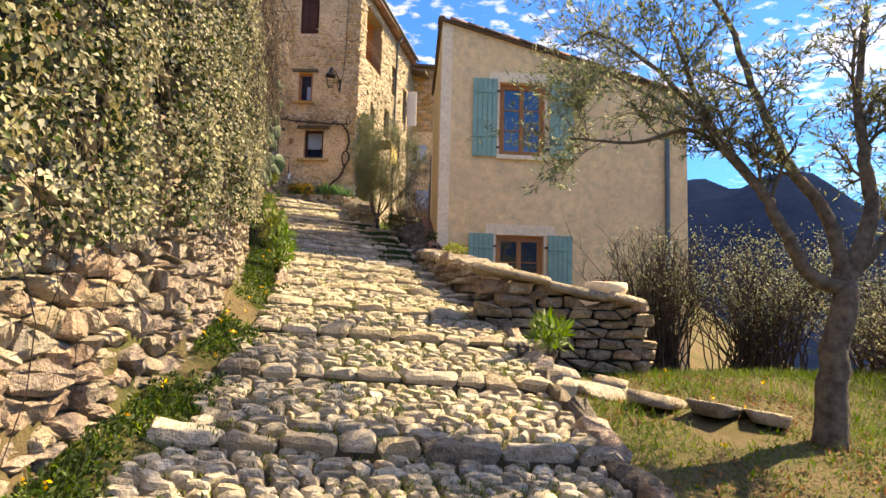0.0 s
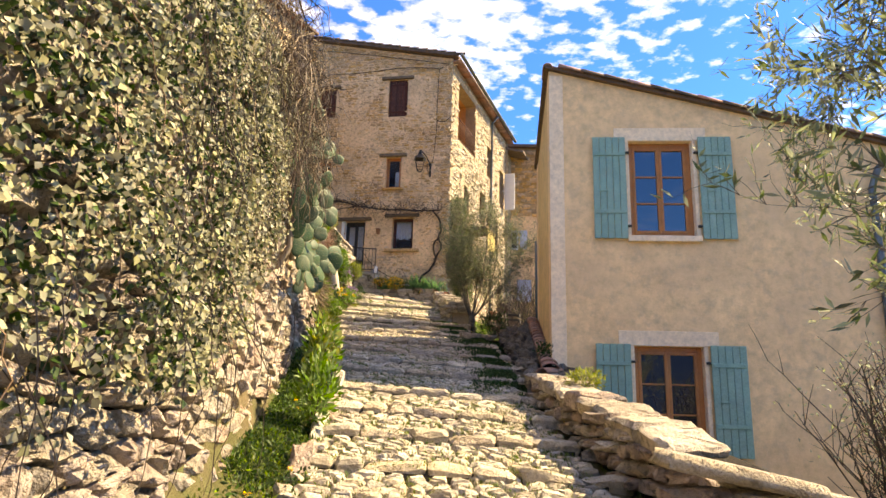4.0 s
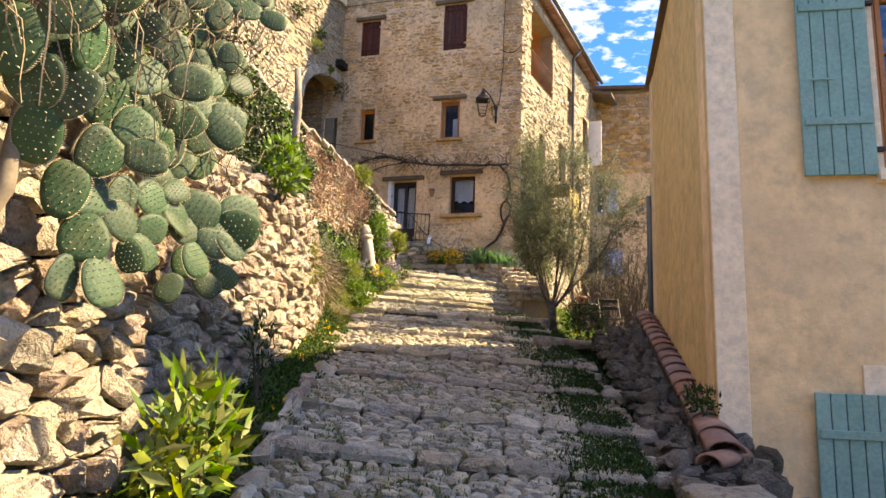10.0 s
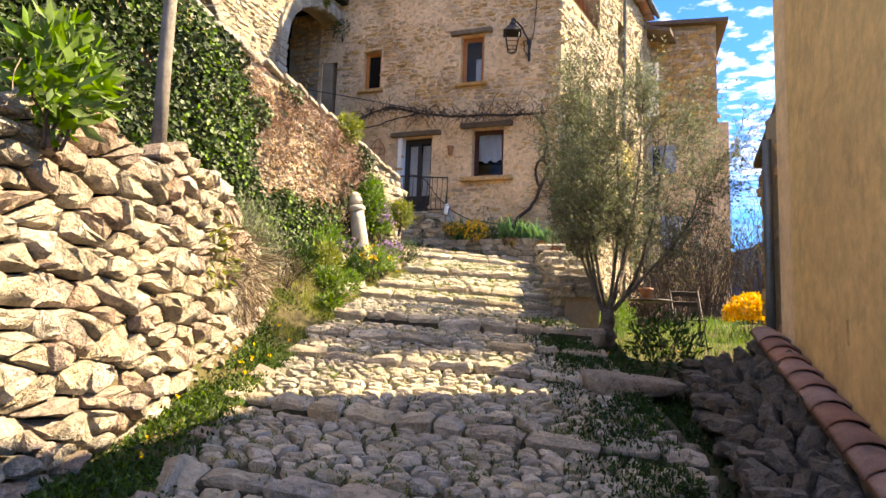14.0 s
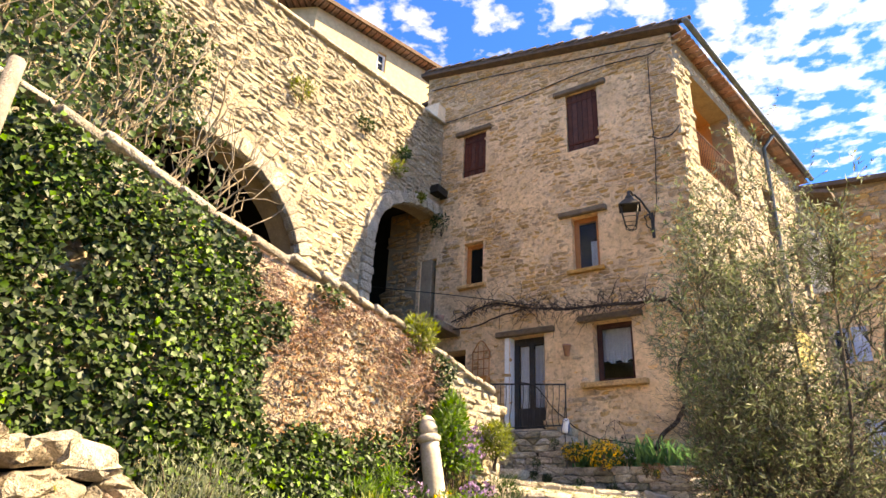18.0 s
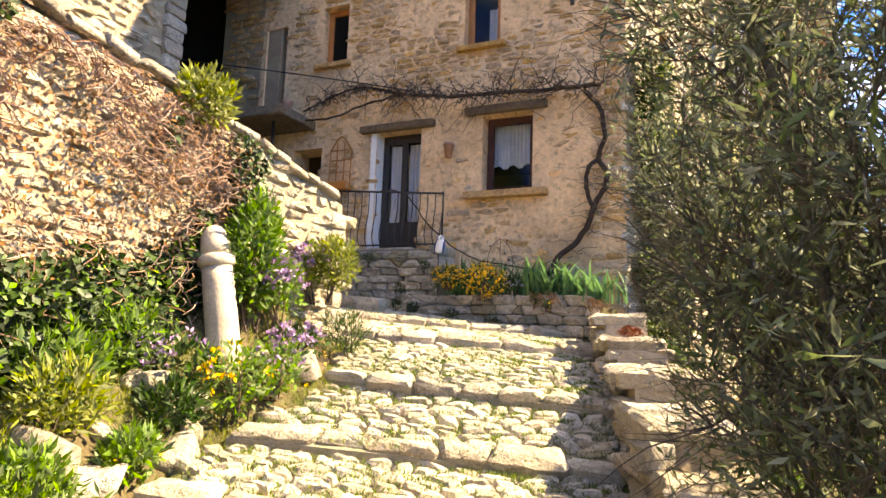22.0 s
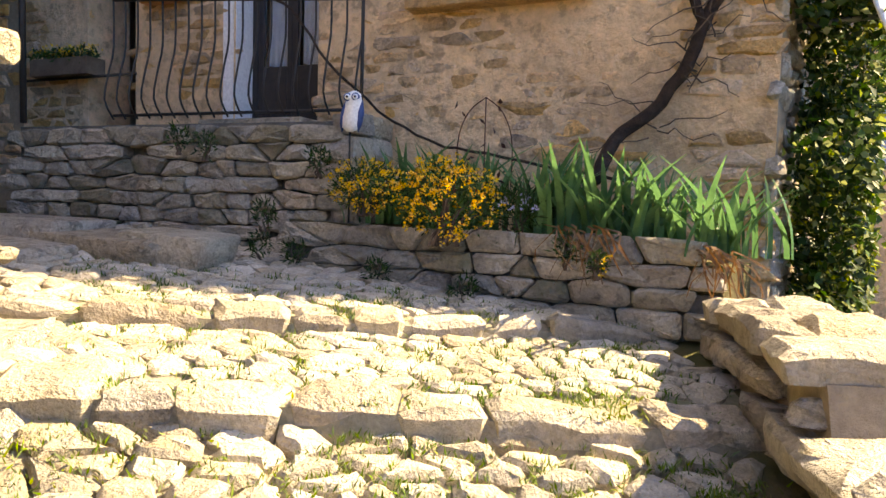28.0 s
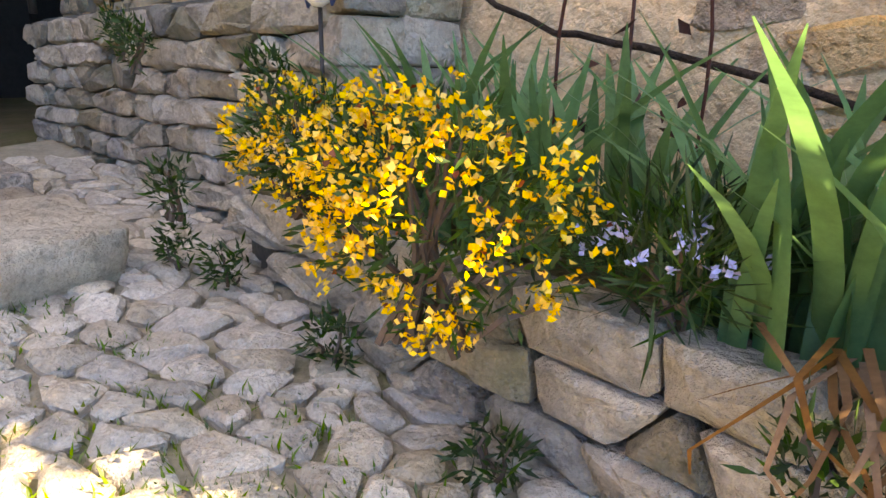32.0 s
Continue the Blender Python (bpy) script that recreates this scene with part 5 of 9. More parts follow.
# the stretch beside the house and its ledge carry shade in darker stone
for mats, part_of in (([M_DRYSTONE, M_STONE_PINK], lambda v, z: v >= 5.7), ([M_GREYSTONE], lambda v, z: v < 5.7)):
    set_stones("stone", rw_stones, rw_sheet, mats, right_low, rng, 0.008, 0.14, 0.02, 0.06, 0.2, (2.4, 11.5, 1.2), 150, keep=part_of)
def ledge(u, y):
    low, up = interp(y, RW_TOP_Y, RW_TOP) - 0.05, 1.40 + 0.2685 * (y - 12.1)
    return Vector((interp(y, RW_Y, RW_X) + 0.06 + u, y, low + (max(low, up) - low) * u / 0.5))
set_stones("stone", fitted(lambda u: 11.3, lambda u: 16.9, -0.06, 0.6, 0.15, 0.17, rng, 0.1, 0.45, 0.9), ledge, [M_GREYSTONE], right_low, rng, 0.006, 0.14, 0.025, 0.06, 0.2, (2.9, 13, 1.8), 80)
def coping(parent, y0, y1, x0, x1, top, mats, rng, depth=0.13):
    """Flat irregular slabs along the top of a wall, two abreast here and there."""
    slabs, y = [], y0
    while y < y1 - 0.06:
        w = min(rng.uniform(0.26, 0.55), y1 - y)
        cuts = [0.0, rng.uniform(0.4, 0.65), 1.0] if rng.random() < 0.4 else [0.0, 1.0]
        for c0, c1 in zip(cuts, cuts[1:]):
            a, b = x0 + (x1 - x0) * c0, x0 + (x1 - x0) * c1
            j = [rng.uniform(-0.035, 0.035) for _ in range(4)]
            slabs.append(((a + b) / 2, y + w / 2, [(a + j[0], y), (b + j[1], y + j[3] * 0.4), (b + j[2], y + w), (a + j[3], y + w + j[0] * 0.4)]))
        y += w
    set_stones("coping_slab", slabs, lambda u, v: Vector((u + interp(v, RW_Y, RW_X) if parent is right_low else u, v, top(v))), mats, parent, rng, 0.006, depth, 0.02, 0.035, 0.06)
coping(right_low, 7.3, 11.5, -0.06, 0.44, lambda y: interp(y, RW_TOP_Y, RW_TOP) + 0.03, [M_DRYSTONE, M_DRYSTONE, M_STONE_PINK], rng)
# the front leg with its pier, carrying the stone bowl
FW = Face((2.05, 6.45), (3.75, 6.2))
front_wall = thing("garden_wall", (3.0, 6.4, -0.3), "rough stone wall ending in a squat pier", "wall")
def fw_top(s):
    return interp(s, [0, 0.4, 1.2, 1.7], [0.52, 0.58, 0.36, 0.34])
bm = bmesh.new()
add_box(bm, FW.stand(0.87, -0.17, -0.24), (1.78, 0.34, 0.86), 0.0)
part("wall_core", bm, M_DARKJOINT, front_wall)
set_stones("stone", fitted(lambda s: -0.6, lambda s: fw_top(s) - 0.03, 0.0, 1.8, 0.22, 0.12, rng, 0.14, 0.45), lambda s, z: FW.at(s, z, 0.0), [M_DRYSTONE, M_STONE_PINK], front_wall, rng, 0.009, 0.2, 0.025, 0.06, 0.16)
FE = Face((3.84, 6.19), (3.90, 6.62))
set_stones("stone", fitted(lambda s: -0.6, lambda s: 0.31, 0.0, FE.length, 0.2, 0.12, rng), lambda s, z: FE.at(s, z, 0.0), [M_DRYSTONE, M_STONE_PINK], front_wall, rng, 0.009, 0.2, 0.025, 0.05, 0.16)
for s, w in ((0.35, 0.8), (1.0, 0.75), (1.5, 0.45)):
    ob = new("coping_slab", shared_mesh("coping_slab", BLOCKS, rng.randrange(8), M_DRYSTONE, False))
    ob.parent, ob.matrix_parent_inverse = front_wall, parent_world(front_wall).inverted()
    ob.matrix_basis = FW.stand(s, fw_top(s) + 0.03, -0.17) @ pose(0, 0, 0, 0, 10, rng.uniform(-5, 5)) @ Matrix.Diagonal((w, 0.55, 0.09, 1))

# ---- upper right wall, stepping up to the flower bed ----
right_high = thing("garden_wall", (2.4, 22.0, 3.4), "sunlit stepped rubble wall beside the path", "wall")
def uw_top(y):
    return interp(y, [19.4, 20.35, 20.4, 21.5, 21.55, 22.6, 22.65, 23.7, 23.75, 25], [3.40, 3.42, 3.62, 3.66, 3.85, 3.9, 4.08, 4.12, 4.34, 4.42])
bm, rows = bmesh.new(), []
for y in (19.5, 20.36, 20.42, 21.51, 21.57, 22.61, 22.67, 23.71, 23.77, 24.95):
    zt = uw_top(y) - 0.05
    rows.append([bm.verts.new((2.3, y, ground_z(y) - 0.4)), bm.verts.new((2.3, y, zt)), bm.verts.new((2.72, y, zt)), bm.verts.new((2.72, y, ground_z(y) - 1.5))])
for a, b in zip(rows, rows[1:]):
    for i in range(3):
        bm.faces.new([a[i], b[i], b[i + 1], a[i + 1]])
bm.faces.new(rows[0])
part("wall_core", bm, M_MORTAR, right_high)
rng = random.Random(18)
set_stones("stone", fitted(lambda v: ground_z(24.95 - v) - 0.12, lambda v: uw_top(24.95 - v) - 0.13, 0.03, 5.5, 0.26, 0.13, rng), lambda v, z: Vector((2.2, 24.95 - v, z)), [M_DRYSTONE, M_PALE_RUBBLE], right_high, rng, 0.009, 0.14, 0.02, 0.04, 0.1, (2.3, 22.5, 3.9), 150)
for y0, y1, z in ((19.4, 20.38, 3.42), (20.4, 21.53, 3.65), (21.55, 22.63, 3.88), (22.65, 23.73, 4.12), (23.75, 24.9, 4.40)):
    riser = Face((2.18, y0 + 0.0), (2.74, y0 + 0.0))
    set_stones("stone", fitted(lambda s: z - 0.34, lambda s: z - 0.11, 0.02, 0.54, 0.2, 0.11, rng), lambda s, h: riser.at(s, h, 0.0), [M_DRYSTONE, M_PALE_RUBBLE], right_high, rng, 0.007, 0.1, 0.02, 0.035, 0.1)
    coping(right_high, y0, y1, 2.17, 2.75, lambda y: z + 0.03 * (y - y0), [M_DRYSTONE, M_PALE_RUBBLE], rng, 0.12)

# ---- flower bed wall and terrace wall in front of the tall house ----
BW = Face((-0.28, 25.72), (2.32, 24.98))
bed = thing("flower_bed", (1.0, 25.4, 4.3), "raised flower bed behind a low wall of squared rubble", "flower bed")
bm = bmesh.new()
q = [BW.at(0.0, 0, -0.1), BW.at(BW.length, 0, -0.1), Vector((2.6, 25.45, 0)), Vector((0.35, 26.2, 0)), Vector((-0.1, 26.0, 0))]
lo = [bm.verts.new((p.x, p.y, 4.0)) for p in q]
def bed_top(x):
    return interp(x, [0.0, 0.5, 1.3, 2.0, 2.3], [4.80, 4.80, 4.76, 4.71, 4.64])
hi = [bm.verts.new((p.x, p.y, bed_top(p.x) - 0.09)) for p in q]
bm.faces.new(hi)
for i in range(5):
    bm.faces.new([lo[i], lo[(i + 1) % 5], hi[(i + 1) % 5], hi[i]])
part("earth", bm, M_SOIL, bed, "dark garden soil")
rng = random.Random(19)
set_stones("stone", fitted(lambda s: interp(s * 0.96 - 0.28, [-0.25, 0.36, 1.1, 2.2], [4.36, 4.28, 4.14, 4.1]), lambda s: bed_top(s * 0.96 - 0.28) - 0.04, 0.02, BW.length - 0.02, 0.25, 0.12, rng, 0.14, 0.3), lambda s, z: BW.at(s, z, 0.0), [M_GREYMOSS, M_DRYSTONE, M_PALE_RUBBLE], bed, rng, 0.005, 0.14, 0.010, 0.03, 0.06)
bm = bmesh.new()
add_box(bm, BW.stand(0.95, 4.4, -0.16), (1.9, 0.16, 0.5), 0)
add_box(bm, BW.stand(2.3, 4.2, -0.16), (0.79, 0.16, 0.4), 0)
part("wall_core", bm, M_GREYMORTAR, bed)

TW = Face((-2.9, 26.45), (0.18, 25.78))
terrace = thing("terrace", (-1.2, 26.5, 4.4), "stone-walled terrace in front of the glazed door", "terrace")
bm = bmesh.new()
q = [TW.at(0, 0, -0.12), TW.at(TW.length, 0, -0.12), Vector((0.34, 26.22, 0)), Vector((-2.9, 27.05, 0))]
lo = [bm.verts.new((p.x, p.y, 4.2)) for p in q]
hi = [bm.verts.new((p.x, p.y, 5.38)) for p in q]
bm.faces.new(hi)
for i in range(4):
    bm.faces.new([lo[i], lo[(i + 1) % 4], hi[(i + 1) % 4], hi[i]])
part("terrace_core", bm, M_GREYMORTAR, terrace)
set_stones("stone", fitted(lambda s: 4.36, lambda s: 5.37, 0.02, TW.length - 0.02, 0.23, 0.115, rng, 0.14, 0.34), lambda s, z: TW.at(s, z, 0.0), [M_PALE_RUBBLE, M_PALE_RUBBLE, M_DRYSTONE, M_GREYMOSS], terrace, rng, 0.005, 0.14, 0.010, 0.03, 0.06)
E2 = Face((0.18, 25.78), (0.36, 26.22))
placed = [E2.stand(s, z, -0.08) @ Matrix.Diagonal((0.24, 0.2, 0.15, 1)) for s in (0.12, 0.34) for z in np.arange(4.6, 5.36, 0.15)]
lay("stone", placed, [M_PALE_RUBBLE, M_PALE_RUBBLE, M_DRYSTONE], terrace, shapes=BLOCKS, rng=rng)
box("door_step", BF.stand((O_DOOR[0] + O_DOOR[1]) / 2, 5.40, 0.15), (0.95, 0.35, 0.06), M_DRYSTONE, terrace, "worn stone door step", 0.015)

# ---- stepped cobbled path ----
rng = random.Random(20)
flight_no = 0
for (a, ka, ra), (b, kb, rb) in zip(STEPS, STEPS[1:]):
    flight_no += 1
    bm, rows = bmesh.new(), []
    for j in range(7):
        row = []
        for i in range(9):
            t = j / 6
            yc = a + (b - a) * t
            xl, xr = interp(yc, XL_Y, XL) - 0.06, interp(yc, XR_Y, XR) + 0.12
            x = xl + (xr - xl) * i / 8
            y = (a + ka * (x - 1)) * (1 - t) + (b + kb * (x - 1)) * t
            za, zb = ground_z(a) + ra / 2, ground_z(b) - rb / 2
            row.append(bm.verts.new((x, y, za + (zb - za) * t - 0.05 * (x - 1) - (0.056 if a < 23 else 0.031) + 0.012 * noise.noise(Vector((x * 3, y * 3, 1))))))
        rows.append(row)
    for p, q in zip(rows, rows[1:]):
        for i in range(8):
            bm.faces.new([p[i], p[i + 1], q[i + 1], q[i]])
    low = [bm.verts.new(v.co - Vector((0, 0, ra + 0.15))) for v in rows[0]]
    for i in range(8):
        bm.faces.new([low[i], low[i + 1], rows[0][i + 1], rows[0][i]])
    flight = part(f"pavement_{flight_no}", bm, M_PATHBED if a < 20 else M_DUSTBED)
    tagged(flight, "cobbled landing of a stepped path, moss in its joints", kind="structure")
    # kerb stones on the edge of the step
    def tread(x, v):
        t = v / (b - a)
        za, zb = ground_z(a) + ra / 2, ground_z(b) - rb / 2
        return Vector((x, (a + ka * (x - 1)) * (1 - t) + (b + kb * (x - 1)) * t, za + (zb - za) * t - 0.05 * (x - 1)))
    xa, xb = interp(a, XL_Y, XL) - 0.05, interp(a, XR_Y, XR) + 0.1
    kerbs, x, deep, j0 = [], xa, 0.16, 0.0
    while x < xb:
        w = rng.uniform(0.2, 0.5) if a < 20 else rng.uniform(0.22, 0.6)
        deep, j1 = rng.uniform(0.11, 0.2), rng.uniform(-0.03, 0.03)
        f = rng.uniform(-0.05, 0.0)
        kerbs.append((x, 0, [(x + j0, f), (x + w + j1, f + rng.uniform(-0.02, 0.02)), (x + w - j1, deep), (x - j0, deep + rng.uniform(-0.03, 0.03))]))
        x, j0 = x + w, j1
    set_stones("step_stone", kerbs, tread, [M_COBBLE, M_COBBLE, M_DRYSTONE], flight, rng, 0.005, ra + 0.07, 0.022, 0.03, 0.06, proud=lambda u, v: 0.008)
    if b < 0.5:
        continue
    if a < 20:
        du, dv, gap, bulge, rough = 0.135, 0.10, 0.014, 0.022, 0.016
    elif a < 23:
        du, dv, gap, bulge, rough = 0.165, 0.115, 0.011, 0.022, 0.018
    else:
        du, dv, gap, bulge, rough = 0.15, 0.105, 0.005, 0.010, 0.012
    ym = (a + b) / 2
    cob = fitted(lambda x: 0.18, lambda x: b - a + 0.03, interp(ym, XL_Y, XL) - 0.02, interp(ym, XR_Y, XR) + 0.06, du, dv, rng, 0.1, 0.42, 0.95)
    set_stones("cobble", cob, tread, [M_COBBLE], flight, rng, gap, 0.07, bulge, rough, 0.07, (1.2, ym, ground_z(ym)), 150, "cobble_field")

# ---- plants ----
def limb(points, r0, r1, steps=5, wob=0.03, rng=None):
    """A bent, tapering limb through a few points: smoothed points and radii."""
    rng = rng or random.Random(0)
    pts, rad = [], []
    P = [Vector(p) for p in points]
    n = (len(P) - 1) * steps
    for i in range(n + 1):
        t = i / steps
        k = min(int(t), len(P) - 2)
        f = t - k
        p0, p1, p2, p3 = P[max(k - 1, 0)], P[k], P[k + 1], P[min(k + 2, len(P) - 1)]
        q = 0.5 * ((2 * p1) + (p2 - p0) * f + (2 * p0 - 5 * p1 + 4 * p2 - p3) * f * f + (3 * p1 - p0 - 3 * p2 + p3) * f ** 3)
        if 0 < i < n:
            q = q + Vector([rng.uniform(-wob, wob) for _ in range(3)])
        pts.append(q)
        rad.append(r0 + (r1 - r0) * i / n)
    return pts, rad


def tree(name, place, stems, label, seed, leaf_n, leaf=(0.075, 0.016), twig_per=7, twig_len=0.55, keep=None, mats=(M_OLIVE,), up=0.5):
    """A tree: trunk and limbs from their courses, twigs that grow off them and leaves along the twigs."""
    rng, nrng = random.Random(seed), np.random.default_rng(seed)
    t = thing(name, place, label, "tree", group="olive trees")
    wood, limbs = Soup(), []
    for k, (pts, r0, r1) in enumerate(stems):
        p, r = limb(pts, r0, r1, 5, r1 * (0.3 if k == 0 else 0.8), rng)
        if k == 0:
            tube("trunk", p, r, M_BARK, t, 10, "dark gnarled trunk")
        else:
            tube("limb", p, r, M_BARK, t, 7)
        limbs.append((p, r))
    tips = []
    def grow(origin, d, length, r, depth):
        if keep and not keep(origin):
            return
        pts, rad, q, dd = [origin], [r], origin, d.normalized()
        n = 4
        for i in range(n):
            dd = (dd + Vector([rng.uniform(-0.3, 0.3) for _ in range(3)]) + Vector((0, 0, 0.06 * up))).normalized()
            q = q + dd * length / n
            pts.append(q); rad.append(r * (1 - 0.75 * (i + 1) / n))
        wood.tube(pts, rad, 4)
        if depth:
            for i in range(1, n + 1):
                for _ in range(2 if depth > 1 else 2):
                    side = Vector([rng.gauss(0, 1) for _ in range(3)]).normalized()
                    grow(pts[i], (dd + side * 0.9), length * rng.uniform(0.45, 0.7), rad[i] * 0.7 + 0.001, depth - 1)
        else:
            tips.append((pts, dd))
    for k, (p, r) in enumerate(limbs[1:] if len(limbs) > 1 else limbs):
        for _ in range(twig_per):
            i = rng.randrange(len(p) // 3, len(p))
            side = Vector([rng.gauss(0, 1) for _ in range(3)]).normalized()
            axis = (p[min(i + 1, len(p) - 1)] - p[i - 1]).normalized()
            grow(p[i], axis + side + Vector((0, 0, 0.25 * up)), twig_len * rng.uniform(0.6, 1.3), max(0.004, r[i] * 0.4), 2)
    wood.make("twig_mass", M_BARK, t, "thin grey twigs", True, "stuff")
    P = []
    per = max(1, leaf_n // max(1, len(tips)))
    D = []
    for pts, dd in tips:
        for _ in range(per):
            a = rng.uniform(0.1, 1.0) * (len(pts) - 1)
            i = min(int(a), len(pts) - 2)
            q = pts[i].lerp(pts[i + 1], a - i)
            P.append(q); D.append(dd)
    P = np.array([tuple(v) for v in P]); D = np.array([tuple(v) for v in D])
    ok = np.ones(len(P), bool) if keep is None else np.array([keep(v) for v in P])
    half = nrng.random(len(P)) < 0.5
    for i, m in enumerate(mats):
        sel = ok & (half if i == 0 else ~half) if len(mats) > 1 else ok
        leaves_mesh("crown", m, P[sel], leaf[0], leaf[1], nrng, up=D[sel] * 0.9, spread=0.75, parent=t, label="narrow grey-green olive leaves")
    return t


O1 = (3.83, 3.9, -0.72)
tree("olive_tree", O1, [
    ([O1, (3.90, 3.9, -0.15), (4.02, 3.9, 0.47)], 0.125, 0.085),
    ([(4.0, 3.9, 0.42), (3.74, 3.92, 0.52), (3.53, 3.95, 0.86), (3.39, 4.0, 1.15), (3.17, 4.1, 1.46), (3.02, 4.2, 1.86), (2.86, 4.3, 2.45)], 0.062, 0.014),
    ([(3.40, 4.0, 1.12), (3.07, 4.25, 1.60), (2.66, 4.5, 1.55), (2.25, 4.8, 1.62)], 0.028, 0.008),
    ([(4.02, 3.9, 0.45), (3.97, 3.95, 0.93), (3.70, 4.05, 1.36), (3.49, 4.1, 1.84), (3.3, 4.2, 2.5), (3.2, 4.5, 3.1)], 0.06, 0.012),
    ([(4.02, 3.9, 0.45), (4.28, 3.9, 1.0), (4.3, 3.95, 1.5), (4.33, 4.0, 2.0), (4.55, 4.1, 2.75)], 0.07, 0.02),
    ([(4.05, 3.9, 0.5), (4.5, 3.7, 1.1), (4.9, 3.6, 1.9)], 0.05, 0.014),
    ([(3.3, 4.15, 1.4), (2.95, 4.6, 2.2), (2.7, 5.2, 2.75), (2.85, 6.0, 3.0)], 0.026, 0.008),
    ([(3.7, 4.05, 1.36), (3.3, 4.9, 2.0), (3.1, 5.7, 2.6), (3.2, 6.5, 2.9)], 0.026, 0.008),
], "gnarled olive tree with sparse silvery leaves on a grassy bank", 41, 14000, mats=(M_OLIVE, M_OLIVEDARK), twig_per=7, twig_len=0.5, keep=lambda v: v[2] > 0.75 and v[0] > 1.55)

O2 = (2.66, 18.5, 2.55)
tree("olive_tree", O2, [
    ([O2, (2.66, 18.5, 2.75), (2.64, 18.5, 2.95)], 0.10, 0.07),
    ([(2.62, 18.5, 2.9), (2.48, 18.45, 3.3), (2.36, 18.4, 3.9), (2.24, 18.4, 4.6), (2.14, 18.5, 5.2)], 0.025, 0.006),
    ([(2.62, 18.5, 2.9), (2.5, 18.6, 3.5), (2.4, 18.7, 4.3), (2.4, 18.8, 5.4)], 0.025, 0.006),
    ([(2.66, 18.5, 2.9), (2.75, 18.5, 3.6), (2.8, 18.6, 4.4), (2.75, 18.7, 5.5)], 0.025, 0.006),
    ([(2.68, 18.5, 2.9), (2.95, 18.5, 3.3), (3.15, 18.6, 3.9), (3.3, 18.6, 4.7), (3.4, 18.7, 5.2)], 0.025, 0.006),
    ([(2.68, 18.5, 2.9), (3.05, 18.35, 3.35), (3.5, 18.4, 3.9), (3.75, 18.5, 4.6)], 0.022, 0.006),
    ([(2.64, 18.5, 2.9), (2.52, 18.3, 3.4), (2.42, 18.2, 4.1), (2.42, 18.1, 4.8)], 0.02, 0.006),
    ([(2.66, 18.5, 2.9), (2.75, 18.2, 3.4), (2.9, 18.1, 4.2), (2.95, 18.1, 5.0)], 0.02, 0.006),
    ([(2.64, 18.5, 2.9), (2.6, 18.9, 3.5), (2.55, 19.2, 4.2), (2.5, 19.3, 5.0)], 0.02, 0.006),
    ([(2.68, 18.5, 2.9), (2.85, 19.2, 3.8), (2.8, 19.9, 4.5), (2.7, 20.4, 4.9)], 0.019, 0.005),
    ([(2.68, 18.5, 2.9), (3.0, 19.2, 3.6), (3.1, 19.9, 4.1), (3.0, 20.5, 4.0)], 0.019, 0.005),
    ([(2.66, 18.5, 2.9), (2.6, 19.1, 3.7), (2.5, 19.7, 4.3), (2.4, 20.1, 4.5)], 0.018, 0.005),
    ([(2.62, 18.5, 2.9), (2.44, 18.6, 3.4), (2.32, 18.7, 3.9), (2.24, 18.8, 4.4)], 0.018, 0.006),
], "bushy olive tree with several slim stems beside the path", 42, 52000, mats=(M_OLIVE, M_OLIVEDARK), twig_per=13, twig_len=0.6, leaf=(0.05, 0.011), keep=lambda v: v[0] > 1.98 - 0.2 * smooth_step(4.4, 4.9, v[2]) + 0.1 * max(0.0, v[1] - 18.1) and v[2] > 3.02 + 0.45 * smooth_step(19.2, 18.0, v[1]) * smooth_step(3.3, 2.6, v[0]))


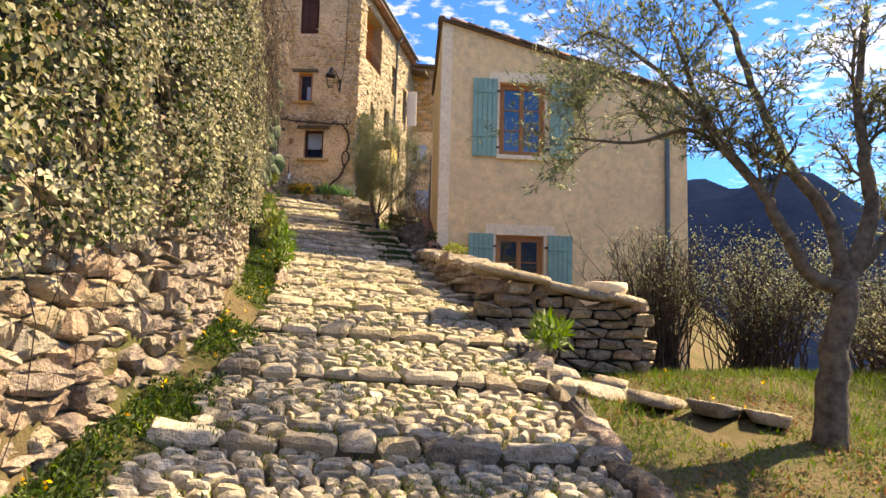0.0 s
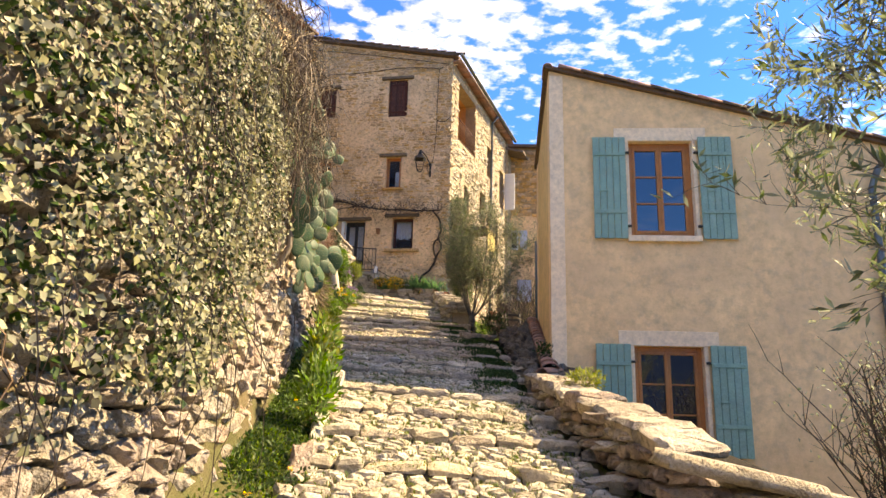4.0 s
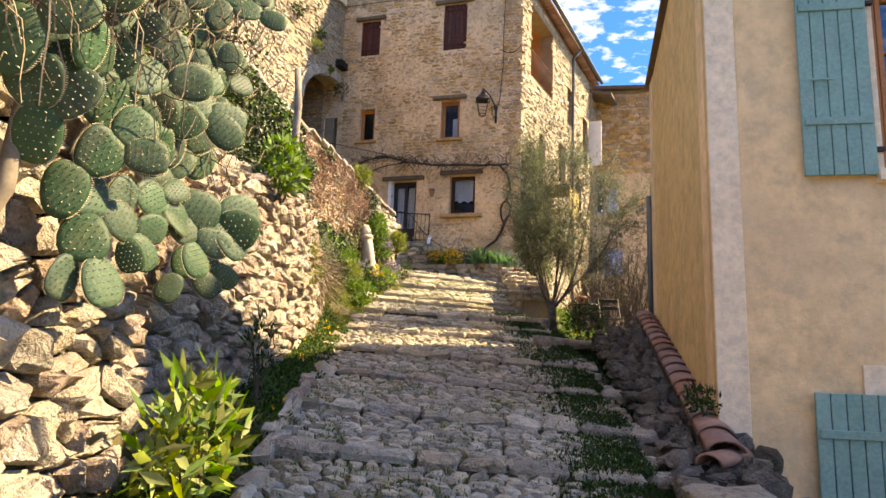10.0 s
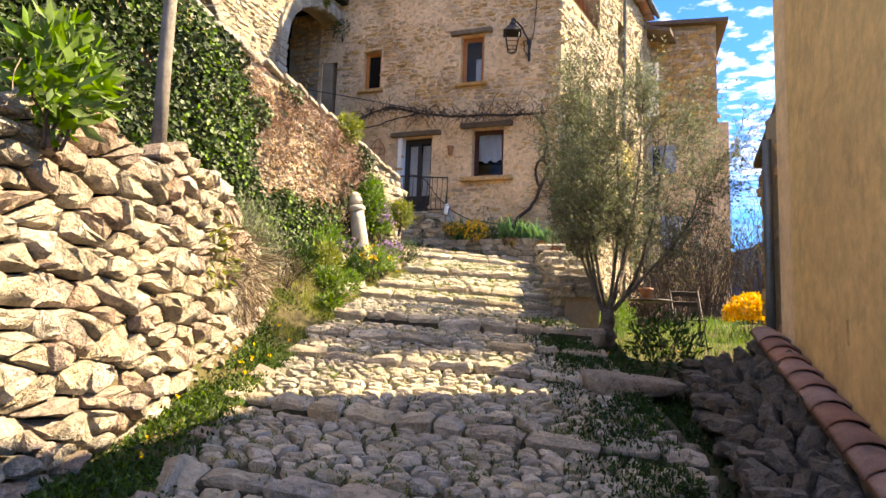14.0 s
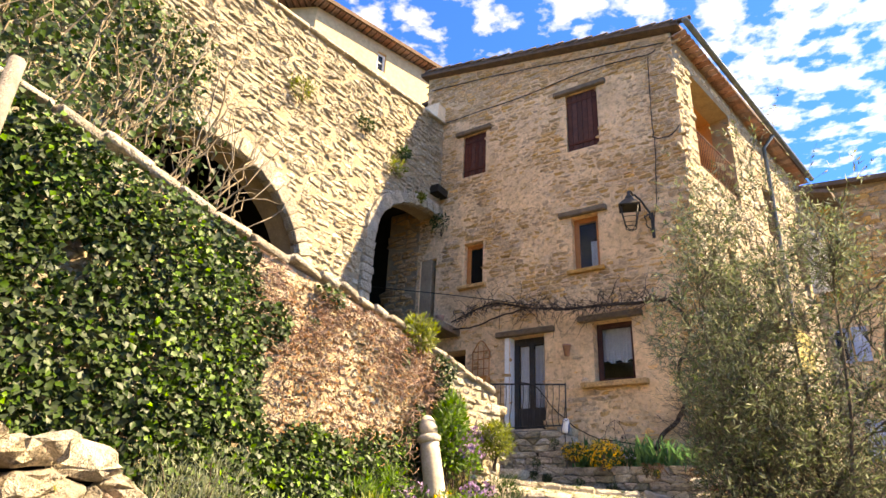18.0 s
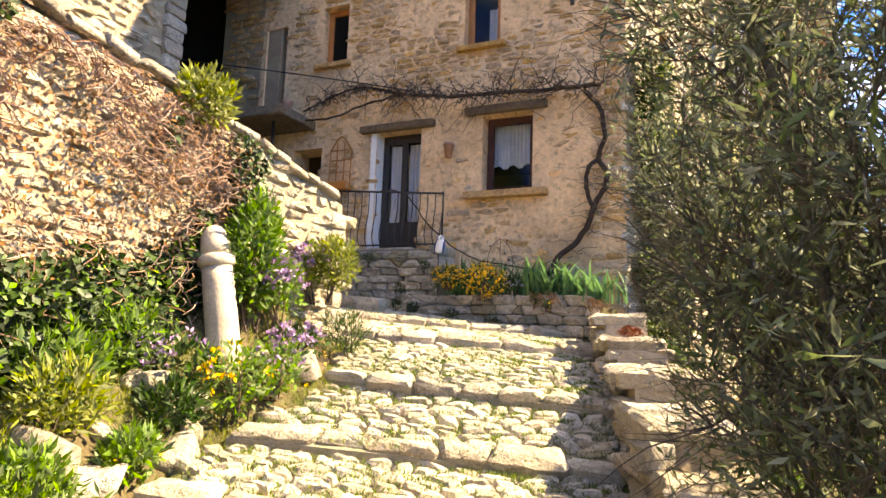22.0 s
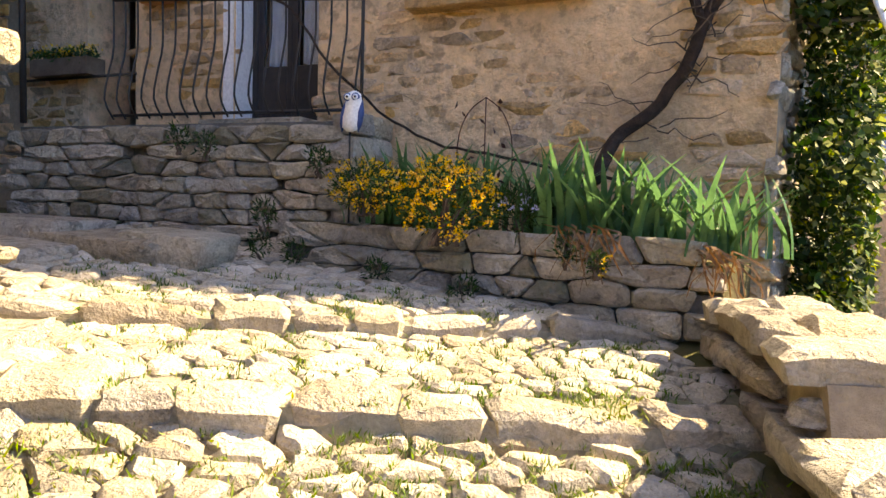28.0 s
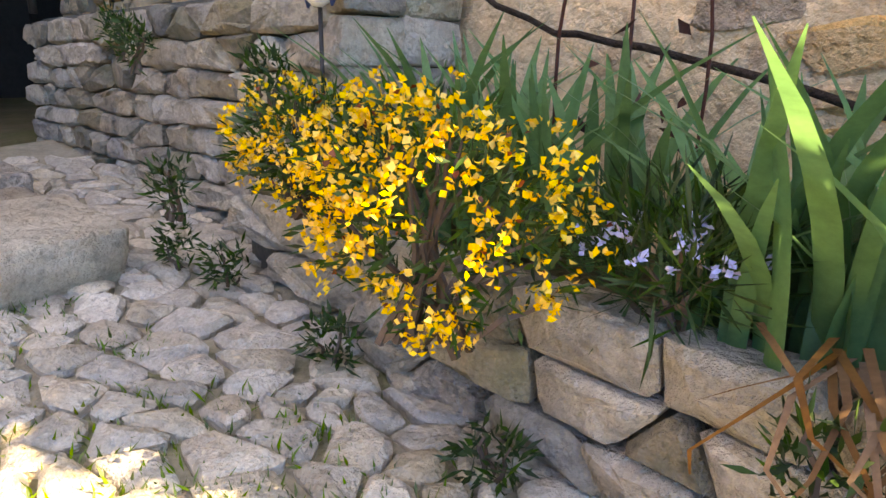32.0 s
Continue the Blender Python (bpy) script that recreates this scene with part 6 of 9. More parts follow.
def bush(name, centre, radii, n, leaf, mat, label, seed, category="bush", stems=10, up=(0, 0, 0.6), flowers=None, shell=0.5, base_z=None, mat2=None, group=""):
    """Leaves on an uneven rounded volume over a few stems."""
    rng, r2 = np.random.default_rng(seed), random.Random(seed)
    b = thing(name, (centre[0], centre[1], base_z if base_z is not None else centre[2] - radii[2]), label, category, group=group)
    d = rng.normal(size=(n, 3)); d /= np.linalg.norm(d, axis=1, keepdims=True)
    lump = np.array([1 + 0.35 * noise.noise(Vector(v * 2.2) + Vector((seed, 0, 0))) for v in d])
    r = rng.uniform(shell, 1.0, (n, 1)) * lump[:, None]
    P = np.array(centre) + d * r * np.array(radii)
    low = base_z if base_z is not None else centre[2] - radii[2]
    P = P[P[:, 2] > low - 0.02]
    s = Soup()
    for _ in range(stems):
        tip = P[r2.randrange(len(P))]
        base = Vector((centre[0] + r2.uniform(-0.3, 0.3) * radii[0], centre[1] + r2.uniform(-0.3, 0.3) * radii[1], low - 0.03))
        p, rad = limb([base, base.lerp(Vector(tip), 0.5) + Vector((0, 0, 0.1 * radii[2])), Vector(tip)], 0.010, 0.003, 3, 0.01, r2)
        s.tube(p, rad, 4)
    s.make("stem_tangle", M_TWIG, b, kind="stuff")
    if mat2:
        half = rng.random(len(P)) < 0.5
        leaves_mesh("foliage", mat2, P[~half], leaf[0], leaf[1], rng, up=up, spread=0.9, parent=b)
        P2 = P[half]
    else:
        P2 = P
    leaves_mesh("foliage", mat, P2, leaf[0], leaf[1], rng, up=np.array(up) + 0.7 * (P2 - np.array(centre)) / np.array(radii), spread=0.6, parent=b)
    if flowers:
        fm, fn, fs, flabel = flowers
        o = rng.normal(size=(fn, 3)); o /= np.linalg.norm(o, axis=1, keepdims=True)
        o[:, 2] = np.abs(o[:, 2]) * 0.9
        o[:, 1] -= 0.5
        F = np.array(centre) + o / np.linalg.norm(o, axis=1, keepdims=True) * np.array(radii) * rng.uniform(0.85, 1.08, (fn, 1))
        F = np.repeat(F, 6, 0) + rng.normal(size=(fn * 6, 3)) * fs * 0.25
        leaves_mesh("blossom", fm, F, fs, fs * 0.8, rng, up=(0, -0.4, 0.5), spread=1.0, parent=b, label=flabel)
    return b


def grass(name, pts, h, mat, seed, label, lean=0.35, width=0.007, kind="stuff"):
    rng = np.random.default_rng(seed)
    ob = leaves_mesh(name, mat, np.array(pts), h, width, rng, up=(0, 0, 2.2), spread=lean * 2, droop=0.25, kind="stuff")
    return tagged(ob, label, "grass", kind="stuff")


# -- ivy curtain over the lower wall
rng = np.random.default_rng(51)
def ivy_low(y):
    return interp(y, [-4, 0, 2, 3.3, 4.5, 6.5, 7.2, 7.7, 8.3, 9.0], [-0.6, 0.15, 0.25, 0.42, 0.72, 0.98, 1.35, 1.85, 2.5, 3.3])
def ivy_top(y):
    return interp(y, [-4, 0, 3, 6, 8.5, 9.3], [2.6, 3.2, 3.4, 3.9, 4.2, 4.0])
ivy = thing("ivy", (-0.7, 4.0, 2.3), "thick curtain of pale and dark ivy hanging over the dry-stone wall", "ivy")
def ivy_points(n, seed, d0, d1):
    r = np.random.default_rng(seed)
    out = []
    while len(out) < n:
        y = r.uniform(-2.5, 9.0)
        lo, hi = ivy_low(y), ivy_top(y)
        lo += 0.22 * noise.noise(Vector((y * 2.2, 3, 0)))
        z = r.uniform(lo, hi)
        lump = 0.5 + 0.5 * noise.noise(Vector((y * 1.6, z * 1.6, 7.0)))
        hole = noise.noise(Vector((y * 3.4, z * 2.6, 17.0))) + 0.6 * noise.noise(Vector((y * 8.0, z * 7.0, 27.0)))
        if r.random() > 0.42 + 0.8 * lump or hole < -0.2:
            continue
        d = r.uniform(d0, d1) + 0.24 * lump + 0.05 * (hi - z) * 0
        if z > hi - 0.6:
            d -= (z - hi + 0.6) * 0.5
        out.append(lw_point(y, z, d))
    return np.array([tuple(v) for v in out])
# outer leaves coloured as if sunlit, deeper ones darkened as if in shade
leaves_mesh("leaf_mass", M_IVYPALE, ivy_points(33000, 52, 0.02, 0.16), 0.037, 0.031, rng, up=(0.3, -0.1, -0.7), face=(1, -0.3, 0.4), spread=0.8, parent=ivy, label="pale outer ivy leaves, sunlight put into their colour")
leaves_mesh("leaf_mass", M_IVY, ivy_points(32000, 53, -0.1, 0.10), 0.042, 0.036, rng, up=(0.3, 0, -0.7), face=(1, 0, 0.3), spread=0.8, parent=ivy, label="dark green inner ivy leaves, shade put into their colour")
s, r2 = Soup(), random.Random(54)
for _ in range(480):
    y = r2.uniform(-1.0, 9.2) if r2.random() < 0.5 else r2.uniform(5.5, 9.4)
    z = r2.uniform(ivy_low(y) + 0.2, ivy_top(y) + 0.15)
    p = lw_point(y, z, r2.uniform(0.1, 0.36))
    L = r2.uniform(0.3, 1.0)
    q = p + Vector((r2.uniform(-0.1, 0.15), r2.uniform(-0.3, 0.3), -L))
    mid = p.lerp(q, 0.5) + Vector((r2.uniform(0.0, 0.15), r2.uniform(-0.1, 0.1), 0.05))
    pts, rad = limb([p, mid, q], 0.003, 0.0015, 3, 0.02, r2)
    s.tube(pts, rad, 3)
s.make("stem_tangle", M_TWIG, ivy, "dry hanging ivy stems", kind="stuff")
# bare bramble thicket above the prickly pear
thicket = thing("bramble", (-0.7, 8.6, 3.6), "leafless tangle of brown brambles on the wall top", "bramble")
s, s_pale = Soup(), Soup()
for k in range(2300):
    y = r2.gauss(8.9, 1.2)
    z = r2.uniform(3.0, 4.45)
    p = Vector((r2.uniform(-0.9, -0.2), y, z))
    d = Vector((r2.uniform(-0.2, 0.45), r2.uniform(-0.6, 0.6), r2.uniform(-0.9, 0.35))) * r2.uniform(0.25, 0.8)
    pts, rad = limb([p, p + d * 0.5 + Vector((0.05, 0, 0.08)), p + d], 0.0045, 0.002, 3, 0.02, r2)
    (s if k % 2 else s_pale).tube(pts, rad, 3)
# paler half of the tangle: its sunlight is in the colour
s_pale.make("pale_stem_tangle", M_STRAW, thicket, "pale stems with sunlight put into their colour", kind="stuff")
s.make("stem_tangle", M_TWIG, thicket, kind="stuff")

# -- prickly pear
def pad_mesh():
    vs, fs = [], []
    nu, nv = 18, 8
    for j in range(nv + 1):
        v = math.pi * j / nv
        for i in range(nu):
            u = 2 * math.pi * i / nu
            z = 0.5 - 0.5 * math.cos(v)
            w = math.sin(v) ** 0.8 * (0.34 + 0.1 * z) 
            vs.append((w * math.cos(u), 0.075 * math.sin(u) * math.sin(v) ** 0.6, z))
    for j in range(nv):
        for i in range(nu):
            a, b = j * nu + i, j * nu + (i + 1) % nu
            fs.append((a, b, b + nu, a + nu))
    return mesh_of("pad", vs, fs, M_CACTUS, True)
def spine_data():
    vs, fs = [], []
    r = random.Random(8)
    for side in (-1, 1):
        for row in range(7):
            for k in range(6):
                z = 0.14 + row * 0.125
                x = (-0.30 + (k + 0.5 * (row % 2)) * 0.115)
                w = math.sin(math.acos(1 - 2 * z)) ** 0.8 * (0.34 + 0.1 * z)
                if abs(x) > w * 0.85:
                    continue
                y = side * 0.075 * math.sqrt(max(0, 1 - (x / w) ** 2)) * 0.98
                n = len(vs)
                for (dx, dz) in ((-0.013, -0.005), (0.013, -0.005), (0, 0.017)):
                    vs.append((x + dx, y, z + dz))
                vs.append((x + r.uniform(-0.03, 0.03), y + side * 0.05, z + 0.01))
                fs += [(n, n + 1, n + 3), (n + 1, n + 2, n + 3), (n + 2, n, n + 3)]
    for i in range(30):
        u = math.pi * (i + 0.5) / 30
        v = 0.35 + u * 0.8
        for sgn in (-1, 1):
            z = 0.5 - 0.5 * math.cos(v); w = math.sin(v) ** 0.8 * (0.34 + 0.1 * z)
            n = len(vs)
            vs += [(sgn * w, -0.008, z), (sgn * w, 0.008, z), (sgn * w, 0, z + 0.014), (sgn * (w + 0.05), 0, z + 0.02)]
            fs += [(n, n + 1, n + 3), (n + 1, n + 2, n + 3), (n + 2, n, n + 3)]
    return [Vector(v) for v in vs], fs
PAD, SPINES, spine_soup = pad_mesh(), spine_data(), Soup()
cactus = thing("prickly_pear", (-0.5, 10.2, 3.2), "large prickly pear cactus hanging over the dry-stone wall", "cactus")
cinv = parent_world(cactus).inverted()
r2 = random.Random(61)
pads = []
def grow_pad(base, d, size, depth):
    d = d.normalized()
    nrm = Vector((0.75 + r2.uniform(-0.5, 0.4), -0.75 + r2.uniform(-0.4, 0.6), r2.uniform(-0.3, 0.4)))
    nrm = (nrm - d * nrm.dot(d)).normalized()
    x = nrm.cross(d)
    m = Matrix((x, nrm, d)).transposed().to_4x4()
    m.translation = base
    ob = new("pad", PAD)
    ob.parent, ob.matrix_parent_inverse = cactus, cinv
    ob.matrix_basis = m @ Matrix.Diagonal((size * r2.uniform(0.85, 1.15), size, size, 1))
    pads.append(ob)
    spine_soup.add([ob.matrix_basis @ v for v in SPINES[0]], SPINES[1])
    if depth:
        for _ in range(r2.choice((1, 2, 2, 3))):
            a = r2.uniform(-0.95, 0.95)
            nd = d * math.cos(a) + x * math.sin(a) + Vector((r2.uniform(-0.25, 0.2), 0, r2.uniform(-0.35, 0.2)))
            edge = base + d * size * (0.5 + 0.42 * math.cos(a)) + x * size * 0.36 * math.sin(a)
            grow_pad(edge, nd, size * r2.uniform(0.82, 1.0), depth - 1)
for by, bz, dy, dz in ((9.5, 2.75, -0.1, 0.9), (9.7, 2.5, -0.2, 0.6), (9.9, 2.35, 0.1, 1.0), (10.1, 2.8, 0.2, 0.8), (10.3, 2.45, 0.3, 0.6), (10.5, 3.0, 0.4, 0.7), (10.6, 2.6, 0.3, 0.5), (10.9, 2.8, 0.3, 0.9), (11.0, 3.2, 0.3, 0.6), (11.2, 2.9, 0.3, 0.8), (11.3, 3.4, 0.3, 0.9), (10.0, 2.6, 0.0, -0.8), (10.6, 2.8, 0.3, -0.7), (11.2, 2.7, 0.2, -0.5), (11.3, 3.9, 0.2, 0.9), (10.8, 3.4, 0.0, 0.9), (9.8, 3.1, 0.0, 0.8), (9.1, 3.0, -0.1, 0.9), (9.2, 3.4, 0.0, 0.8), (9.5, 3.4, 0.1, 0.9), (10.2, 3.5, 0.2, 0.8), (10.7, 3.8, 0.2, 0.8)):
    grow_pad(Vector((interp(by, LW_Y, LW_X) + r2.uniform(-0.02, 0.08), by + 0.15, bz + 0.05)), Vector((r2.uniform(0.05, 0.3), dy, dz)), r2.uniform(0.21, 0.26), 2)
spine_soup.make("spine_mass", M_SPINE, cactus, "pale spines", kind="stuff")
for y, z in ((9.8, 2.1), (10.4, 2.3), (11.1, 2.4)):
    tube("stem", [lw_point(y, z, -0.1), lw_point(y, z + 0.35, 0.1), lw_point(y + 0.05, z + 0.8, 0.12)], [0.03, 0.034, 0.028], M_STRAW, cactus, 8, "woody pale cactus stem")

# -- leafy plants at the foot of the wall and on its top
bush("broad_leaf_plant", (0.02, 8.9, 1.0), (0.17, 0.22, 0.3), 520, (0.10, 0.03), M_GREEN, "lush green plant with long leaves at the wall foot", 71, "plant", 6, (0, 0, 0.9), base_z=0.66)
bush("broad_leaf_plant", (-0.12, 10.9, 1.5), (0.18, 0.45, 0.32), 420, (0.15, 0.045), M_GREEN, "straggling green plant at the wall foot", 72, "plant", 6, (0, 0, 0.7), base_z=1.15, mat2=M_YGREEN)
bush("broad_leaf_plant", (-0.72, 14.0, 3.85), (0.22, 0.26, 0.30), 380, (0.13, 0.05), M_GREEN, "fresh green plant rooted in the wall top", 73, "plant", 6, (0.3, 0, 0.5), base_z=3.5)
bush("spurge", (-0.45, 12.9, 1.95), (0.12, 0.25, 0.35), 200, (0.09, 0.02), M_DARKGREEN, "dusty dark spurge in the wall joints", 74, "plant", 8, (0, 0, 0.8), base_z=1.6)
bush("spurge", (-1.0, 16.3, 3.2), (0.22, 0.32, 0.42), 520, (0.10, 0.02), M_YGREEN, "yellow-green spurge spilling over the wall end", 75, "plant", 8, (0.2, 0, -0.2), base_z=2.75)
bush("dry_grass_tussock", (-0.95, 16.9, 3.15), (0.22, 0.3, 0.38), 900, (0.34, 0.008), M_STRAW, "pale dry grass tussock hanging over the wall", 76, "grass", 4, (0.3, 0, -0.6), base_z=2.75)
bush("rosemary", (-1.25, 17.7, 3.45), (0.42, 0.75, 0.55), 3800, (0.06, 0.011), M_OLIVE, "grey-green rosemary bush on the bank", 77, "bush", 26, (0, 0, 0.8), base_z=2.95)
bush("dry_shrub", (-1.1, 18.5, 3.25), (0.35, 0.5, 0.42), 900, (0.10, 0.006), M_TWIG, "reddish dry shrub on the bank", 78, "bush", 60, (0, 0, 0.9), base_z=2.9)

# -- ivy and dry creeper on the sloping wall
climber = thing("ivy", (-1.5, 19.0, 4.0), "dark ivy and withered creeper over the sloping wall", "ivy")
r3 = np.random.default_rng(81)
def pw_points(n, seed, cond, d0=0.03, d1=0.16):
    r, out = np.random.default_rng(seed), []
    while len(out) < n:
        s, k = r.uniform(0.2, PW.length + 1.2), r.random()
        face, q = (PW, s) if s < PW.length else (PW2, s - PW.length)
        top = (pw_top(q) if face is PW else pw2_top(q)) - 0.10
        lo = land_z(*face.at(q, 0, 0.3).to_2d())
        z = lo + (top - lo) * k
        f = noise.noise(Vector((s * 0.9, z * 0.9, 2.0))) + 0.4 * noise.noise(Vector((s * 2.7, z * 2.7, 5.0)))
        if cond(s, k, f, r.random()):
            bulge = 0.28 * (1 - k) * smooth_step(8.2, 6.0, s) + 0.16 * max(0.0, f)
            out.append(tuple(face.at(q, z, r.uniform(d0, d1) + bulge)))
    return np.array(out)
def dense_ivy(s, k, f, u):
    return (s < 6.1 + 1.2 * f or k < 0.42 + 0.5 * f) and s < 8.9 and f > (-0.7 if s < 6 else -0.32)
leaves_mesh("leaf_mass", M_IVY, pw_points(30000, 82, dense_ivy), 0.07, 0.06, r3, up=(0.5, -0.2, -0.6), face=(1, -0.5, 0.5), spread=0.7, parent=climber, label="dark glossy ivy leaves")
leaves_mesh("leaf_mass", M_GREEN, pw_points(2600, 85, lambda s, k, f, u: (dense_ivy(s, k, f, u) and f > 0.05), 0.08, 0.2), 0.055, 0.05, r3, up=(0.5, -0.2, -0.5), face=(1, -0.5, 0.5), spread=0.7, parent=climber)
leaves_mesh("leaf_mass", M_IVY, pw_points(3200, 86, lambda s, k, f, u: 6.0 < s < 9.3 and f > 0.12), 0.06, 0.05, r3, up=(0.5, -0.2, -0.6), face=(1, -0.5, 0.5), spread=0.7, parent=climber)
leaves_mesh("leaf_mass", M_DRYLEAF, pw_points(2400, 83, lambda s, k, f, u: 6.0 < s < 9.2 and k > 0.3), 0.045, 0.03, r3, up=(0.3, -0.2, -0.8), face=(1, -0.5, 0.5), spread=0.8, parent=climber, label="withered brown leaves")
sp = Soup()
r2 = random.Random(84)
for _ in range(3400):
    s = r2.uniform(5.2, PW.length + 0.5)
    face, q = (PW, s) if s < PW.length else (PW2, s - PW.length)
    top = (pw_top(q) if face is PW else pw2_top(q)) - 0.12
    z = top - abs(r2.gauss(0, 0.75))
    if noise.noise(Vector((s * 1.3, z * 1.3, 11))) < -0.2:
        continue
    p = face.at(q, z, r2.uniform(0.06, 0.16) + 0.1 * (top - z) / 1.6)
    L = r2.uniform(0.05, 0.24)
    e = p + PW.u * r2.uniform(-0.2, 0.2) + Vector((0.02, 0, r2.uniform(-1, 0.3) * L))
    sp.tube([p, p.lerp(e, 0.5) + PW.n * 0.03, e], [0.005, 0.004, 0.002], 3)
sp.make("stem_tangle", M_CREEPER, climber, "withered hanging stems", kind="stuff")
thick = thing("ivy", (-3.6, 16.2, 6.5), "ivy thicket and bare branches above the sloping wall", "ivy")
P = []
while len(P) < 11000:
    p = np.array([r3.uniform(-6.3, -2.6), r3.uniform(13.0, 19.3), r3.uniform(5.0, 9.6)])
    zt = interp(p[1], [13, 16, 18, 19.3], [9.6, 9.3, 8.6, 7.2]) + 0.5 * noise.noise(Vector(p))
    if p[2] < zt and noise.noise(Vector(p * 1.1)) > -0.25:
        P.append(p)
leaves_mesh("leaf_mass", M_IVY, np.array(P), 0.10, 0.08, r3, up=(0.5, -0.3, -0.4), face=(1, -0.3, 0.4), spread=0.8, parent=thick)
P = []
while len(P) < 12000:
    y = r3.uniform(14.5, 20.5)
    z = r3.uniform(6.3, 12.0)
    lo, hi = interp(y, [14.5, 18, 19, 20.5], [6.3, 6.9, 7.7, 9.4]), interp(y, [14.5, 18, 20.5], [12.0, 11.6, 10.4])
    f = 0.5 * noise.noise(Vector((y * 1.2, z * 1.2, 31)))
    if lo + f < z < hi + f:
        P.append(tuple(AW.at(ay(y), z, r3.uniform(0.08, 0.42) + 0.3 * f)))
leaves_mesh("leaf_mass", M_IVY, np.array(P), 0.09, 0.075, r3, up=(0.5, -0.3, -0.5), face=(1, -0.3, 0.4), spread=0.8, parent=thick)
leaves_mesh("leaf_mass", M_GREEN, np.array(P[::9]) + r3.normal(size=(len(P[::9]), 3)) * 0.05, 0.07, 0.06, r3, up=(0.5, -0.3, -0.5), face=(1, -0.3, 0.4), spread=0.8, parent=thick)
sp = Soup()
for _ in range(160):
    p = Vector((r2.uniform(-4.5, -2.9), r2.uniform(14.5, 20.0), r2.uniform(6.2, 7.6)))
    d = Vector((r2.uniform(-0.3, 0.5), r2.uniform(-0.4, 0.6), r2.uniform(0.5, 1.2))) * r2.uniform(0.7, 1.9)
    pts, rad = limb([p, p + d * 0.5 + Vector((0.1, 0, 0)), p + d], 0.014, 0.003, 4, 0.05, r2)
    sp.tube(pts, rad, 4)
    for _ in range(3):
        i = r2.randrange(3, len(pts))
        e = Vector((r2.uniform(-1, 1), r2.uniform(-1, 1), r2.uniform(-0.2, 1))) * 0.4
        sp.tube([pts[i], pts[i] + e * 0.5 + Vector((0, 0, 0.03)), pts[i] + e], [0.005, 0.004, 0.002], 3)
sp.make("branch_mass", M_STRAW, thick, "pale leafless branches", kind="stuff")
# tufts on the arched wall and on the sloping wall
for i, (s, z, r) in enumerate(((ay(22.4), 11.2, 0.28), (ay(24.2), 11.5, 0.22), (ay(25.3), 11.0, 0.24), (ay(25.5), 11.5, 0.18), (ay(26.2), 10.7, 0.13), (ay(27.1), 10.4, 0.3))):
    p = AW.at(s, z, 0.1)
    bush("wall_plant", tuple(p), (r, r, r * 0.8), 260, (0.09, 0.03), M_YGREEN if i % 2 == 0 else M_DARKGREEN, "tuft of green growing from the arched wall", 90 + i, "plant", 4, (0.4, -0.2, 0), base_z=z - r)
bush("spurge", (-1.17, 21.6, 6.0), (0.24, 0.3, 0.24), 900, (0.09, 0.03), M_YGREEN, "rounded yellow-green bush on the sloping wall", 97, "bush", 8, (0.2, -0.2, 0.4), base_z=5.72)
# flower bank round the stone post
bush("euphorbia", (-0.78, 21.95, 4.75), (0.24, 0.28, 0.50), 1500, (0.11, 0.034), M_GREEN, "bright green leafy shrub above the rockery", 98, "bush", 10, (0, -0.2, 0.5), base_z=4.1)
bush("euphorbia", (-0.40, 22.95, 4.78), (0.22, 0.24, 0.26), 1300, (0.08, 0.022), M_YGREEN, "rounded yellow-green shrub at the end of the wall", 99, "bush", 8, (0, -0.2, 0.5), base_z=4.4)
bush("honesty", (-0.62, 22.15, 4.48), (0.2, 0.28, 0.26), 420, (0.08, 0.035), M_GREEN, "leafy plant covered in mauve flowers", 100, "flower", 8, (0, -0.2, 0.5), flowers=(M_PURPLE, 110, 0.042, "mauve flowers"), base_z=4.1)
bush("honesty", (-0.66, 22.95, 4.75), (0.2, 0.24, 0.22), 300, (0.07, 0.03), M_GREEN, "upright plant with mauve flowers by the wall end", 107, "flower", 6, (0, -0.2, 0.5), flowers=(M_PURPLE, 60, 0.04, "mauve flowers"), base_z=4.4)
bush("honesty", (-0.45, 22.2, 4.0), (0.24, 0.3, 0.16), 300, (0.07, 0.03), M_DARKGREEN, "low plant with mauve flowers in the rockery", 101, "flower", 6, (0, -0.2, 0.5), flowers=(M_PURPLE, 45, 0.04, "mauve flowers"), base_z=3.8)
bush("honesty", (-0.98, 21.2, 3.78), (0.32, 0.3, 0.26), 420, (0.08, 0.035), M_DARKGREEN, "green plant with a few purple flowers", 102, "flower", 6, (0, -0.2, 0.5), flowers=(M_PURPLE, 25, 0.04, "purple flowers"), base_z=3.5)
bush("wallflower", (-0.58, 21.35, 3.72), (0.28, 0.25, 0.26), 420, (0.08, 0.03), M_GREEN, "green plant dotted with yellow flowers", 103, "flower", 6, (0, -0.2, 0.5), flowers=(M_YELLOW, 18, 0.04, "yellow flowers"), base_z=3.42)
bush("honesty", (-0.42, 21.75, 3.8), (0.22, 0.26, 0.2), 380, (0.08, 0.03), M_GREEN, "green plant with violet flowers beside the steps", 108, "flower", 6, (0, -0.2, 0.5), flowers=(M_PURPLE, 30, 0.035, "violet flowers"), base_z=3.58)
bush("broad_leaf_plant", (-1.3, 20.4, 3.75), (0.32, 0.35, 0.38), 700, (0.12, 0.035), M_GREEN, "bright green seedling bush below the ivy", 104, "plant", 8, (0, 0, 0.7), base_z=3.35)
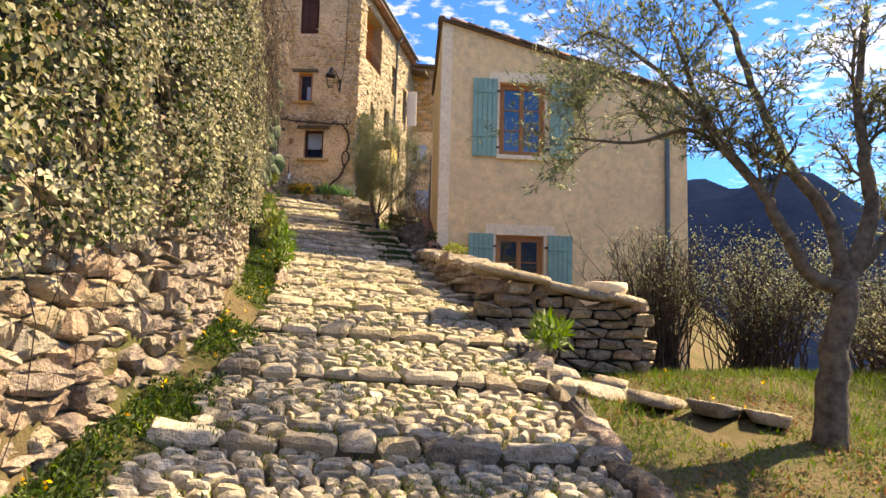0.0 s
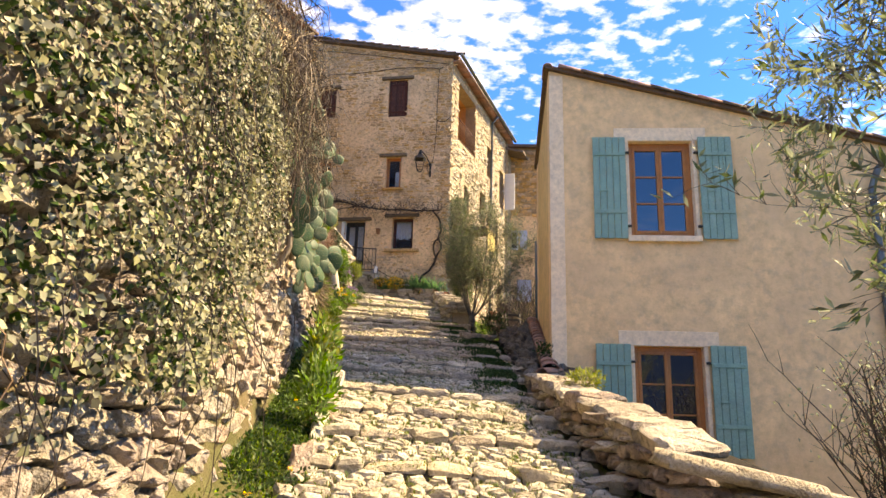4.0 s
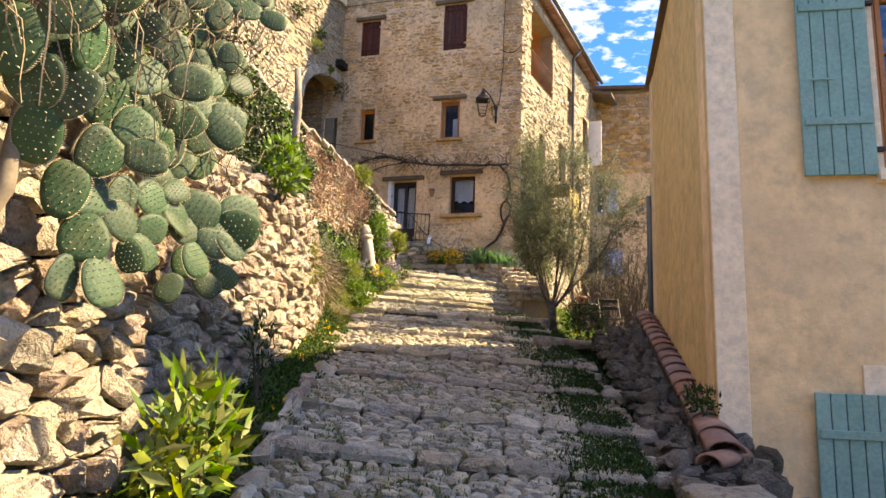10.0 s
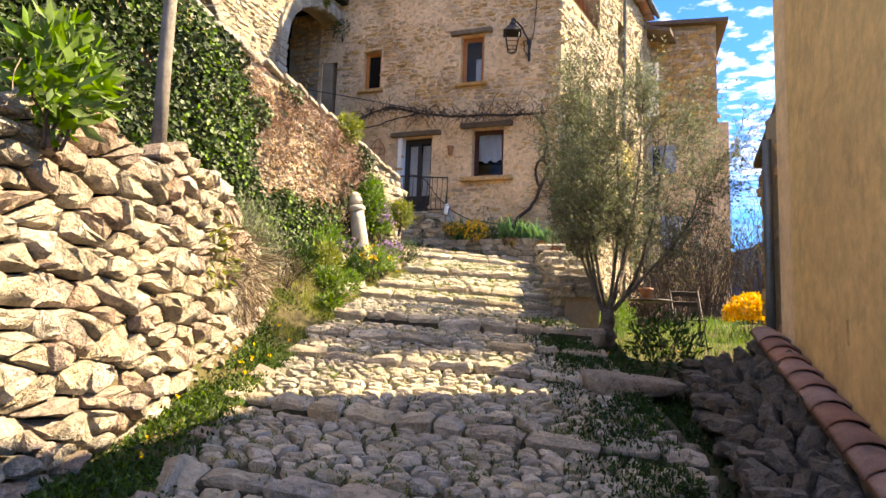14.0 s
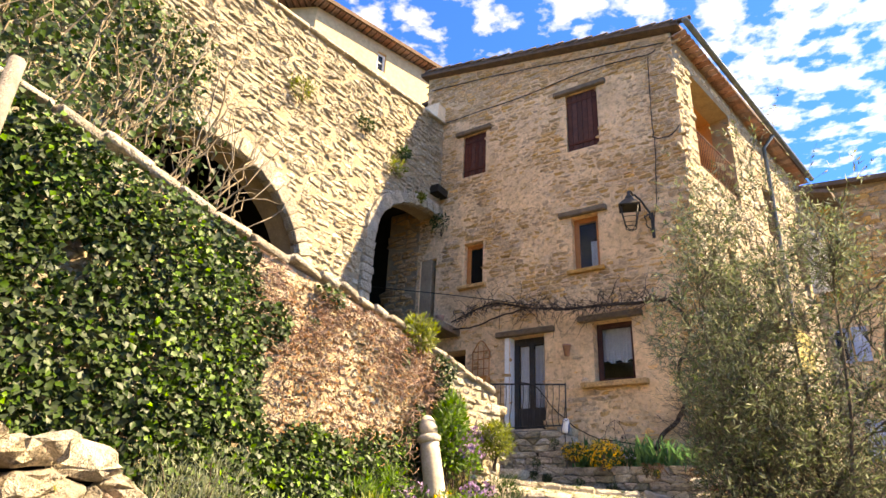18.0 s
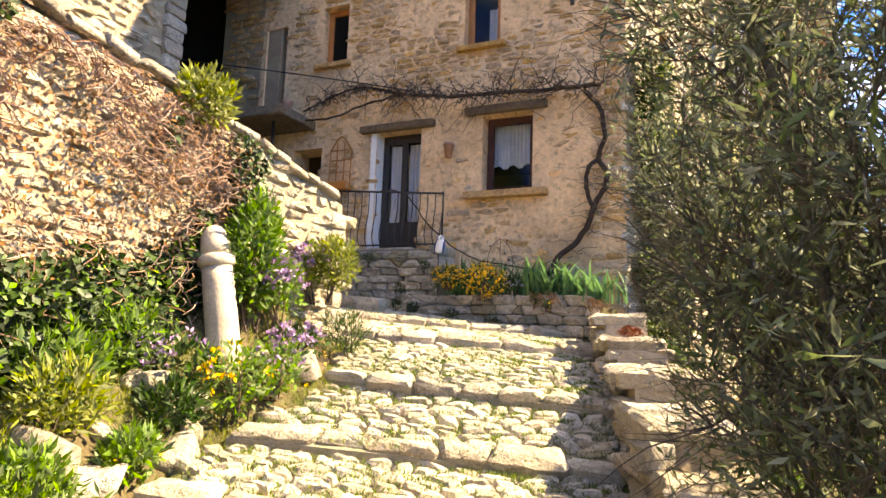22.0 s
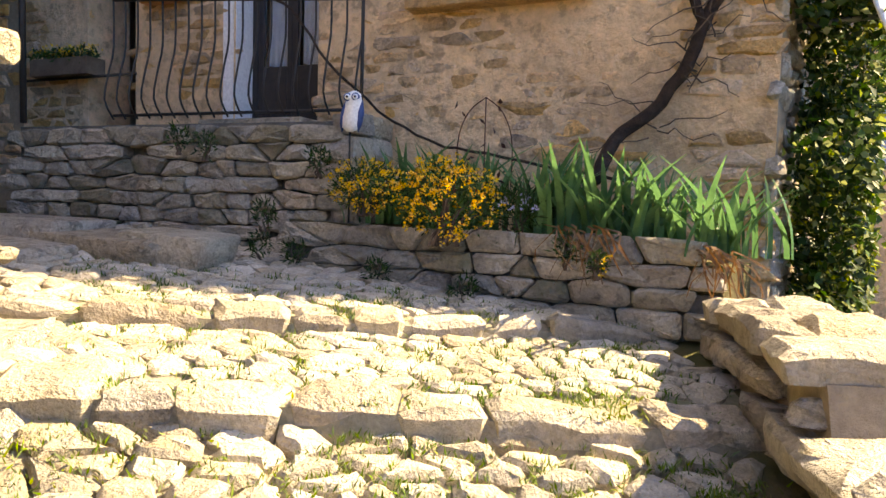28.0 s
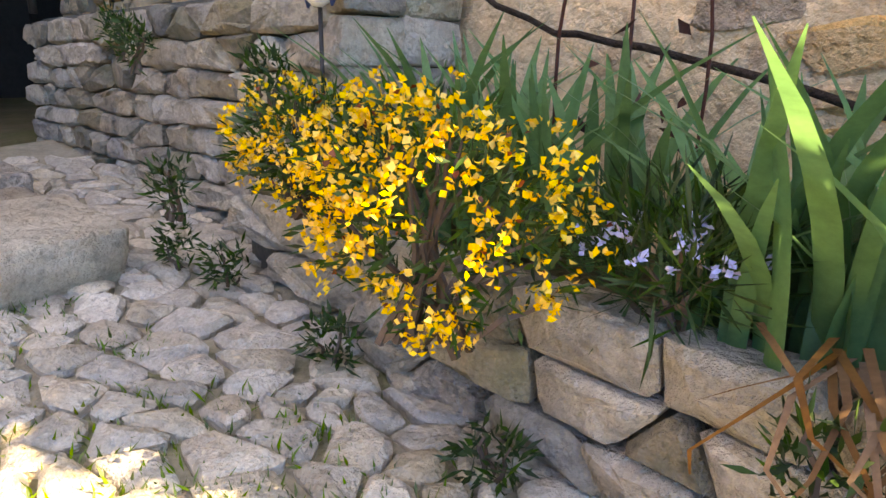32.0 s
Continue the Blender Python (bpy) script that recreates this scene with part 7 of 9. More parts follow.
bush("fennel", (-0.25, 22.95, 4.08), (0.22, 0.24, 0.22), 900, (0.10, 0.008), M_DARKGREEN, "feathery green fennel beside the steps", 105, "plant", 8, (0, 0, 0.8), base_z=3.85)
bush("broad_leaf_plant", (-0.7, 19.6, 3.2), (0.3, 0.3, 0.18), 500, (0.08, 0.025), M_GRASS, "low green weeds on the bank", 106, "plant", 6, (0, 0, 0.6), base_z=3.05)

for i, (x, y, r, m, kind_of, lab) in enumerate((
        (-1.15, 19.2, 0.28, M_DARKGREEN, "spurge", "dusty green spurge on the bank"), (-0.85, 19.7, 0.2, M_GREEN, "broad_leaf_plant", "bright green weed on the bank"),
        (-1.05, 20.2, 0.26, M_YGREEN, "spurge", "yellow-green spurge below the ivy"), (-0.72, 20.4, 0.17, M_GREEN, "broad_leaf_plant", "low green weed beside the path"),
        (-0.8, 20.9, 0.2, M_DARKGREEN, "broad_leaf_plant", "dark green weed beside the path"), (-1.25, 20.9, 0.3, M_GREEN, "euphorbia", "leafy green shrub under the creeper"),
        (-0.62, 18.9, 0.16, M_GRASS, "broad_leaf_plant", "low green weed at the edge of the path"))):
    z = land_z(x, y)
    bush(kind_of, (x, y, z + r * 0.7), (r, r * 1.1, r * 0.85), int(2600 * r), (0.09, 0.028), m, lab, 180 + i, "plant", 8, (0, -0.1, 0.6), base_z=z)
bush("sedum", (2.45, 22.95, 4.19), (0.11, 0.24, 0.05), 420, (0.03, 0.014), M_WILTED, "cushion of red stonecrop on the wall coping", 190, "plant", 4, (0, 0, 0.6), base_z=4.13)
# -- shrubs on the right
def twiggy(name, centre, spread, height, n, label, seed, leaf_mat=None, leaf_n=0, mat=M_TWIG, leaf=(0.05, 0.02)):
    r, nr = random.Random(seed), np.random.default_rng(seed)
    b = thing(name, centre, label, "bush")
    sp, tips = Soup(), []
    for _ in range(n):
        base = Vector(centre) + Vector((r.gauss(0, spread * 0.25), r.gauss(0, spread * 0.25), -0.05))
        tip = Vector(centre) + Vector((r.gauss(0, spread * 0.6), r.gauss(0, spread * 0.6), height * r.uniform(0.5, 1.05)))
        pts, rad = limb([base, base.lerp(tip, 0.5) + Vector((r.uniform(-0.1, 0.1), r.uniform(-0.1, 0.1), height * 0.08)), tip], 0.013, 0.003, 4, 0.02, r)
        sp.tube(pts, rad, 4)
        for _ in range(5):
            i = r.randrange(4, len(pts))
            e = Vector((r.uniform(-1, 1), r.uniform(-1, 1), r.uniform(0, 1.4))) * 0.28 * height / 2
            sp.tube([pts[i], pts[i] + e * 0.5 + Vector((0, 0, 0.02)), pts[i] + e], [0.005, 0.004, 0.002], 3)
            tips += [pts[i] + e, pts[i] + e * 0.6]
    sp.make("branch_mass", mat, b, kind="stuff")
    if leaf_n:
        T = np.array([tuple(t) for t in tips])
        leaves_mesh("foliage", leaf_mat, T[nr.integers(0, len(T), leaf_n)] + nr.normal(size=(leaf_n, 3)) * 0.06, leaf[0], leaf[1], nr, up=(0, 0, 0.3), parent=b)
    return b
twiggy("shrub", (5.6, 8.8, -0.75), 0.75, 2.1, 190, "leafless brown shrub with many upright stems by the house", 111, M_OLIVE, 2600)
twiggy("shrub", (6.9, 8.2, -0.8), 1.1, 2.0, 170, "brown shrub in bud below the house", 112, M_OLIVE, 5000)
twiggy("shrub", (8.3, 7.2, -0.9), 1.3, 1.9, 160, "tangled brown and olive shrub on the slope", 113, M_OLIVE, 6000)
twiggy("shrub", (7.2, 5.6, -0.8), 1.2, 1.4, 120, "tangled brown and olive shrub on the slope", 114, M_IVYPALE, 5000)
twiggy("shrub", (9.5, 4.8, -1.3), 1.5, 1.6, 80, "tangled brown and olive shrub on the slope", 115, M_IVYPALE, 2500)
twiggy("shrub", (4.9, 25.2, 2.6), 1.0, 2.4, 120, "leafless pinkish shrub beyond the wall", 116, M_YGREEN, 500, M_TWIG)
twiggy("shrub", (6.4, 27.4, 2.6), 1.3, 3.0, 140, "leafless pinkish shrub below the far house", 117, M_YGREEN, 900, M_TWIG)
twiggy("shrub", (8.3, 28.5, 2.4), 1.6, 3.6, 140, "tall leafless willow thicket", 118, M_YGREEN, 1200, M_TWIG)
twiggy("shrub", (4.1, 23.8, 2.75), 0.5, 0.9, 90, "small dark red leafless shrub", 119, M_TWIG, 900)
bush("broom", (5.75, 22.6, 3.0), (0.45, 0.45, 0.45), 800, (0.09, 0.012), M_GREEN, "green broom bush in bright yellow flower", 120, "bush", 20, (0, 0, 0.8), flowers=(M_YELLOW, 380, 0.06, "yellow broom flowers"), base_z=2.5)
bush("spurge", (3.3, 22.6, 3.0), (0.5, 0.7, 0.3), 1500, (0.12, 0.02), M_GREEN, "bright green weeds beyond the wall", 121, "plant", 6, (0, 0, 0.8), base_z=2.7)
bush("broad_leaf_plant", (2.95, 17.2, 2.6), (0.35, 0.3, 0.3), 600, (0.09, 0.025), M_DARKGREEN, "dark weeds at the end of the low wall", 122, "plant", 6, (0, 0, 0.6), base_z=2.35)
bush("sedum", (2.72, 10.0, 1.2), (0.2, 0.3, 0.11), 700, (0.05, 0.016), M_YGREEN, "yellow-green stonecrop on the wall coping", 123, "plant", 4, (0, 0, 0.6), base_z=1.08)
bush("broad_leaf_plant", (2.42, 5.55, 0.0), (0.17, 0.2, 0.16), 260, (0.13, 0.025), M_GREEN, "green tuft at the corner of the low wall", 124, "plant", 4, (0, 0, 0.9), base_z=-0.2)
bush("broad_leaf_plant", (2.98, 12.7, 1.72), (0.16, 0.2, 0.12), 260, (0.06, 0.02), M_DARKGREEN, "small weeds on the low wall", 125, "plant", 4, (0, 0, 0.6), base_z=1.58)

# -- grass
rg = np.random.default_rng(131)
P = []
while len(P) < 42000:
    y = rg.uniform(-1, 18.5)
    xl, lw = interp(y, XL_Y, XL), interp(y, LW_Y, LW_X)
    x = rg.uniform(lw - 0.02, xl + 0.05)
    if noise.noise(Vector((x * 2, y * 1.3, 5))) + rg.uniform(-0.4, 0.4) > (-0.35 if 7.5 < y < 17 else 0.1) and rg.random() < 0.4 + 0.6 * smooth_step(xl + 0.05, lw, x):
        P.append((x, y, land_z(x, y) - 0.01))
weeds = leaves_mesh("weed_mat", M_GRASS, np.array(P[1::4]) + rg.uniform(0, 1, (len(P[1::4]), 3)) * np.array((0.03, 0.03, 0.07)), 0.04, 0.018, rg, up=(0.1, -0.1, 0.5), spread=0.9)
tagged(weeds, "fresh green weeds along the foot of the wall", "weeds", kind="stuff")
weeds = leaves_mesh("weed_mat", M_DARKGREEN, np.array(P[::2]) + rg.uniform(0, 1, (len(P[::2]), 3)) * np.array((0.03, 0.03, 0.075)), 0.045, 0.022, rg, up=(0.1, -0.1, 0.5), spread=0.9)
tagged(weeds, "low dark leafy weeds along the foot of the wall", "weeds", kind="stuff")
grass("grass_strip", P[::3], 0.09, M_GRASS, 132, "grass and weeds at the foot of the dry-stone wall")
P = []
while len(P) < 27000:
    y = rg.uniform(11.0, 19.0)
    xr = interp(y, XR_Y, XR)
    x = xr - 0.75 * rg.random() ** 1.7 + 0.45 * rg.random()
    if noise.noise(Vector((x * 1.5, y * 1.2, 6))) + rg.uniform(-0.4, 0.4) > 0.0:
        P.append((x, y, max(path_z(x, y) - 0.02 if x < xr else land_z(x, y), land_z(x, y))))
weeds = leaves_mesh("weed_mat", M_DARKGREEN, np.array(P[::2]) + rg.uniform(0, 1, (len(P[::2]), 3)) * np.array((0.03, 0.03, 0.05)), 0.04, 0.02, rg, up=(-0.1, -0.1, 0.5), spread=0.9)
tagged(weeds, "low dark leafy weeds along the shaded edge of the path", "weeds", kind="stuff")
grass("grass_strip", P[::2], 0.075, M_DARKGREEN, 133, "dark grass along the shaded edge of the path")
P = []
while len(P) < 17000:
    x, y = rg.uniform(2.3, 8.0), rg.uniform(1.0, 8.5)
    g = noise.noise(Vector((x * 0.8, y * 0.8, 8)))
    if x > interp(y, XR_Y, XR) + 0.25 and (g + rg.uniform(-0.3, 0.3) > 0.12 or x > 4.4 and rg.random() < 0.6):
        P.append((x, y, land_z(x, y) - 0.01))
grass("meadow_grass", P, 0.13, M_GRASS, 134, "fresh meadow grass under the olive tree", 0.5, 0.008)
P = []
while len(P) < 11000:
    x, y = rg.uniform(2.1, 7.0), rg.uniform(1.2, 6.6)
    if x > interp(y, XR_Y, XR) + 0.22 and noise.noise(Vector((x * 1.3, y * 1.3, 21))) > -0.15:
        P.append((x, y, land_z(x, y) - 0.01))
grass("meadow_grass", P, 0.06, M_GRASS, 139, "short yellow-green turf and moss on the bank", 0.7, 0.012)
P = []
for _ in range(800):
    y = rg.uniform(1.5, 25.0)
    x = rg.uniform(interp(y, XL_Y, XL), interp(y, XR_Y, XR))
    r = rg.uniform(0.03, 0.10)
    for _ in range(int(26 * r / 0.06)):
        q = (x + rg.normal() * r, y + rg.normal() * r)
        P.append((q[0], q[1], path_z(*q) - 0.02))
grass("moss_tufts", P, 0.045, M_GRASS, 135, "tufts of grass in the joints of the path", 0.6, 0.008)
P = []
for _ in range(800):
    y = rg.uniform(1.5, 25.0)
    x = rg.uniform(interp(y, XL_Y, XL), interp(y, XR_Y, XR))
    for _ in range(22):
        q = (x + rg.normal() * 0.07, y + rg.normal() * 0.07)
        P.append((q[0], q[1], path_z(*q) - 0.02))
grass("moss_tufts", P, 0.03, M_YGREEN, 136, "yellow moss cushions between the cobbles", 0.9, 0.01)
P = []
for _ in range(420):
    y = rg.uniform(20.3, 25.2)
    x = rg.uniform(interp(y, XL_Y, XL), interp(y, XR_Y, XR))
    r = rg.uniform(0.04, 0.11)
    for _ in range(40):
        q = (x + rg.normal() * r, y + rg.normal() * r * 0.6)
        P.append((q[0], q[1], path_z(*q) - 0.02))
grass("moss_tufts", P, 0.042, M_GRASS, 140, "sunlit tufts of grass between the upper steps", 0.6, 0.007)
P = []
while len(P) < 17000:
    x, y = rg.uniform(-1.8, 0.0), rg.uniform(17.5, 24.3)
    if x < interp(y, XL_Y, XL) + 0.05 and noise.noise(Vector((x * 2, y * 2, 3))) > -0.15:
        P.append((x, y, land_z(x, y) - 0.01))
grass("grass_strip", P, 0.10, M_YGREEN, 137, "dry and green grass on the flower bank")
P = []
while len(P) < 5000:
    x, y = rg.uniform(2.7, 6.5), rg.uniform(19.0, 27.0)
    P.append((x, y, land_z(x, y) - 0.01))
grass("meadow_grass", P, 0.2, M_GREEN, 138, "bright grass in the garden beyond the wall", 0.3, 0.012)
P = []
while len(P) < 4200:
    x, y = rg.uniform(2.1, 5.2), rg.uniform(1.5, 6.3)
    if x > interp(y, XR_Y, XR) + 0.2 and noise.noise(Vector((x * 1.1, y * 1.1, 14))) > -0.2:
        P.append((x, y, land_z(x, y) + 0.012))
ob = leaves_mesh("leaf_litter", M_DRYLEAF, np.array(P), 0.05, 0.022, rg, face=(0, 0, 2), spread=1.0)
tagged(ob, "fallen brown leaves on the bank under the olive tree", "leaf litter", kind="stuff")
fl = []
for _ in range(110):
    y = rg.uniform(2, 23)
    x = interp(y, XL_Y, XL) - rg.uniform(0.05, 0.35) if rg.random() < 0.6 else rg.uniform(2.4, 4.5)
    c = np.array((x, y, land_z(x, y) + rg.uniform(0.06, 0.14)))
    fl.append(np.repeat(c[None], 5, 0) + rg.normal(size=(5, 3)) * 0.006)
ob = leaves_mesh("dandelions", M_YELLOW, np.concatenate(fl), 0.025, 0.02, rg, up=(0, 0, 0.4))
tagged(ob, "small yellow dandelions in the grass", "flower", kind="stuff")

# -- flower bed: wallflowers, irises, pale blue stars
def iris_clump(centre, n, h, seed, label, fan=0.22):
    r = random.Random(seed)
    b = thing("iris", centre, label, "flower", group="irises in the bed")
    for _ in range(n):
        base = Vector(centre) + Vector((r.gauss(0, fan), r.gauss(0, fan * 0.35), 0))
        az = r.uniform(0, 2 * math.pi)
        lean = Vector((math.cos(az), math.sin(az), 0)) * r.uniform(0.05, 0.75)
        hh, w = h * r.uniform(0.5, 1.1), r.uniform(0.026, 0.042)
        side = Vector((math.cos(az + 1.4), math.sin(az + 1.4), 0))
        vs, fs, n_s = [], [], 6
        for i in range(n_s + 1):
            t = i / n_s
            c = base + lean * t * t * hh * 1.3 + Vector((0, 0, hh * (t - 0.12 * t * t)))
            ww = w * (1 - t ** 4.0) * 0.5 + 0.001
            vs += [c - side * ww, c + lean.normalized() * ww * 0.35 * (1 - t), c + side * ww]
        for i in range(n_s):
            a = i * 3
            fs += [(a, a + 1, a + 4, a + 3), (a + 1, a + 2, a + 5, a + 4)]
        ob = new("leaf", mesh_of("leaf", vs, fs, M_IRIS, True))
        child(ob, b)
    return b
for i, (x, y, n, h, f) in enumerate(((0.55, 25.78, 75, 0.56, 0.13), (0.92, 25.66, 80, 0.56, 0.14), (1.46, 25.42, 50, 0.58, 0.10), (1.72, 25.34, 62, 0.58, 0.13), (2.02, 25.24, 62, 0.56, 0.13), (2.32, 25.10, 50, 0.52, 0.1))):
    iris_clump((x, y, max(4.60, bed_top(x) - 0.10)), n, h, 140 + i, "clump of fresh green iris blades", f)
def wallflower(centre, radii, n_fl, seed, label):
    size = min(1.0, radii[0] / 0.2)
    b = bush("wallflower", centre, radii, int(900 * size), (0.055 * size ** 0.7, 0.010), M_DARKGREEN, label, seed, "flower", 16, (0, -0.3, 0.3), base_z=centre[2] - radii[2])
    r = np.random.default_rng(seed)
    o = r.normal(size=(n_fl, 3)); o[:, 1] -= 0.7; o[:, 2] += 0.3
    o /= np.linalg.norm(o, axis=1, keepdims=True)
    C = np.array(centre) + o * np.array(radii) * r.uniform(0.8, 1.12, (n_fl, 1))
    F = np.repeat(C, 8, 0) + r.normal(size=(n_fl * 8, 3)) * 0.009
    leaves_mesh("blossom", M_YELLOW, F, 0.0155, 0.016, r, up=(0, -0.6, 0.3), spread=1.0, parent=b, label="golden yellow flower heads")
    leaves_mesh("blossom", M_WILTED, C[::3] + r.normal(size=(len(C[::3]), 3)) * 0.012, 0.016, 0.014, r, up=(0, -0.6, 0.3), spread=1.0, parent=b, label="fading red-brown petals")
    return b
wallflower((0.38, 25.42, 4.93), (0.24, 0.14, 0.15), 120, 151, "wallflower with orange-yellow blossom at the bed's corner")
wallflower((0.88, 25.20, 4.86), (0.29, 0.17, 0.23), 230, 152, "wallflower in full yellow blossom spilling over the wall")
wallflower((1.70, 24.98, 4.56), (0.055, 0.05, 0.06), 5, 153, "small wallflower rooted in the bed wall")
bush("star_flower", (1.28, 25.36, 4.80), (0.16, 0.12, 0.12), 500, (0.12, 0.008), M_DARKGREEN, "low grassy plant with pale blue star flowers", 154, "flower", 4, (0, -0.2, 0.6), flowers=(M_PALEBLUE, 30, 0.017, "pale blue star flowers"), base_z=4.66)
withered = thing("withered_leaves", (1.8, 25.0, 4.6), "withered brown iris leaves hanging over the bed wall", "leaf litter")
sp, r2 = Soup(), random.Random(155)
for _ in range(54):
    x = r2.choice((1.55, 1.62, 1.7, 2.24, 2.3)) + r2.gauss(0, 0.05)
    y = 25.72 - 0.285 * (x + 0.28) + 0.02
    p = Vector((x, y + 0.06, bed_top(x) - 0.03 + r2.uniform(-0.02, 0.04)))
    L = r2.uniform(0.12, 0.34)
    q = p + Vector((r2.uniform(-0.07, 0.07), -0.16, -0.01))
    e = q + Vector((r2.uniform(-0.16, 0.16), r2.uniform(-0.08, 0.02), -L * r2.uniform(0.5, 1.0)))
    w = Vector((0.007, 0.002, 0))
    k = [p, q, q.lerp(e, 0.5) + Vector((r2.uniform(-0.06, 0.06), -0.03, r2.uniform(-0.03, 0.05))), e]
    vs = []
    for i, c in enumerate(k):
        ww = w * (1 - 0.25 * i)
        vs += [c - ww, c + ww + Vector((0, -0.006, 0.004))]
    sp.add(vs, [(0, 1, 3, 2), (2, 3, 5, 4), (4, 5, 7, 6)])
sp.make("blade_mass", M_DRYLEAF, withered, kind="stuff", smooth=True)
for i, (x, y, z) in enumerate(((-0.3, 25.55, 4.75), (-0.35, 25.6, 4.55), (-1.1, 25.95, 5.25), (-0.85, 25.85, 5.2), (0.0, 25.7, 5.1), (1.0, 25.3, 4.36), (0.45, 25.45, 4.42), (-0.12, 25.6, 4.5), (1.55, 25.15, 4.62))):
    bush("wall_plant", (x, y - 0.04, z), (0.08, 0.06, 0.09), 130, (0.05, 0.012), M_DARKGREEN, "small dark weed in a wall joint", 160 + i, "plant", 3, (0, -0.4, 0.4), base_z=z - 0.09)

# ---- things along the path ----
# stone bowl on the pier
def lathe(name, profile, mat, parent, place, sides=20, label="", squash=(1, 1), tilt=(0, 0, 0)):
    m = pose(*place, *tilt)
    vs, fs = [], []
    for r, z in profile:
        for k in range(sides):
            a = 2 * math.pi * k / sides
            vs.append(m @ Vector((r * math.cos(a) * squash[0], r * math.sin(a) * squash[1], z)))
    for j in range(len(profile) - 1):
        for k in range(sides):
            a, b = j * sides + k, j * sides + (k + 1) % sides
            fs.append((a, b, b + sides, a + sides))
    fs.append(tuple(range(sides - 1, -1, -1)))
    fs.append(tuple(range(len(vs) - sides, len(vs))))
    ob = new(name, mesh_of(name, vs, fs, mat, True))
    if parent:
        child(ob, parent)
    if label:
        ob["label"] = label
    return ob
bowl = thing("stone_planter", (3.40, 6.32, 0.39), "shallow worn stone bowl on the end of the wall", "planter")
lathe("bowl", [(0.13, 0.0), (0.2, 0.03), (0.235, 0.1), (0.23, 0.16), (0.2, 0.165), (0.18, 0.12), (0.05, 0.11)], M_TRIM, bowl, (3.40, 6.32, 0.385), 18, squash=(1, 0.75))
lathe("soil", [(0.19, 0.12), (0.1, 0.145), (0.01, 0.15)], M_SOIL, bowl, (3.40, 6.32, 0.385), 12, squash=(1, 0.75))
bush("sedum", (3.40, 6.32, 0.56), (0.10, 0.08, 0.05), 110, (0.035, 0.015), M_TWIG, "dry stonecrop in the stone bowl", 201, "plant", 3, base_z=0.52)

# kerb on the right of the lower path, and loose slabs on the bank
kerb = thing("kerb", (1.95, 4.0, -0.6), "rough kerb of upright stones beside the path", "kerb", kind="structure")
rng = random.Random(202)
edging, y = [], 0.4
while y < 6.2:
    w = rng.uniform(0.2, 0.5)
    x, j = interp(y + w / 2, XR_Y, XR) + 0.12 + rng.uniform(-0.03, 0.03), [rng.uniform(-0.02, 0.02) for _ in range(4)]
    half = rng.uniform(0.06, 0.1)
    edging.append((x, y + w / 2, [(x - half + j[0], y), (x + half + j[1], y + j[2]), (x + half + j[2], y + w), (x - half + j[3], y + w + j[0])]))
    y += w
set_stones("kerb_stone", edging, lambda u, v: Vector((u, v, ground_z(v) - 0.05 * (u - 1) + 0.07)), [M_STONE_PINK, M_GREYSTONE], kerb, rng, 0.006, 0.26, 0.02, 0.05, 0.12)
lkerb = thing("kerb", (-0.2, 11.0, 1.0), "low kerb of long stones beside the grass strip", "kerb", kind="structure")
edging, y = [], 7.6
while y < 16.4:
    w = rng.uniform(0.22, 0.52)
    if rng.random() > 0.12:
        x, j = interp(y + w / 2, XL_Y, XL) - 0.03 + rng.uniform(-0.03, 0.03), [rng.uniform(-0.02, 0.02) for _ in range(4)]
        half = rng.uniform(0.05, 0.085)
        edging.append((x, y + w / 2, [(x - half + j[0], y), (x + half + j[1], y + j[2]), (x + half + j[2], y + w), (x - half + j[3], y + w + j[0])]))
    y += w
set_stones("kerb_stone", edging, lambda u, v: Vector((u, v, path_z(u, v) + 0.03)), [M_COBBLE, M_STONE_PINK], lkerb, rng, 0.006, 0.16, 0.02, 0.04, 0.12)
for i, (x, y, w, l, rz) in enumerate(((2.75, 5.25, 0.34, 0.6, 20), (3.15, 4.95, 0.36, 0.75, 40), (3.5, 4.65, 0.3, 0.6, 35), (3.75, 4.4, 0.26, 0.42, 60), (2.5, 5.6, 0.3, 0.35, 10), (3.0, 5.5, 0.3, 0.5, 60))):
    ob = new("stone_slab", mesh_of("stone_slab", SLABS[i][0], SLABS[i][1], M_DRYSTONE, True))
    ob.matrix_world = Matrix.Translation((x, y, land_z(x, y) + 0.05)) @ pose(0, 0, 0, 6, 7, rz) @ Matrix.Diagonal((l, w, 0.10, 1))
    tagged(ob, "flat weathered slab half sunk in the bank", "stone", "slabs on the bank")
slab = new("stone_slab", mesh_of("stone_slab", SLABS[6][0], SLABS[6][1], M_DRYSTONE, True))
slab.matrix_world = Matrix.Translation((2.55, 16.75, 2.28)) @ pose(0, 0, 0, 4, 2, 5) @ Matrix.Diagonal((0.75, 0.45, 0.14, 1))
tagged(slab, "flat stone slab in the grass beside the path", "stone")
# rocks of the rockery
rng = random.Random(203)
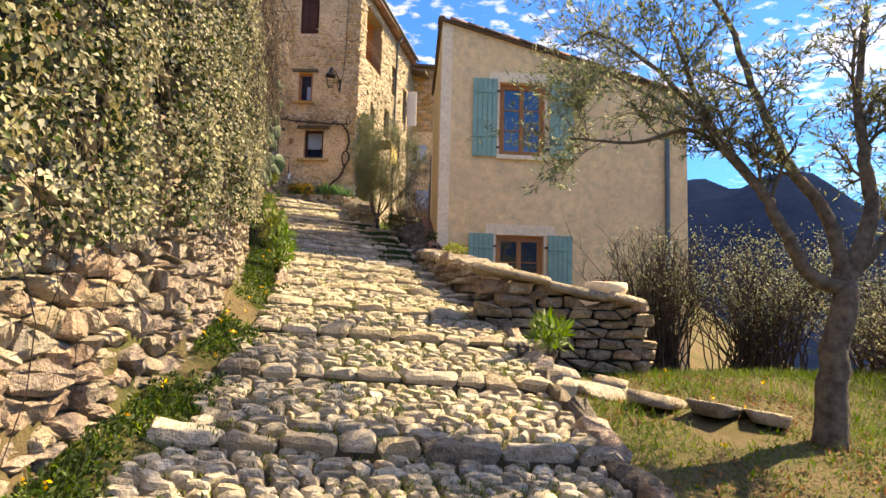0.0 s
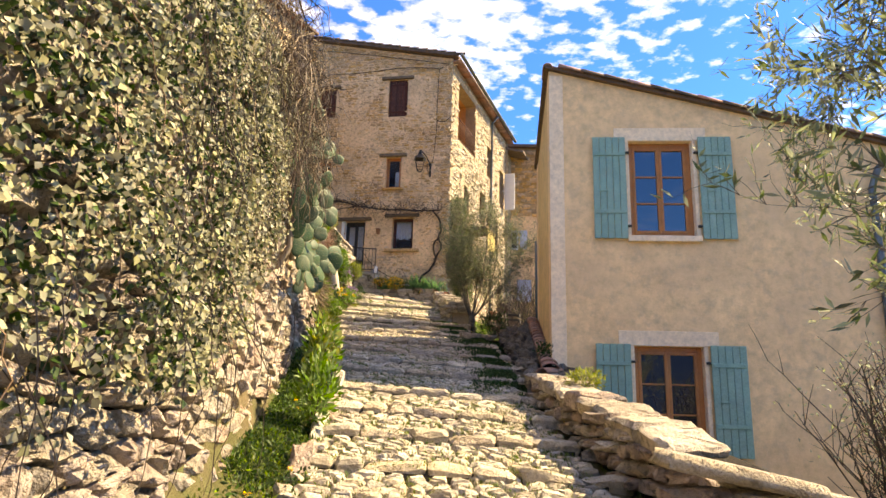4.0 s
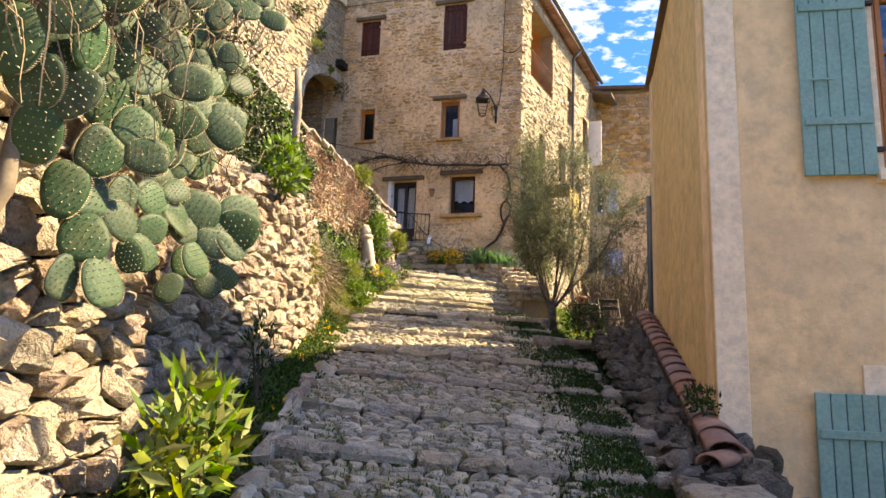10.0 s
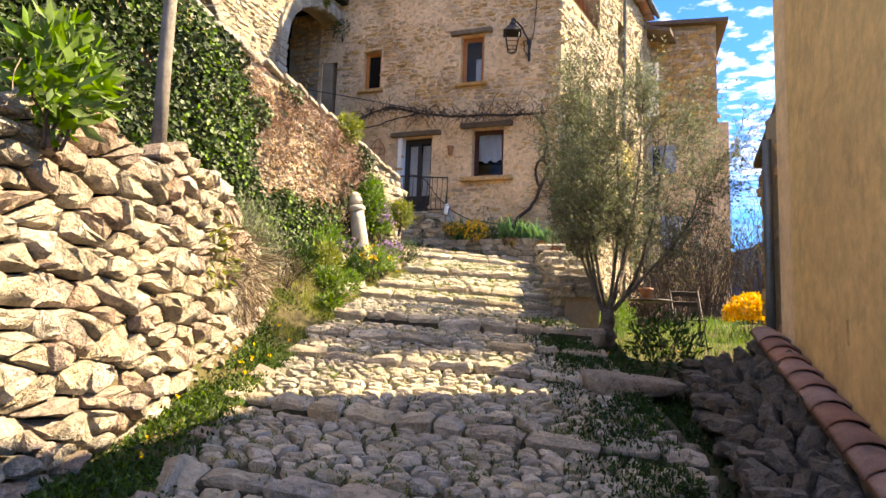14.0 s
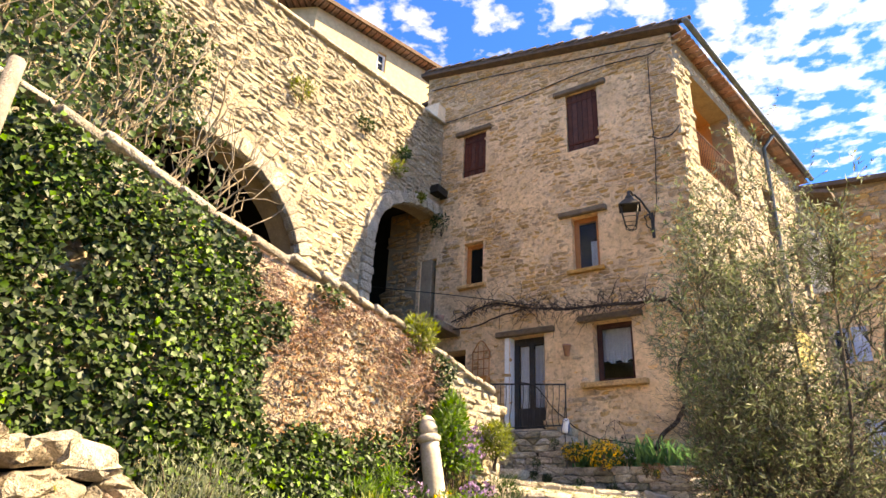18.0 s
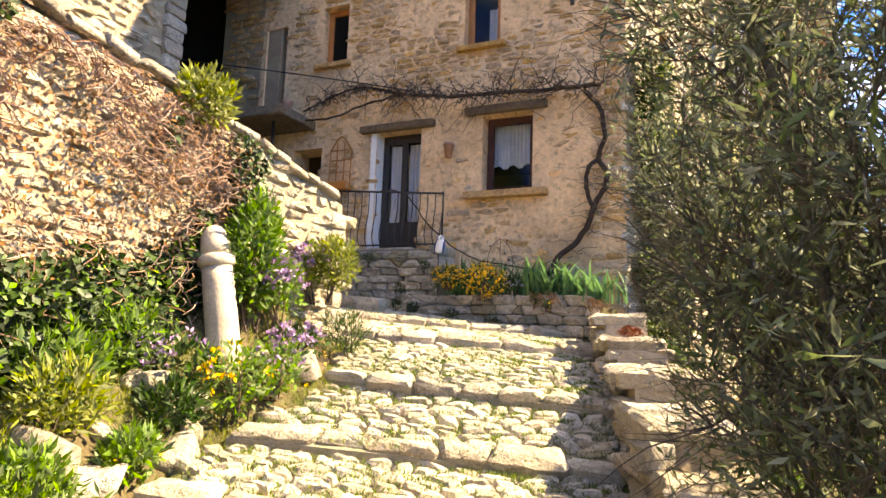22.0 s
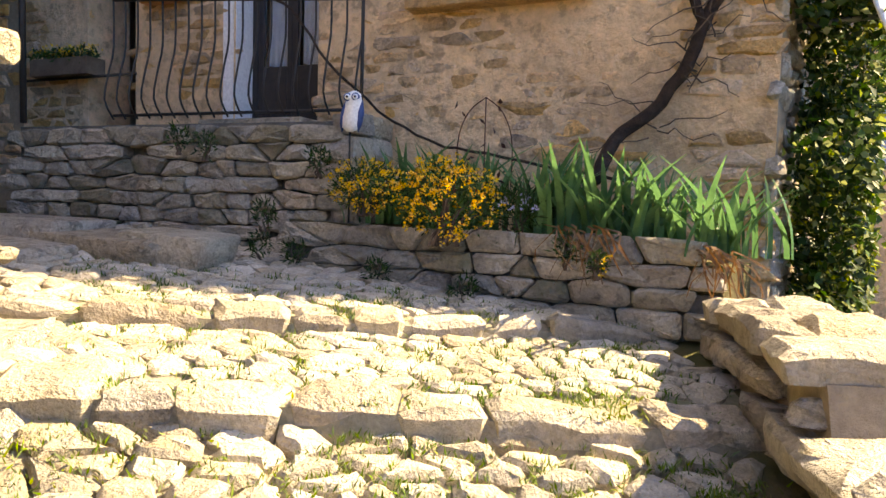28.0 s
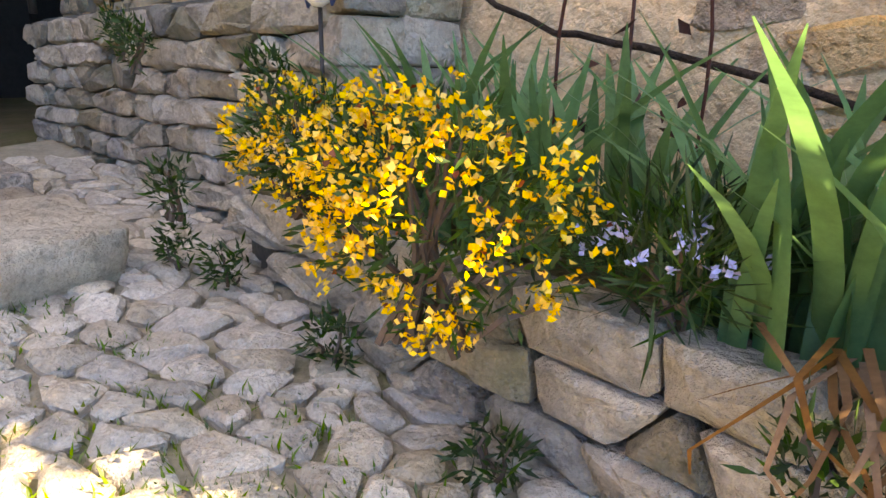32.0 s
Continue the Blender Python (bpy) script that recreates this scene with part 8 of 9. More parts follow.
for i in range(46):
    y = rng.uniform(18.5, 24.4)
    x = interp(y, XL_Y, XL) - rng.uniform(0.02, 0.85)
    if i > 34:
        x, y = rng.uniform(-1.3, -0.45), rng.uniform(22.4, 24.0)
    s = rng.uniform(0.10, 0.27)
    vs, fs = ROCKS[i % 14]
    ob = new("rock", mesh_of("rock", vs, fs, M_DRYSTONE if i % 3 else M_PALE_RUBBLE, True))
    ob.matrix_world = Matrix.Translation((x, y, land_z(x, y) + s * 0.1)) @ pose(0, 0, 0, rng.uniform(-15, 15), rng.uniform(-15, 15), rng.uniform(0, 180)) @ Matrix.Diagonal((s * 1.5, s, s * 0.75, 1))
    tagged(ob, "pale limestone rock in the flower bank", "stone", "rocks of the flower bank")
bank = thing("rock_steps", (-0.9, 24.6, 4.3), "two broad worn stone steps turning up to the terrace", "steps")
placed = []
for x, y, z, w, d, rz in ((-1.15, 24.85, 4.32, 0.9, 0.5, -20), (-0.45, 24.65, 4.26, 0.7, 0.45, -5), (-1.7, 25.1, 4.45, 0.8, 0.5, -25), (-1.25, 25.35, 4.50, 1.0, 0.45, -12), (-0.75, 25.3, 4.52, 0.6, 0.4, -10), (-1.9, 25.5, 4.58, 0.9, 0.5, -10), (-0.75, 24.35, 4.18, 0.8, 0.3, 3), (-1.5, 24.45, 4.3, 0.8, 0.4, -6), (-0.95, 23.95, 4.2, 0.7, 0.35, 0), (-0.75, 23.6, 4.15, 0.5, 0.3, 10)):
    placed.append(Matrix.Translation((x, y, z)) @ pose(0, 0, 0, 2, 2, rz) @ Matrix.Diagonal((w, d, 0.2, 1)))
lay("step_stone", placed, [M_PALE_RUBBLE, M_DRYSTONE], bank, shapes=BLOCKS, rng=rng)

# row of clay tiles against the yellow wall
drain = thing("tile_gutter", (3.2, 14.5, 2.0), "sloping row of terracotta channel tiles against the golden wall", "gutter")
n = 17
for i in range(n):
    t = i / (n - 1)
    y = 12.1 + 4.6 * t
    x = 2.89 + (y - 12.1) * 0.18
    z = 1.42 + 1.235 * t
    m = Matrix.Translation((x, y, z)) @ pose(0, 0, 0, 12, 0, -9) @ Matrix.Diagonal((1.55, 1.0, 0.95, 1))
    tile_at(m, drain, M_TILE)
tile_at(Matrix.Translation((2.74, 12.0, 1.34)) @ pose(0, 0, 0, 6, 0, -50) @ Matrix.Diagonal((1.2, 1, 1, 1)), drain, M_TILE)
bm = bmesh.new()
a, b = Vector((2.98, 12.7, 0.0)), Vector((3.72, 16.9, 0.0))
q = [(2.8, 12.05, 1.22), (3.04, 12.05, 1.26), (3.88, 16.9, 2.52), (3.4, 16.9, 2.44)]
lo = [bm.verts.new((p[0], p[1], 0.5)) for p in q]
hi = [bm.verts.new(p) for p in q]
bm.faces.new(hi)
for i in range(4):
    bm.faces.new([lo[i], lo[(i + 1) % 4], hi[(i + 1) % 4], hi[i]])
part("mortar_bed", bm, M_GREYMORTAR, drain)

# stone post, leaning a little
post = thing("stone_post", (-0.79, 21.65, 3.65), "cream stone bollard with a moulded ring, leaning", "post")
lathe("shaft", [(0.135, -0.1), (0.132, 0.3), (0.125, 0.8), (0.122, 0.93)], M_COLUMN, post, (-0.79, 21.65, 3.66), 18, tilt=(0, -10, 0))
lathe("ring", [(0.125, 0.93), (0.150, 0.95), (0.152, 1.0), (0.128, 1.03)], M_COLUMN, post, (-0.79, 21.65, 3.66), 18, tilt=(0, -10, 0))
lathe("cap", [(0.125, 1.03), (0.122, 1.12), (0.105, 1.2), (0.06, 1.26), (0.01, 1.28)], M_COLUMN, post, (-0.79, 21.65, 3.66), 18, tilt=(0, -10, 0))
# wooden stake on the wall
stake = tube("wooden_stake", [(-0.98, 15.4, 3.85), (-1.0, 15.42, 4.5), (-0.99, 15.4, 5.1), (-1.05, 15.45, 5.6)], [0.055, 0.05, 0.048, 0.04], M_GREYWOOD, None, 8)
tagged(stake, "weathered grey wooden stake on the wall top", "post")

# wall lantern
lantern = thing("wall_lantern", tuple(BF.at(fx(2.02), 9.0, 0)), "black iron lantern on a curled bracket", "lantern")
LC = BF.at(fx(1.72), 9.1, 0.42)
box("wall_plate", BF.stand(fx(2.02), 9.25, 0.02), (0.06, 0.03, 0.55), M_IRON, lantern)
tube("bracket", limb([BF.at(fx(2.02), 9.3, 0.03), BF.at(fx(1.95), 9.62, 0.16), BF.at(fx(1.80), 9.82, 0.33), LC + Vector((0, 0, 0.78))], 0.02, 0.018)[0], 0.02, M_IRON, lantern, 6)
tube("scroll", limb([BF.at(fx(2.02), 9.1, 0.03), BF.at(fx(1.95), 9.2, 0.14), BF.at(fx(1.92), 9.4, 0.18), BF.at(fx(1.97), 9.45, 0.1)], 0.012, 0.01)[0], 0.012, M_IRON, lantern, 5)
def square_ring(z, r):
    return [LC + Vector((r * math.cos(math.pi / 4 + k * math.pi / 2), r * math.sin(math.pi / 4 + k * math.pi / 2), z)) for k in range(4)]
bot, top = square_ring(0.0, 0.13), square_ring(0.42, 0.23)
for k in range(4):
    tube("corner_bar", [bot[k], top[k]], 0.011, M_IRON, lantern, 5)
    tube("frame_bar", [top[k], top[(k + 1) % 4]], 0.013, M_IRON, lantern, 5)
    tube("frame_bar", [bot[k], bot[(k + 1) % 4]], 0.011, M_IRON, lantern, 5)
    tube("frame_bar", [bot[k].lerp(top[k], 0.45), bot[(k + 1) % 4].lerp(top[(k + 1) % 4], 0.45)], 0.008, M_IRON, lantern, 5)
    tube("foot_bar", [bot[k], LC + Vector((0, 0, -0.08))], 0.008, M_IRON, lantern, 5)
bm = bmesh.new()
bmesh.ops.create_cone(bm, cap_ends=False, segments=4, radius1=0.29, radius2=0.07, depth=0.2, matrix=Matrix.Translation(LC + Vector((0, 0, 0.53))) @ pose(0, 0, 0, 0, 0, 45))
ob = part("hood", bm, M_IRON, lantern)
sol = ob.modifiers.new("thick", "SOLIDIFY"); sol.thickness = 0.008
lathe("finial", [(0.07, 0.6), (0.075, 0.66), (0.03, 0.72), (0.04, 0.76), (0.01, 0.8)], M_IRON, lantern, tuple(LC), 10)

# terrace railing with bellied balusters
railing = thing("railing", tuple(TW.at(1.5, 5.38, -0.2)), "black wrought-iron railing with bellied bars", "railing")
RA, RB = TW.at(0.9, 0, -0.22), TW.at(TW.length - 0.05, 0, -0.22)
for z, r in ((6.22, 0.016), (5.47, 0.012)):
    tube("rail", [RA + Vector((0, 0, z + 0.16)), RB + Vector((0, 0, z))] if z > 6 else [RA + Vector((0, 0, z)), RB + Vector((0, 0, z))], r, M_IRON, railing, 6)
for i in range(19):
    t = i / 18
    p = RA.lerp(RB, t)
    zt = 6.22 + 0.16 * (1 - t)
    b = TW.n * 0.10
    tube("baluster", limb([p + Vector((0, 0, 5.44)), p + b * 0.9 + Vector((0, 0, 5.58)), p + b * 0.5 + Vector((0, 0, 5.8)), p + Vector((0, 0, 6.0)), p + Vector((0, 0, zt))], 0.008, 0.008, 3, 0.0)[0], 0.008, M_IRON, railing, 5)
tube("post", [RB + Vector((0, 0, 5.36)), RB + Vector((0, 0, 6.25))], 0.014, M_IRON, railing, 6)
# bird-shaped garden ornament on a stick
owl = thing("bird_ornament", (0.19, 25.70, 4.75), "small white and blue painted bird ornament on a stick", "ornament")
lathe("body", [(0.02, 0.0), (0.055, 0.02), (0.062, 0.08), (0.055, 0.15), (0.058, 0.20), (0.045, 0.245), (0.01, 0.26)], M_WHITE, owl, (0.19, 25.68, 5.28), 14, squash=(1, 0.55), tilt=(0, 8, -16))
for s in (-1, 1):
    lathe("wing", [(0.005, 0.0), (0.03, 0.05), (0.035, 0.12), (0.015, 0.18), (0.004, 0.2)], M_BLUE, owl, (0.19 + s * 0.058, 25.69 - s * 0.015, 5.28), 8, squash=(0.6, 0.8), tilt=(0, 8, -16))
    lathe("eye_ring", [(0.026, 0.0), (0.027, 0.006), (0.02, 0.01)], M_BLUE, owl, (0.208 + s * 0.027, 25.652 - s * 0.004, 5.495), 12, tilt=(90, 0, 10))
    lathe("eye", [(0.018, 0.0), (0.018, 0.008), (0.01, 0.012)], M_WHITE, owl, (0.208 + s * 0.027, 25.645 - s * 0.004, 5.495), 10, tilt=(90, 0, 10))
    lathe("pupil", [(0.008, 0.0), (0.008, 0.005), (0.002, 0.007)], M_IRON, owl, (0.208 + s * 0.027, 25.634 - s * 0.004, 5.495), 8, tilt=(90, 0, 10))
tube("stick", [(0.19, 25.70, 4.7), (0.19, 25.69, 5.3)], 0.007, M_IRON, owl, 5)
# flower box on the house wall behind the railing
fbox = thing("flower_box", tuple(BF.at(fx(-2.75), 5.95, 0.1)), "brown flower box filled with yellow flowers against the wall", "planter")
bm = bmesh.new()
for s, w, d, dz, hz in ((0, 0.72, 0.012, 0.19, 0.15), (0, 0.72, 0.012, 0.012, 0.15), (-0.354, 0.012, 0.166, 0.1, 0.15), (0.354, 0.012, 0.166, 0.1, 0.15), (0, 0.7, 0.17, 0.1, 0.014)):
    add_box(bm, BF.stand(fx(-2.75) + s, 5.95 + (0.0 if hz > 0.1 else -0.065), dz), (w, d, hz), 0.003)
part("trough", bm, M_OLDWOOD, fbox)
tube("bar", [BF.at(fx(-3.3), 5.865, 0.1), BF.at(fx(-1.95), 5.865, 0.1)], 0.012, M_IRON, fbox, 6, "black iron bar that carries the box")
box("soil", BF.stand(fx(-2.75), 5.96, 0.1), (0.69, 0.16, 0.08), M_SOIL, fbox, "", 0)
r4 = np.random.default_rng(240)
P = np.array([tuple(BF.at(fx(-2.75) + r4.uniform(-0.34, 0.34), 6.0 + r4.uniform(0, 0.1), 0.1 + r4.uniform(-0.08, 0.1))) for _ in range(500)])
leaves_mesh("foliage", M_DARKGREEN, P, 0.06, 0.02, r4, up=(0, -0.2, 0.8), parent=fbox)
leaves_mesh("blossom", M_YELLOW, P[::2] + np.array((0, 0, 0.05)), 0.022, 0.02, r4, up=(0, -0.5, 0.4), parent=fbox, label="yellow blossom")
# clay pot on the wall, trellis, old vine and its cane
pot = thing("flower_pot", tuple(BF.at(fx(0.24), 6.88, 0.1)), "small terracotta pot hung on the wall", "pot")
lathe("pot", [(0.05, -0.12), (0.075, 0.06), (0.085, 0.06), (0.085, 0.1), (0.07, 0.1), (0.05, -0.05)], M_TILE, pot, tuple(BF.at(fx(0.24), 6.93, 0.12)), 14)
trellis = thing("trellis", tuple(BF.at(fx(-1.66), 6.4, 0.05)), "arched reddish wooden trellis on the wall", "trellis")
for s in (-0.2, -0.07, 0.07, 0.2):
    tube("slat", [BF.at(fx(-1.66) + s, 6.45, 0.05), BF.at(fx(-1.66) + s, 7.32 - abs(s) * 0.9, 0.05)], 0.012, M_WOOD, trellis, 4)
for z in (6.55, 6.75, 6.95, 7.12):
    tube("slat", [BF.at(fx(-1.66) - 0.2, z, 0.065), BF.at(fx(-1.66) + 0.2, z, 0.065)], 0.011, M_WOOD, trellis, 4)
tube("arch", limb([BF.at(fx(-1.66) - 0.21, 7.1, 0.05), BF.at(fx(-1.66), 7.36, 0.05), BF.at(fx(-1.66) + 0.21, 7.1, 0.05)], 0.013, 0.013, 5, 0.0)[0], 0.013, M_WOOD, trellis, 4)
box("basket", BF.stand(fx(-1.66), 6.5, 0.1), (0.46, 0.14, 0.16), M_WOOD, trellis, "terracotta basket", 0.03)

vine = thing("vine", tuple(BF.at(fx(2.1), 5.0, 0.1)), "old leafless vine trained along the front of the house", "vine")
r2 = random.Random(211)
def vp(x, z, d=0.08):
    return BF.at(fx(x), z, d)
trunk_pts = [vp(1.80, 5.0, 0.3), vp(1.88, 5.25, 0.14), vp(2.08, 5.42, 0.10), vp(2.27, 5.72, 0.09), vp(2.36, 5.98, 0.1), vp(2.49, 6.2, 0.12), vp(2.50, 6.42, 0.12), vp(2.40, 6.62, 0.1), vp(2.48, 6.9, 0.1), vp(2.42, 7.3, 0.12), vp(2.2, 7.62, 0.15)]
tube("trunk", limb(trunk_pts, 0.042, 0.03, 4, 0.012, r2)[0], limb(trunk_pts, 0.042, 0.03, 4, 0.0, r2)[1], M_VINE, vine, 8, "twisted dark vine trunk")
p2 = [vp(2.34, 5.92, 0.1), vp(2.27, 6.1, 0.13), vp(2.24, 6.3, 0.14), vp(2.29, 6.5, 0.13), vp(2.40, 6.6, 0.11)]
tube("trunk", limb(p2, 0.035, 0.025, 4, 0.01, r2)[0], 0.03, M_VINE, vine, 7)
cane = [vp(2.45, 7.62, 0.2), vp(1.3, 7.66, 0.25), vp(0.3, 7.72, 0.25), vp(-0.5, 7.86, 0.28), vp(-1.3, 8.05, 0.3), vp(-2.3, 7.8, 0.25)]
tube("cane", limb(cane, 0.03, 0.016, 6, 0.015, r2)[0], limb(cane, 0.03, 0.016, 6, 0, r2)[1], M_VINE, vine, 6)
low = [vp(-0.5, 7.86, 0.28), vp(-1.2, 7.72, 0.3), vp(-1.9, 7.6, 0.3), vp(-2.5, 7.7, 0.3)]
tube("cane", limb(low, 0.025, 0.012, 6, 0.02, r2)[0], 0.016, M_VINE, vine, 6)
low = [vp(1.98, 5.0, 0.35), vp(1.2, 5.15, 0.15), vp(0.6, 5.3, 0.12), vp(0.1, 5.7, 0.3), vp(-0.3, 6.2, 0.4), vp(-0.7, 6.3, 0.4)]
tube("cane", limb(low, 0.014, 0.006, 6, 0.015, r2)[0], 0.010, M_VINE, vine, 6)
sp = Soup()
for _ in range(230):
    x = r2.uniform(-2.2, 2.5)
    z = interp(x, [-2.3, -1.3, -0.5, 0.3, 2.5], [7.8, 8.05, 7.86, 7.72, 7.62])
    p = vp(x, z, r2.uniform(0.15, 0.32))
    d = BF.u * r2.uniform(-0.5, 0.5) + BF.n * r2.uniform(-0.1, 0.25) + Vector((0, 0, r2.uniform(-0.5, 0.45)))
    d = d * r2.uniform(0.35, 1.35)
    pts, rad = limb([p, p + d * 0.5 + Vector((0, 0, 0.05)), p + d], 0.010, 0.003, 4, 0.04, r2)
    sp.tube(pts, rad, 4)
    for _ in range(2):
        i = r2.randrange(3, len(pts))
        e = Vector((r2.uniform(-1, 1), r2.uniform(-0.4, 0.2), r2.uniform(-1, 0.8))) * 0.16
        sp.tube([pts[i], pts[i] + e * 0.6 + Vector((0, 0, 0.02)), pts[i] + e], [0.003, 0.003, 0.0015], 3)
for _ in range(40):
    t = r2.randrange(2, 10)
    p = trunk_pts[t] + Vector((r2.uniform(-0.05, 0.05), 0, r2.uniform(-0.2, 0.2)))
    d = BF.u * r2.uniform(-0.45, 0.4) + BF.n * r2.uniform(0, 0.15) + Vector((0, 0, r2.uniform(-0.3, 0.4)))
    sp.tube(*limb([p, p + d * 0.5, p + d], 0.006, 0.002, 3, 0.03, r2), 4)
sp.make("shoot_mass", M_TWIG, vine, "bare reddish shoots", kind="stuff")
obelisk = thing("plant_support", (1.05, 25.7, 4.7), "rusty wire plant support with curled metal leaves", "plant support")
for s in (-0.16, 0.0, 0.16):
    tube("wire", limb([(1.05 + s, 25.78, 4.68), (1.05 + s * 1.1, 25.78, 5.2), (1.05 + s * 0.7, 25.78, 5.42), (1.05, 25.78, 5.52)], 0.005, 0.005, 4, 0.0)[0], 0.005, M_BROWNWOOD, obelisk, 4)
for _ in range(16):
    p = Vector((1.05 + r2.uniform(-0.2, 0.2), 25.77, r2.uniform(4.9, 5.5)))
    ob = leaves_mesh("metal_leaf", M_BROWNWOOD, np.array([tuple(p)]), 0.06, 0.03, np.random.default_rng(r2.randrange(999)), up=(0, 0, 1), parent=obelisk, kind="")

# cables on the front
cab = thing("cable", tuple(BF.at(fx(2.5), 13.2, 0.03)), "black cables clipped to the stone front", "cable")
for pts in ([vp(-3.1, 13.35, 0.03), vp(-1.0, 13.35, 0.04), vp(1.0, 13.45, 0.04), vp(2.2, 13.35, 0.03), vp(2.42, 13.4, 0.03)], [vp(2.25, 13.3, 0.03), vp(2.2, 11.5, 0.03), vp(2.22, 11.2, 0.03), vp(2.5, 11.15, 0.03), vp(2.72, 11.35, 0.03)], [vp(2.22, 11.2, 0.025), vp(2.15, 10.0, 0.025), vp(2.05, 9.3, 0.025)], [vp(-3.3, 14.55, 0.04), vp(-1.0, 14.2, 0.05), vp(2.6, 13.5, 0.04)]):
    tube("wire", limb(pts, 0.012, 0.012, 5, 0.01, r2)[0], 0.012, M_IRON, cab, 4)
wire = tube("cable", limb([(-5.2, 27.3, 9.1), (-2.5, 26.7, 8.45), (-0.4, 26.1, 7.86)], 0.01, 0.01, 5, 0.0)[0], 0.012, M_IRON, None, 4)
tagged(wire, "black cable stretched from the passage to the house", "cable")
# gallery slab and prop in the passage beside the house
gallery = thing("gallery", (-2.9, 26.7, 7.5), "narrow stone gallery in the dark passage beside the house", "gallery")
box("slab", pose(-3.1, 26.75, 7.62, 0, 0, -15), (1.6, 1.0, 0.16), M_GREYSTONE, gallery, "", 0.02)
# back wall painted near-black to stand for the passage's shade
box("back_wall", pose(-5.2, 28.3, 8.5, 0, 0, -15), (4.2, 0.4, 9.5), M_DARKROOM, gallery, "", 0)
tube("prop", [(-2.75, 26.45, 5.4), (-2.75, 26.45, 7.6)], 0.025, M_IRON, gallery, 6)
PF = Face((-4.35, 27.53), (-3.46, 27.29))
wall("side_wall", PF, 4.5, 11.0, 0.3, [], M_MORTAR, parent=gallery, kind="", s1=PF.length - 0.004)
rng = random.Random(77)
set_stones("stone", fitted(lambda s: 5.0, lambda s: 10.9, 0.02, PF.length - 0.05, 0.26, 0.14, rng), lambda s, z: PF.at(s, z, 0.015), [M_RUBBLE], gallery, rng, 0.008, 0.08, 0.02, 0.02, most=40)
lathe("pot", [(0.07, 0.0), (0.1, 0.12), (0.11, 0.13), (0.09, 0.13), (0.08, 0.05)], M_TILE, gallery, (-2.5, 26.35, 7.7), 12, "terracotta pot")
# satellite dish and creeper on the side of the house
dish = thing("satellite_dish", (3.1, 25.9, 5.9), "white satellite dish on a wall bracket", "dish")
DC = Vector((3.34, 25.72, 6.10))
m = look(DC, DC + Vector((0.78, -0.72, 0.3)))
vs, fs = [], []
for j in range(6):
    for k in range(20):
        r, a = 0.30 * j / 5, 2 * math.pi * k / 20
        vs.append(m @ Vector((r * math.cos(a) * 0.9, r * math.sin(a), -0.25 * (0.3 ** 2 - r * r))))
for j in range(5):
    for k in range(20):
        a, b = j * 20 + k, j * 20 + (k + 1) % 20
        fs.append((a, b, b + 20, a + 20))
ob = new("reflector", mesh_of("reflector", vs, fs, M_WHITE, True)); child(ob, dish)
sol = ob.modifiers.new("thick", "SOLIDIFY"); sol.thickness = 0.012
tube("arm", [DC + Vector((0.02, 0, -0.28)), DC + Vector((0.3, -0.14, -0.2))], 0.012, M_IRON, dish, 5)
box("receiver", Matrix.Translation(DC + Vector((0.32, -0.15, -0.17))), (0.05, 0.08, 0.05), M_IRON, dish)
tube("bracket", [DC + Vector((-0.02, 0.02, -0.1)), BR.at(0.45, 6.0, 0.0)], 0.02, M_ZINC, dish, 6)
creeper = thing("ivy", tuple(BR.at(0.7, 4.5, 0.1)), "column of glossy ivy climbing the corner of the house", "ivy")
r3 = np.random.default_rng(221)
P = []
while len(P) < 8500:
    s, z = r3.uniform(0.1, 1.6), r3.uniform(3.6, 8.2)
    w = interp(z, [3.6, 5.2, 6.5, 8.2], [1.5, 1.4, 1.1, 0.5])
    if s < w and noise.noise(Vector((s * 2, z * 2, 1))) > -0.25:
        P.append(tuple(BR.at(s, z, r3.uniform(0.05, 0.5))))
leaves_mesh("leaf_mass", M_DARKGREEN, np.array(P), 0.07, 0.055, r3, up=(0.4, -0.3, -0.6), face=(0.9, -0.5, 0.4), spread=0.8, parent=creeper)
P2 = np.array(P)[::2] + r3.normal(size=(len(P[::2]), 3)) * 0.03
leaves_mesh("leaf_mass", M_YGREEN, P2, 0.06, 0.045, r3, up=(0.4, -0.3, -0.6), face=(0.9, -0.5, 0.4), spread=0.8, parent=creeper)
# small balcony with ochre screen on the side of the house
balcony = thing("balcony", tuple(BR.at(2.4, 7.3, 0.5)), "small balcony with an ochre screen panel", "balcony")
box("floor", BR.stand(2.3, 7.45, 0.45), (1.3, 0.9, 0.06), M_OLDWOOD, balcony)
box("screen", BR.stand(2.3, 7.0, 0.9), (1.0, 0.04, 0.8), M_OCHRE, balcony, "ochre canvas panel")
for i in range(12):
    tube("bar", [BR.at(1.68 + i * 0.112, 7.5, 0.88), BR.at(1.68 + i * 0.112, 8.4, 0.88)], 0.008, M_IRON, balcony, 4)
tube("rail", [BR.at(1.65, 8.4, 0.88), BR.at(2.95, 8.4, 0.88)], 0.014, M_IRON, balcony, 5)

# ---- houses further off ----
FF = Face((5.2, 33.6), (9.0, 33.0))
far_house = thing("house", (8.0, 35.0, 2.5), "tall house of brown stone and worn ochre render", "house")
FW_O = [(1.65, 2.35, 5.65, 6.75), (1.3, 1.75, 8.2, 9.2)]
wall("front_wall", FF, 1.5, 9.95, 0.4, FW_O, M_OLDPLASTER, parent=far_house, kind="")
wall("upper_wall", FF, 9.95, 13.45, 0.4, [], M_MORTAR, parent=far_house, kind="", s1=FF.length - 0.35)
